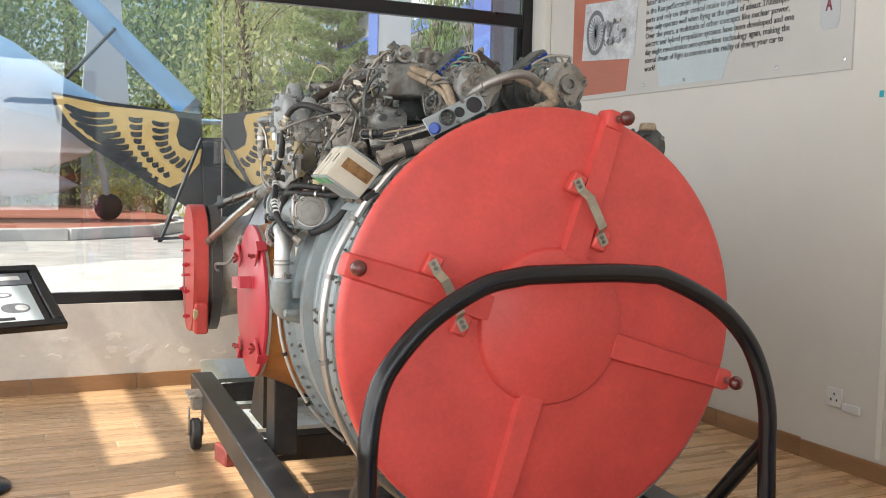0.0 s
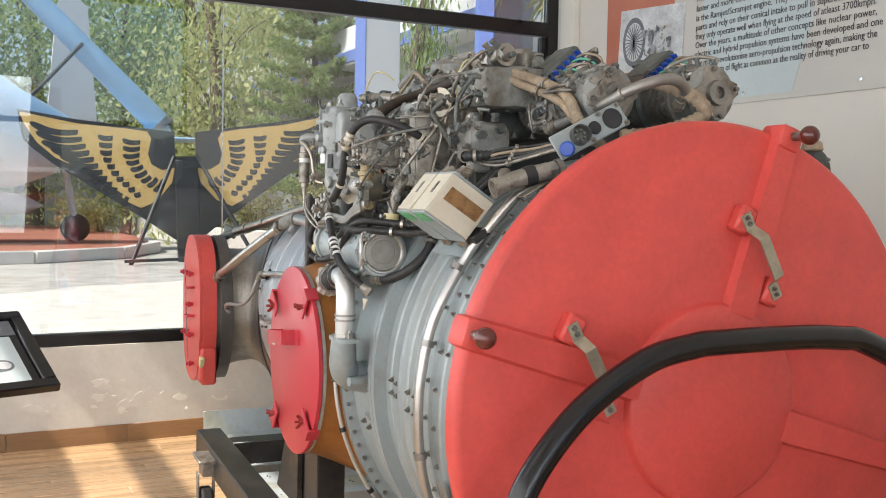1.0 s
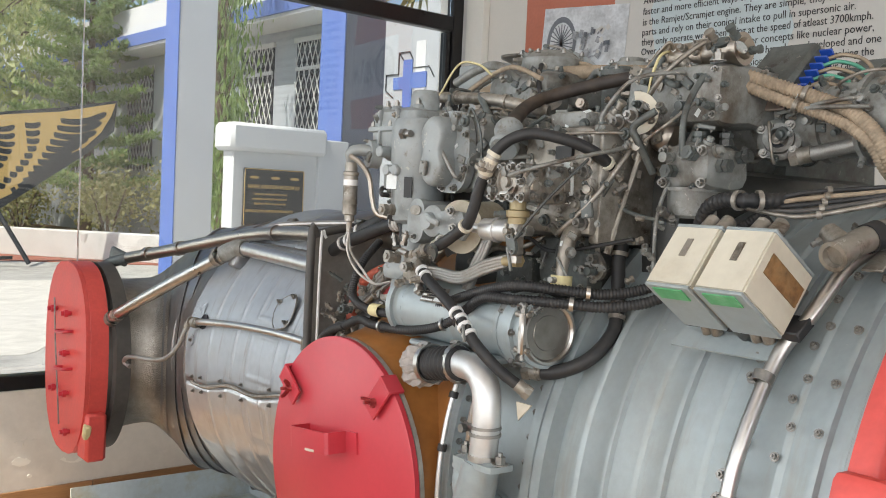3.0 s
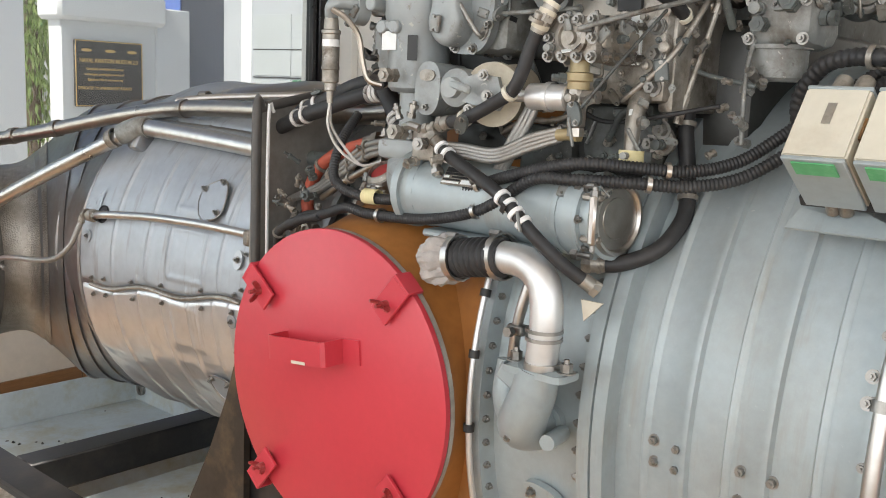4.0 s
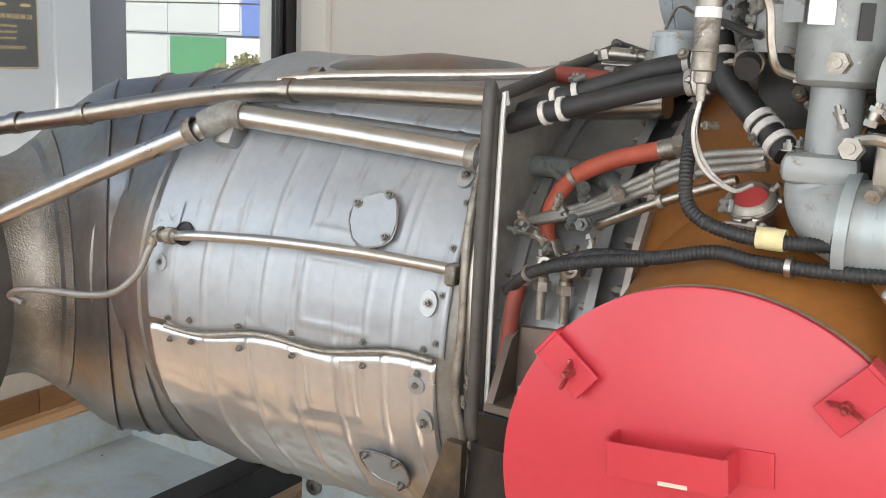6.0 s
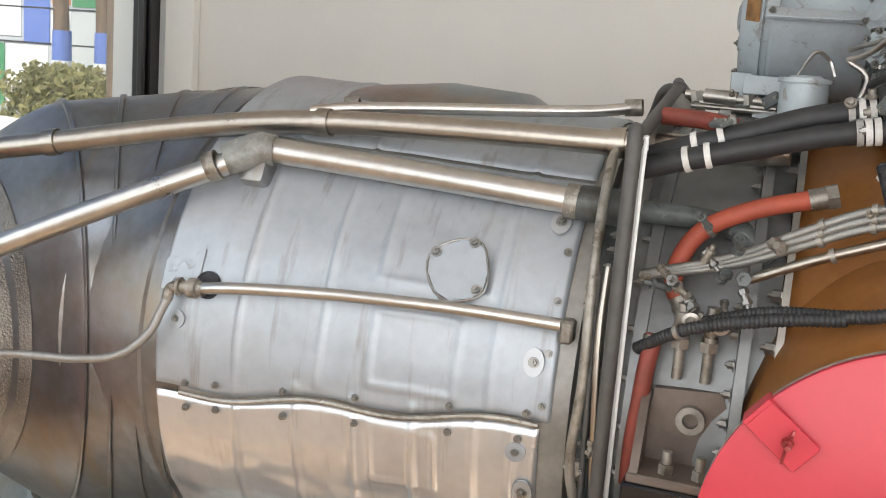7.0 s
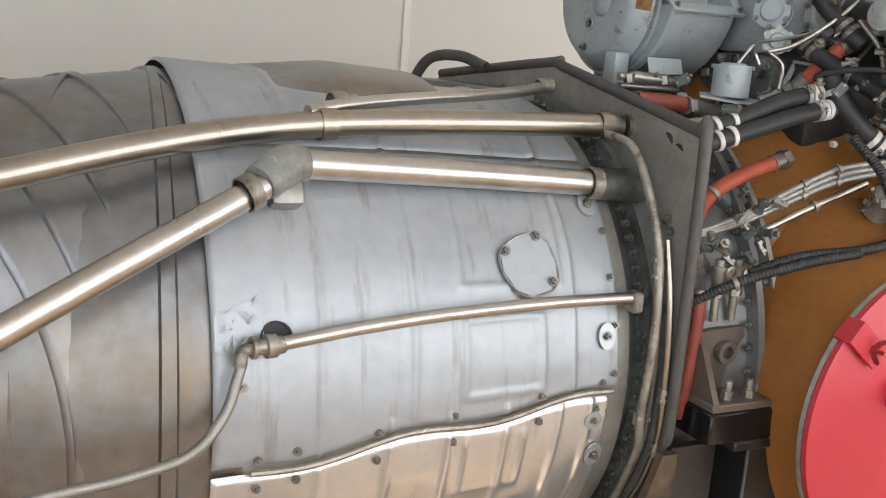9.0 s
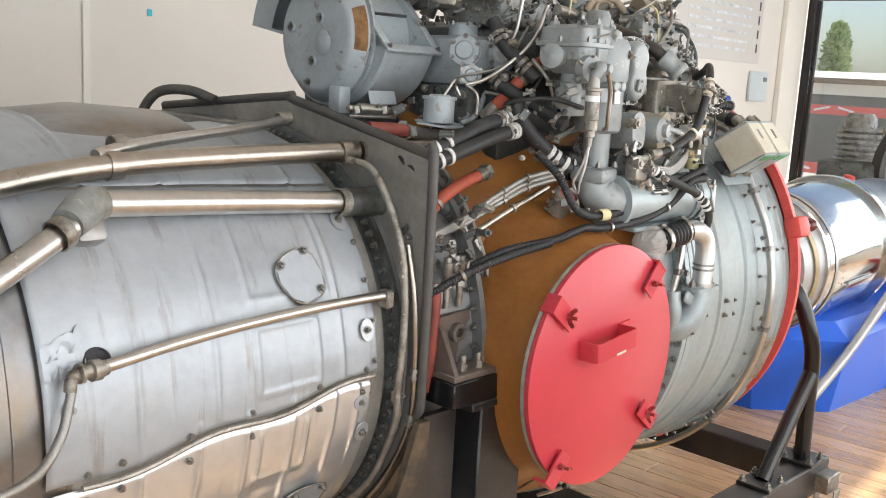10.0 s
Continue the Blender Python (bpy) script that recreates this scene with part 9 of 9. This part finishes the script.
for yc, w in ((18.6, 1.25), (20.85, 1.4), (27.0, 1.6), (31, 1.6)):
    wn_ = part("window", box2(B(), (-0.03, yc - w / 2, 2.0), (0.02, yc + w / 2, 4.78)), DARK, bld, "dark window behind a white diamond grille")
    part("frame", box2(box2(box2(B(), (-0.07, yc - w / 2 - 0.06, 4.73), (-0.02, yc + w / 2 + 0.06, 4.83)), (-0.07, yc - w / 2 - 0.06, 1.95), (-0.02, yc + w / 2 + 0.06, 2.05)), (-0.07, yc - w / 2, 4.15), (-0.02, yc + w / 2, 4.22)), GRILLE, wn_)
    bm = B()
    for k in range(-14, 15):
        for s in (1, -1):
            y = yc + k * 0.20
            rod(bm, (-0.05 - 0.006 * s, y - s * 1.39 * 0.42, 2.0), (-0.05 - 0.006 * s, y + s * 1.39 * 0.42, 4.78), 0.013, seg=4)
    bmesh.ops.bisect_plane(bm, geom=list(bm.verts) + list(bm.edges) + list(bm.faces), plane_co=(0, yc - w / 2, 0), plane_no=(0, -1, 0), clear_outer=True)
    bmesh.ops.bisect_plane(bm, geom=list(bm.verts) + list(bm.edges) + list(bm.faces), plane_co=(0, yc + w / 2, 0), plane_no=(0, 1, 0), clear_outer=True)
    part("grille", bm, GRILLE, wn_, "white diamond window grille")
# painted emblem and coloured panels on the plain end of the wall
CROSS = Matrix.Translation((-0.008, 15.56, 3.55 - GZ)) @ Matrix(((0, 0, -1, 0), (-1, 0, 0, 0), (0, 1, 0, 0), (0, 0, 0, 1)))
part("cross", plate(B(), [(-0.38, -0.10), (-0.10, -0.10), (-0.10, -0.46), (0.16, -0.46), (0.16, -0.10), (0.56, -0.10), (0.56, 0.18), (0.16, 0.18), (0.16, 0.42), (-0.10, 0.42), (-0.10, 0.12), (-0.38, 0.12)], 0.012, CROSS), BPLASTER, bld, "blue painted cross emblem")
for x0, z0, x1, z1 in ((-0.60, 0.18, -0.24, 0.18), (-0.24, 0.18, -0.24, 0.56), (-0.24, 0.56, 0.06, 0.56), (0.06, 0.56, 0.16, 0.42), (0.20, 0.26, 0.62, 0.26), (0.62, 0.26, 0.76, 0.08), (-0.60, 0.18, -0.60, -0.10), (-0.60, -0.10, -0.38, -0.24), (-0.24, 0.56, -0.10, 0.42)):
    part("cross_outline", box(B(), (math.hypot(x1 - x0, z1 - z0) + 0.02, 0.02, 0.012), CROSS @ pose((x0 + x1) / 2, (z0 + z1) / 2, 0.008, 0, 0, math.degrees(math.atan2(z1 - z0, x1 - x0)))), SIGNB, bld)
PGREEN = material("dark_green_wall_paint", (0.05, 0.22, 0.10), 0.7, 0, 0.08, 2)
PORANGE = material("orange_wall_paint", (0.55, 0.16, 0.05), 0.7, 0, 0.08, 2)
PGREY = material("pale_grey_wall_paint", (0.42, 0.45, 0.46), 0.7, 0, 0.05, 2)
for y0, y1, z0, z1, m in ((15.05, 15.32, 1.0, 4.4, WPLASTER), (14.10, 14.98, 1.62, 2.6, PGREY), (13.10, 14.05, 1.62, 2.6, PGREY), (14.10, 14.98, 0.75, 1.56, PGREY), (12.96, 14.05, 0.75, 1.56, PGREEN), (12.70, 13.06, 1.66, 2.6, WPLASTER), (12.26, 12.66, 1.58, 2.6, BPLASTER), (12.28, 12.92, 0.75, 1.56, WPLASTER), (11.95, 12.23, 1.10, 2.02, WPLASTER), (11.50, 11.92, 2.08, 2.75, PGREEN), (11.50, 11.92, 1.10, 2.02, PGREY), (11.95, 12.23, 2.10, 2.30, PORANGE), (11.95, 12.23, 2.34, 3.0, BPLASTER), (10.4, 11.46, 0.9, 2.6, PGREY), (8.6, 10.36, 0.9, 2.6, WPLASTER)):
    part("wall_panel", box2(B(), (-0.012, y0, z0), (0.004, y1, z1), 0.002), m, bld)
for z in (1.60, 2.05):
    part("panel_line", box2(B(), (-0.014, 10.4, z - 0.018), (0.004, 15.0, z + 0.002)), SIGNB, bld, "dark painted line")
for y in (11.31, 10.73, 10.2):
    tr_ = empty("painted_trunk_tree", pose(9.6, y, GZ), "tree trunk painted with white and blue bands", "tree", "painted trees")
    part("trunk", tube(B(), [(0, 0, 0), (0.03, 0.03, 1.6), (-0.02, 0.05, 3.4), (0.05, 0.1, 5.6)], lambda q: 0.105 * (1 - 0.35 * q), 14), BARK, tr_)
    part("white_band", lathe(B(), [(1.05, 0.112), (1.40, 0.110)], pose(0.02, 0.02, 0), 14, close=False), WPLASTER, tr_, "whitewashed band")
    part("blue_band", lathe(B(), [(1.40, 0.112), (1.75, 0.110)], pose(0.03, 0.025, 0), 14, close=False), BPLASTER, tr_, "blue painted band")
hedge_pos = (9.15, 10.6, GZ)
rear_b = empty("rear_building", pose(0, 46, GZ), "low pale building behind the trees", "building")
part("wall", box2(B(), (-20, 0, 0), (16, 6, 4.2)), PLASTER, rear_b)
part("roof", box2(B(), (-21, -0.8, 4.2), (17, 7, 4.5)), WPLASTER, rear_b)
for k in range(9):
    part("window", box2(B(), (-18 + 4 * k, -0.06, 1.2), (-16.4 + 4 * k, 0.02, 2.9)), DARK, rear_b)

# aircraft on the island, seen from its nose
jet = empty("aircraft", pose(0, 27, 0.06), "blue and grey naval aircraft parked on a paved island", "aircraft")


def body(bm, st, seg=40):
    return loft(bm, [[Vector((x, ry * math.cos(a), zc + rz * math.sin(a))) for a in (2 * math.pi * k / seg for k in range(seg))] for x, zc, rz, ry in st])


part("upper_fuselage", body(B(), [(-9, 3.6, 1.5, 1.4), (-3, 3.6, 1.6, 1.45), (-0.6, 3.5, 1.55, 1.4), (0.6, 3.25, 1.25, 1.2), (1.6, 2.95, 0.85, 0.95), (2.6, 2.75, 0.5, 0.6), (3.3, 2.6, 0.2, 0.25), (3.45, 2.58, 0.01, 0.01)]), JETBLUE, jet, "pale blue upper fuselage")
part("lower_fuselage", body(B(), [(-9, 2.5, 1.2, 1.5), (-2, 2.4, 1.2, 1.5), (0.2, 2.3, 1.05, 1.35), (1.5, 2.2, 0.8, 1.0), (2.4, 2.2, 0.45, 0.55), (2.7, 2.2, 0.02, 0.02)]), JETGREY, jet, "weathered grey belly")
part("canopy", body(B(), [(-2.5, 4.75, 0.35, 0.5), (-1.2, 4.8, 0.62, 0.62), (0.0, 4.5, 0.5, 0.6), (0.6, 4.2, 0.1, 0.3)]), LABEL, jet, "dark glass canopy")
part("blade", tube(B(), [(0.6, 0.2, 7.4), (2.0, 0.1, 6.0), (3.5, 0.0, 4.5), (4.9, 0.0, 3.15)], lambda q: 0.24 + 0.09 * q, 16, 4), JETBLUE, jet, "long pale blue folded blade")
part("blade_end", lathe(B(), [(0, 0.30), (0.25, 0.36), (0.45, 0.22), (0.5, 0.05)], along((4.85, 0, 3.2), (0.7, 0, -0.7)), 20), TUBEB, jet)
part("blade_root", box(B(), (0.5, 0.4, 0.8), pose(5.05, 0.1, 2.6, 0, 10, 0), 0.06), RUST, jet)
part("brace", rod(B(), (3.0, -0.3, 5.0), (1.8, -0.9, 3.6), 0.05), SIGNB, jet)
part("tail_fin", plate(B(), [(2.2, 2.6), (3.6, 2.6), (3.3, 6.4), (2.75, 6.9), (2.5, 6.4)], 0.15, Matrix.Translation((0.15, 2.5, 0)) @ TOSIGN), WPLASTER, jet, "white tail fin")
part("tail_plane", body(B(), [(2.0, 2.62, 0.05, 0.8), (4.0, 2.70, 0.09, 0.9), (7.0, 2.75, 0.04, 0.5)]), JETBLUE, jet)
part("drop_tank", body(B(), [(-3.0, 1.0, 0.05, 0.05), (-2.2, 1.0, 0.35, 0.35), (0.6, 1.0, 0.38, 0.38), (1.7, 0.95, 0.22, 0.22), (2.1, 0.93, 0.02, 0.02)]), JETGREY, jet, "grey drop tank")
for x, y in ((2.9, 0.3), (-1.2, -1.0)):
    w = part("wheel", lathe(B(), [(-0.10, 0.15), (-0.10, 0.30), (-0.06, 0.36), (0.06, 0.36), (0.10, 0.30), (0.10, 0.15)], along((x, y, 0.36), (0.2, 1, 0)), 24), RUBBER, jet)
    part("leg", rod(B(), (x, y, 0.5), (x - 0.3, y, 2.2), 0.09), JETGREY, w)


# ---- trees and shrubs ----
def leaf_material(name, a, b):
    m = material(name, a, 0.6, 0, 0.3, 1.2)
    n, l = m.node_tree.nodes, m.node_tree.links
    geo = n.new("ShaderNodeNewGeometry")
    mix = n.new("ShaderNodeMix")
    mix.data_type = "RGBA"
    l.new(geo.outputs["Random Per Island"], mix.inputs[0])
    mix.inputs[6].default_value, mix.inputs[7].default_value = (*a, 1), (*b, 1)
    l.new(mix.outputs[2], n["Principled BSDF"].inputs["Base Color"])
    n["Principled BSDF"].inputs["Subsurface Weight"].default_value = 0.0
    tr = n.new("ShaderNodeBsdfTranslucent")
    l.new(mix.outputs[2], tr.inputs["Color"])
    ms = n.new("ShaderNodeMixShader")
    ms.inputs[0].default_value = 0.45
    l.new(n["Principled BSDF"].outputs[0], ms.inputs[1])
    l.new(tr.outputs[0], ms.inputs[2])
    l.new(ms.outputs[0], n["Material Output"].inputs["Surface"])
    return m


LEAF_A = leaf_material("yellow_green_feathery_leaves", (0.32, 0.38, 0.13), (0.58, 0.60, 0.28))
LEAF_B = leaf_material("mid_green_leaves", (0.15, 0.23, 0.06), (0.33, 0.43, 0.15))
LEAF_C = leaf_material("dry_olive_leaves", (0.20, 0.21, 0.08), (0.38, 0.35, 0.16))


def leaves(spots, size, seed, droop=0.4, aspect=0.35):
    r = np.random.RandomState(seed)
    n = len(spots)
    p = np.array(spots)
    d = r.normal(size=(n, 3))
    d[:, 2] -= droop * 2
    d /= np.linalg.norm(d, axis=1)[:, None]
    s = np.cross(d, r.normal(size=(n, 3)))
    s /= np.linalg.norm(s, axis=1)[:, None]
    ln = size * r.uniform(0.6, 1.4, (n, 1))
    v = np.stack([p - s * ln * aspect * 0.5, p + d * ln * 0.5 - s * ln * aspect * 0.6, p + d * ln, p + d * ln * 0.5 + s * ln * aspect * 0.6], 1).reshape(-1, 3)
    me = bpy.data.meshes.new("crown")
    me.from_pydata(v.tolist(), [], [(4 * i, 4 * i + 1, 4 * i + 2, 4 * i + 3) for i in range(n)])
    return me


def tree(name, x, y, h, w, mat, label, n, size, seed, droop=0.4, low=0.3, clumps=16, aspect=0.35):
    r = np.random.RandomState(seed)
    t = empty(name, pose(x, y, GZ), label, "tree")
    bm = tube(B(), [(0, 0, -0.02), (0.1, 0, h * 0.3), (-0.15, 0.1, h * 0.6), (0.1, 0, h * 0.92)], lambda q: 0.035 * h * 0.6 * (1 - 0.85 * q) + 0.03, 10)
    part("trunk", bm, BARK, t)
    spots = []
    for c in range(clumps):
        a, z = r.uniform(0, 2 * math.pi), h * r.uniform(low, 1.0)
        rad = w * r.uniform(0.15, 1.0) * math.sqrt(max(0.1, 1 - ((z / h - 0.6) / 0.6) ** 2))
        q = Vector((rad * math.cos(a), rad * math.sin(a), z))
        part("limb", tube(B(), [(0, 0, z * 0.75), q * 0.5 + Vector((0, 0, z * 0.42)), q], lambda f: 0.0045 * h * (1 - 0.8 * f) * 0.5 + 0.008, 6, 4), BARK, t)
        k = n // clumps
        g = r.normal(size=(k, 3)) * np.array([w * 0.30, w * 0.30, h * 0.075]) + np.array(q)
        if droop > 0.8:
            g[:, 2] -= np.abs(r.normal(size=k)) * h * 0.10
        spots.append(g)
    me = leaves(np.concatenate(spots), size, seed + 1, droop, aspect)
    me.materials.append(mat)
    cr = new("crown", me)
    cr.parent = t
    return t


for k, (x, y, h, w, mt, s) in enumerate(((-9, 41, 15, 4.5, LEAF_A, 1), (-3, 43, 16, 5.0, LEAF_A, 2), (3, 42, 17, 5.0, LEAF_A, 3), (8.5, 39, 17, 4.2, LEAF_A, 4), (13, 44, 16, 4.5, LEAF_B, 5), (-15, 45, 15, 5, LEAF_B, 6), (5.5, 36, 9, 2.6, LEAF_B, 7), (0.5, 38, 8, 3.0, LEAF_B, 8), (7.4, 31, 13, 2.6, LEAF_A, 17), (19, 50, 16, 5, LEAF_B, 15), (-22, 48, 15, 5.5, LEAF_A, 16))):
    tree("tree", x, y, h, w, mt, "tall tree with feathery yellow-green foliage" if mt is LEAF_A else "broad tree with mid-green leaves", 9500, 0.22, 20 + s, 0.9 if mt is LEAF_A else 0.4, 0.16, 26)
tree("drooping_tree", 8.6, 18.6, 6.8, 0.66, LEAF_B, "slender tree with long hanging green leaves", 5200, 0.17, 51, 2.2, 0.28, 26, 0.20)
# tiered conifer
con = empty("conifer", pose(9.2, 27.0, GZ), "tiered star-shaped conifer with flat fronds", "tree")
part("trunk", tube(B(), [(0, 0, -0.02), (0.05, 0, 4), (0, 0, 9.5)], lambda q: 0.15 * (1 - 0.9 * q) + 0.02, 10), BARK, con)
rr = np.random.RandomState(77)
for tier in range(15):
    z = 1.6 + tier * 0.55
    rad = 2.3 * (1 - tier / 16.5)
    sp = []
    for b in range(6):
        a = b * math.pi / 3 + tier * 0.5 + rr.uniform(-0.15, 0.15)
        for q in np.linspace(0.12, 1, 110):
            for s in (-1, 1, -1, 1):
                off = s * rr.uniform(0, 0.36) * (1 - 0.5 * q)
                sp.append((rad * q * math.cos(a) - off * math.sin(a), rad * q * math.sin(a) + off * math.cos(a), z + 0.28 * q * q + rr.uniform(-0.05, 0.06)))
    me = leaves(np.array(sp), 0.15, 90 + tier, -0.3, 0.3)
    me.materials.append(LEAF_B)
    fr = new("frond_tier", me)
    fr.parent = con
for k, (x, y, h) in enumerate(((7.0, 25.2, 1.3), (8.2, 23.0, 1.5), (9.3, 21.6, 1.7), (8.9, 24.8, 1.2), (6.8, 28.5, 1.4), (9.8, 27.5, 1.6), (10.1, 23.5, 1.5), (3.6, 33.0, 1.2), (4.4, 34.0, 1.0))):
    b = empty("shrub", pose(x, y, 0.16 if x > 6 else GZ), "low dry garden shrub with thin stems", "shrub", "garden shrubs")
    for j in range(6):
        a = j * 1.05
        part("stem", tube(B(), [(0, 0, 0), (0.18 * math.cos(a), 0.18 * math.sin(a), h * 0.4), (0.45 * math.cos(a), 0.45 * math.sin(a), h * 0.85)], 0.018, 5, 4), BARK, b)
    r = np.random.RandomState(200 + k)
    g = r.normal(size=(1100, 3)) * np.array([0.38, 0.38, h * 0.22]) + np.array([0, 0, h * 0.72])
    me = leaves(g, 0.10, 300 + k, 0.2, 0.5)
    me.materials.append(LEAF_C)
    c = new("foliage", me)
    c.parent = b
for x, y in ((7.6, 22.6), (8.9, 20.9), (9.6, 20.4)):
    tagged(part("flower_pot", lathe(B(), [(0, 0.13), (0.26, 0.17), (0.26, 0.14)], pose(x, y, 0.18), 18), KERB), "small whitewashed pot in the garden bed", "pot", "garden pots")
hd = empty("hedge", pose(*hedge_pos), "clipped yellow-green hedge by the wall", "hedge")
part("planter", box2(B(), (-0.45, -2.0, 0), (0.40, 0.9, 0.75), 0.02), KERB, hd, "low pale planter wall")
r = np.random.RandomState(61)
g3 = r.uniform(size=(9000, 3)) * np.array([0.8, 2.85, 0.55]) + np.array([-0.42, -1.98, 0.72])
g3[:, 2] += 0.06 * np.sin(g3[:, 1] * 5) + 0.05 * np.sin(g3[:, 1] * 13 + 1)
me = leaves(g3, 0.085, 62, -0.3, 0.5)
me.materials.append(LEAF_C)
c = new("foliage", me)
c.parent = hd
# palm fronds hanging over the window's top
for k, (x, y, z, a) in enumerate(((3.7, 8.0, 4.0, 200), (4.0, 8.1, 3.7, 300), (3.2, 8.2, 4.3, 240), (4.25, 8.0, 3.55, 340))):
    pf = tagged(new("palm_frond"), "hanging palm frond with narrow drying leaflets", "palm frond", "palm fronds")
    pf.matrix_basis = pose(x, y, z)
    d = Vector((math.cos(radians(a)), math.sin(radians(a)) * 0.3, 0))
    ribs = curve_points([Vector((0, 0, 1.6)) - d * 0.6, Vector((0, 0, 1.2)), d * 0.35 + Vector((0, 0, 0.55)), d * 0.5 + Vector((0, 0, -0.35))], 8)
    part("rib", tube(B(), ribs, 0.014, 6, 1), LEAF_C, pf)
    sp = []
    for q in ribs[4:]:
        for j in range(9):
            sp.append(tuple(q + Vector((rng.uniform(-0.04, 0.04), rng.uniform(-0.04, 0.04), rng.uniform(-0.03, 0.03)))))
    me = leaves(np.array(sp), 0.38, 400 + k, 0.9, 0.08)
    me.materials.append(LEAF_C if k % 2 else LEAF_B)
    c = new("leaflets", me)
    c.parent = pf
palm = empty("palm_tree", pose(3.3, 8.4, GZ), "palm tree standing by the window", "tree")
part("trunk", tube(B(), [(2.1, -0.8, 0), (2.05, -0.8, 3), (1.9, -0.7, 6.2)], 0.11, 12), BARK, palm)
part("crown_shaft", tube(B(), [(1.9, -0.7, 6.1), (1.4, -0.4, 6.15), (0.6, -0.2, 5.7)], 0.05, 8), LEAF_B, palm)
# beyond the south window
sb_ = empty("dark_hall", pose(0, -17, GZ), "long low hall with a dark glazed front and pale roof", "building")
part("front", box2(B(), (-30, -6, 0), (30, 0, 1.62)), material("dark_tinted_front", (0.085, 0.095, 0.09), 0.35, 0, 0.25, 0.6), sb_, "dark tinted glazing")
part("lintel", box2(B(), (-30.5, -6, 1.62), (30.5, 0.25, 1.86)), JAMB, sb_, "cream band")
part("roof_edge", box2(B(), (-31, -6.3, 1.86), (31, 0.6, 1.98)), SOIL, sb_, "brown eave edge")
part("roof", plate(B(), [(0.55, 1.98), (-6.3, 2.28), (-6.3, 1.98)], 62, Matrix.Translation((-31, 0, 0)) @ Matrix(((0, 0, 1, 0), (1, 0, 0, 0), (0, 1, 0, 0), (0, 0, 0, 1)))), WPLASTER, sb_, "pale roof sheet")
# added block, out of direct view: darkens the lower reflection in the north glass
part("reflection_block", box2(B(), (-30, -12, 0), (3.4, -6.31, 4.95)), material("dark_weathered_cladding", (0.07, 0.075, 0.075), 0.6, 0, 0.25, 0.5), sb_, "unseen dark block added to bound the sky's reflection in the window")
for z, y in ((1.33, 3.0), (0.34, 5.0)):
    bb = empty("red_barrier", pose(0, -17 + y, GZ), "red and white painted barrier rail", "barrier")
    part("rail", box2(B(), (-20, -0.05, z - 0.09), (20, 0.05, z + 0.09)), RED, bb)
    for k in range(34):
        part("white_mark", box(B(), (0.30, 0.012, 0.035), pose(-14 + k * 0.85 + 0.2 * (k % 3), 0.056, z + 0.02, 0, 14 * (-1) ** k, 0)), WPLASTER, bb)
    for k in range(5):
        part("leg", box2(B(), (-20 + 10 * k - 0.05, -0.05, 0), (-20 + 10 * k + 0.05, 0.05, z)), SIGNB, bb)
cy = empty("cypress", pose(9.95, -25, GZ), "tall narrow cypress tree", "tree")
part("trunk", tube(B(), [(0, 0, 0), (0, 0, 3.4)], 0.08, 8), BARK, cy)
r = np.random.RandomState(9)
zz = r.uniform(0.4, 3.72, 3500)
ra = 0.46 * np.sqrt(np.clip(1 - ((zz - 1.9) / 1.9) ** 2, 0, 1)) * np.sqrt(r.uniform(0, 1, 3500))
an = r.uniform(0, 6.28, 3500)
me = leaves(np.stack([ra * np.cos(an), ra * np.sin(an), zz], 1), 0.15, 10, -0.4, 0.4)
me.materials.append(LEAF_B)
c = new("crown", me)
c.parent = cy

# ---- floor tiles and skirting, last ----
me = bpy.data.meshes.new("plank")
bm = box(B(), (1.194, 0.1145, 0.006), pose(0, 0, -0.003), 0.0012)
bm.to_mesh(me)
bm.free()
me.materials.append(FLOORM)
rest = bmesh.new()
for j in range(92):
    y = 6.09 - 0.12 * j
    if y < WS + 0.05:
        break
    x = WL + 0.6 - 1.2 * ((j * 0.37) % 1.0)
    while x < WX + 0.6:
        lo, hi = max(x - 0.597, WL), min(x + 0.597, WX)
        if hi - lo > 0.05:
            if hi - lo > 1.19 and x > -0.7 and y > -1.6:
                share("plank", me, Matrix.Translation((x, y, 0)), floor)
            else:
                box2(rest, (lo, y - 0.05725, -0.006), (hi, y + 0.05725, 0))
        x += 1.2
tagged(part("planks", rest, FLOORM, floor), "wood-look tiles in the rest of the room", kind="stuff")
base = tagged(new("baseboard"), "brown wood-look skirting tiles along the walls", "skirting", kind="structure")
for k in range(19):
    a = WS + 0.02 + 0.6 * k
    b = min(a + 0.596, 5.99)
    top = 0.096 if abs(a - 3.1) > 0.4 else 0.088
    if b > a:
        part("skirting_tile", box2(B(), (WX - 0.014, a, 0.0), (WX - 0.001, b, top), 0.0015), SKIRT, base)
for k in range(14):
    a = WL + 0.02 + 0.6 * k
    b = min(a + 0.596, 3.56)
    if b > a:
        part("skirting_tile", box2(B(), (a, WY - 0.014, 0.0), (b, WY - 0.001, 0.094), 0.0015), SKIRT, base)
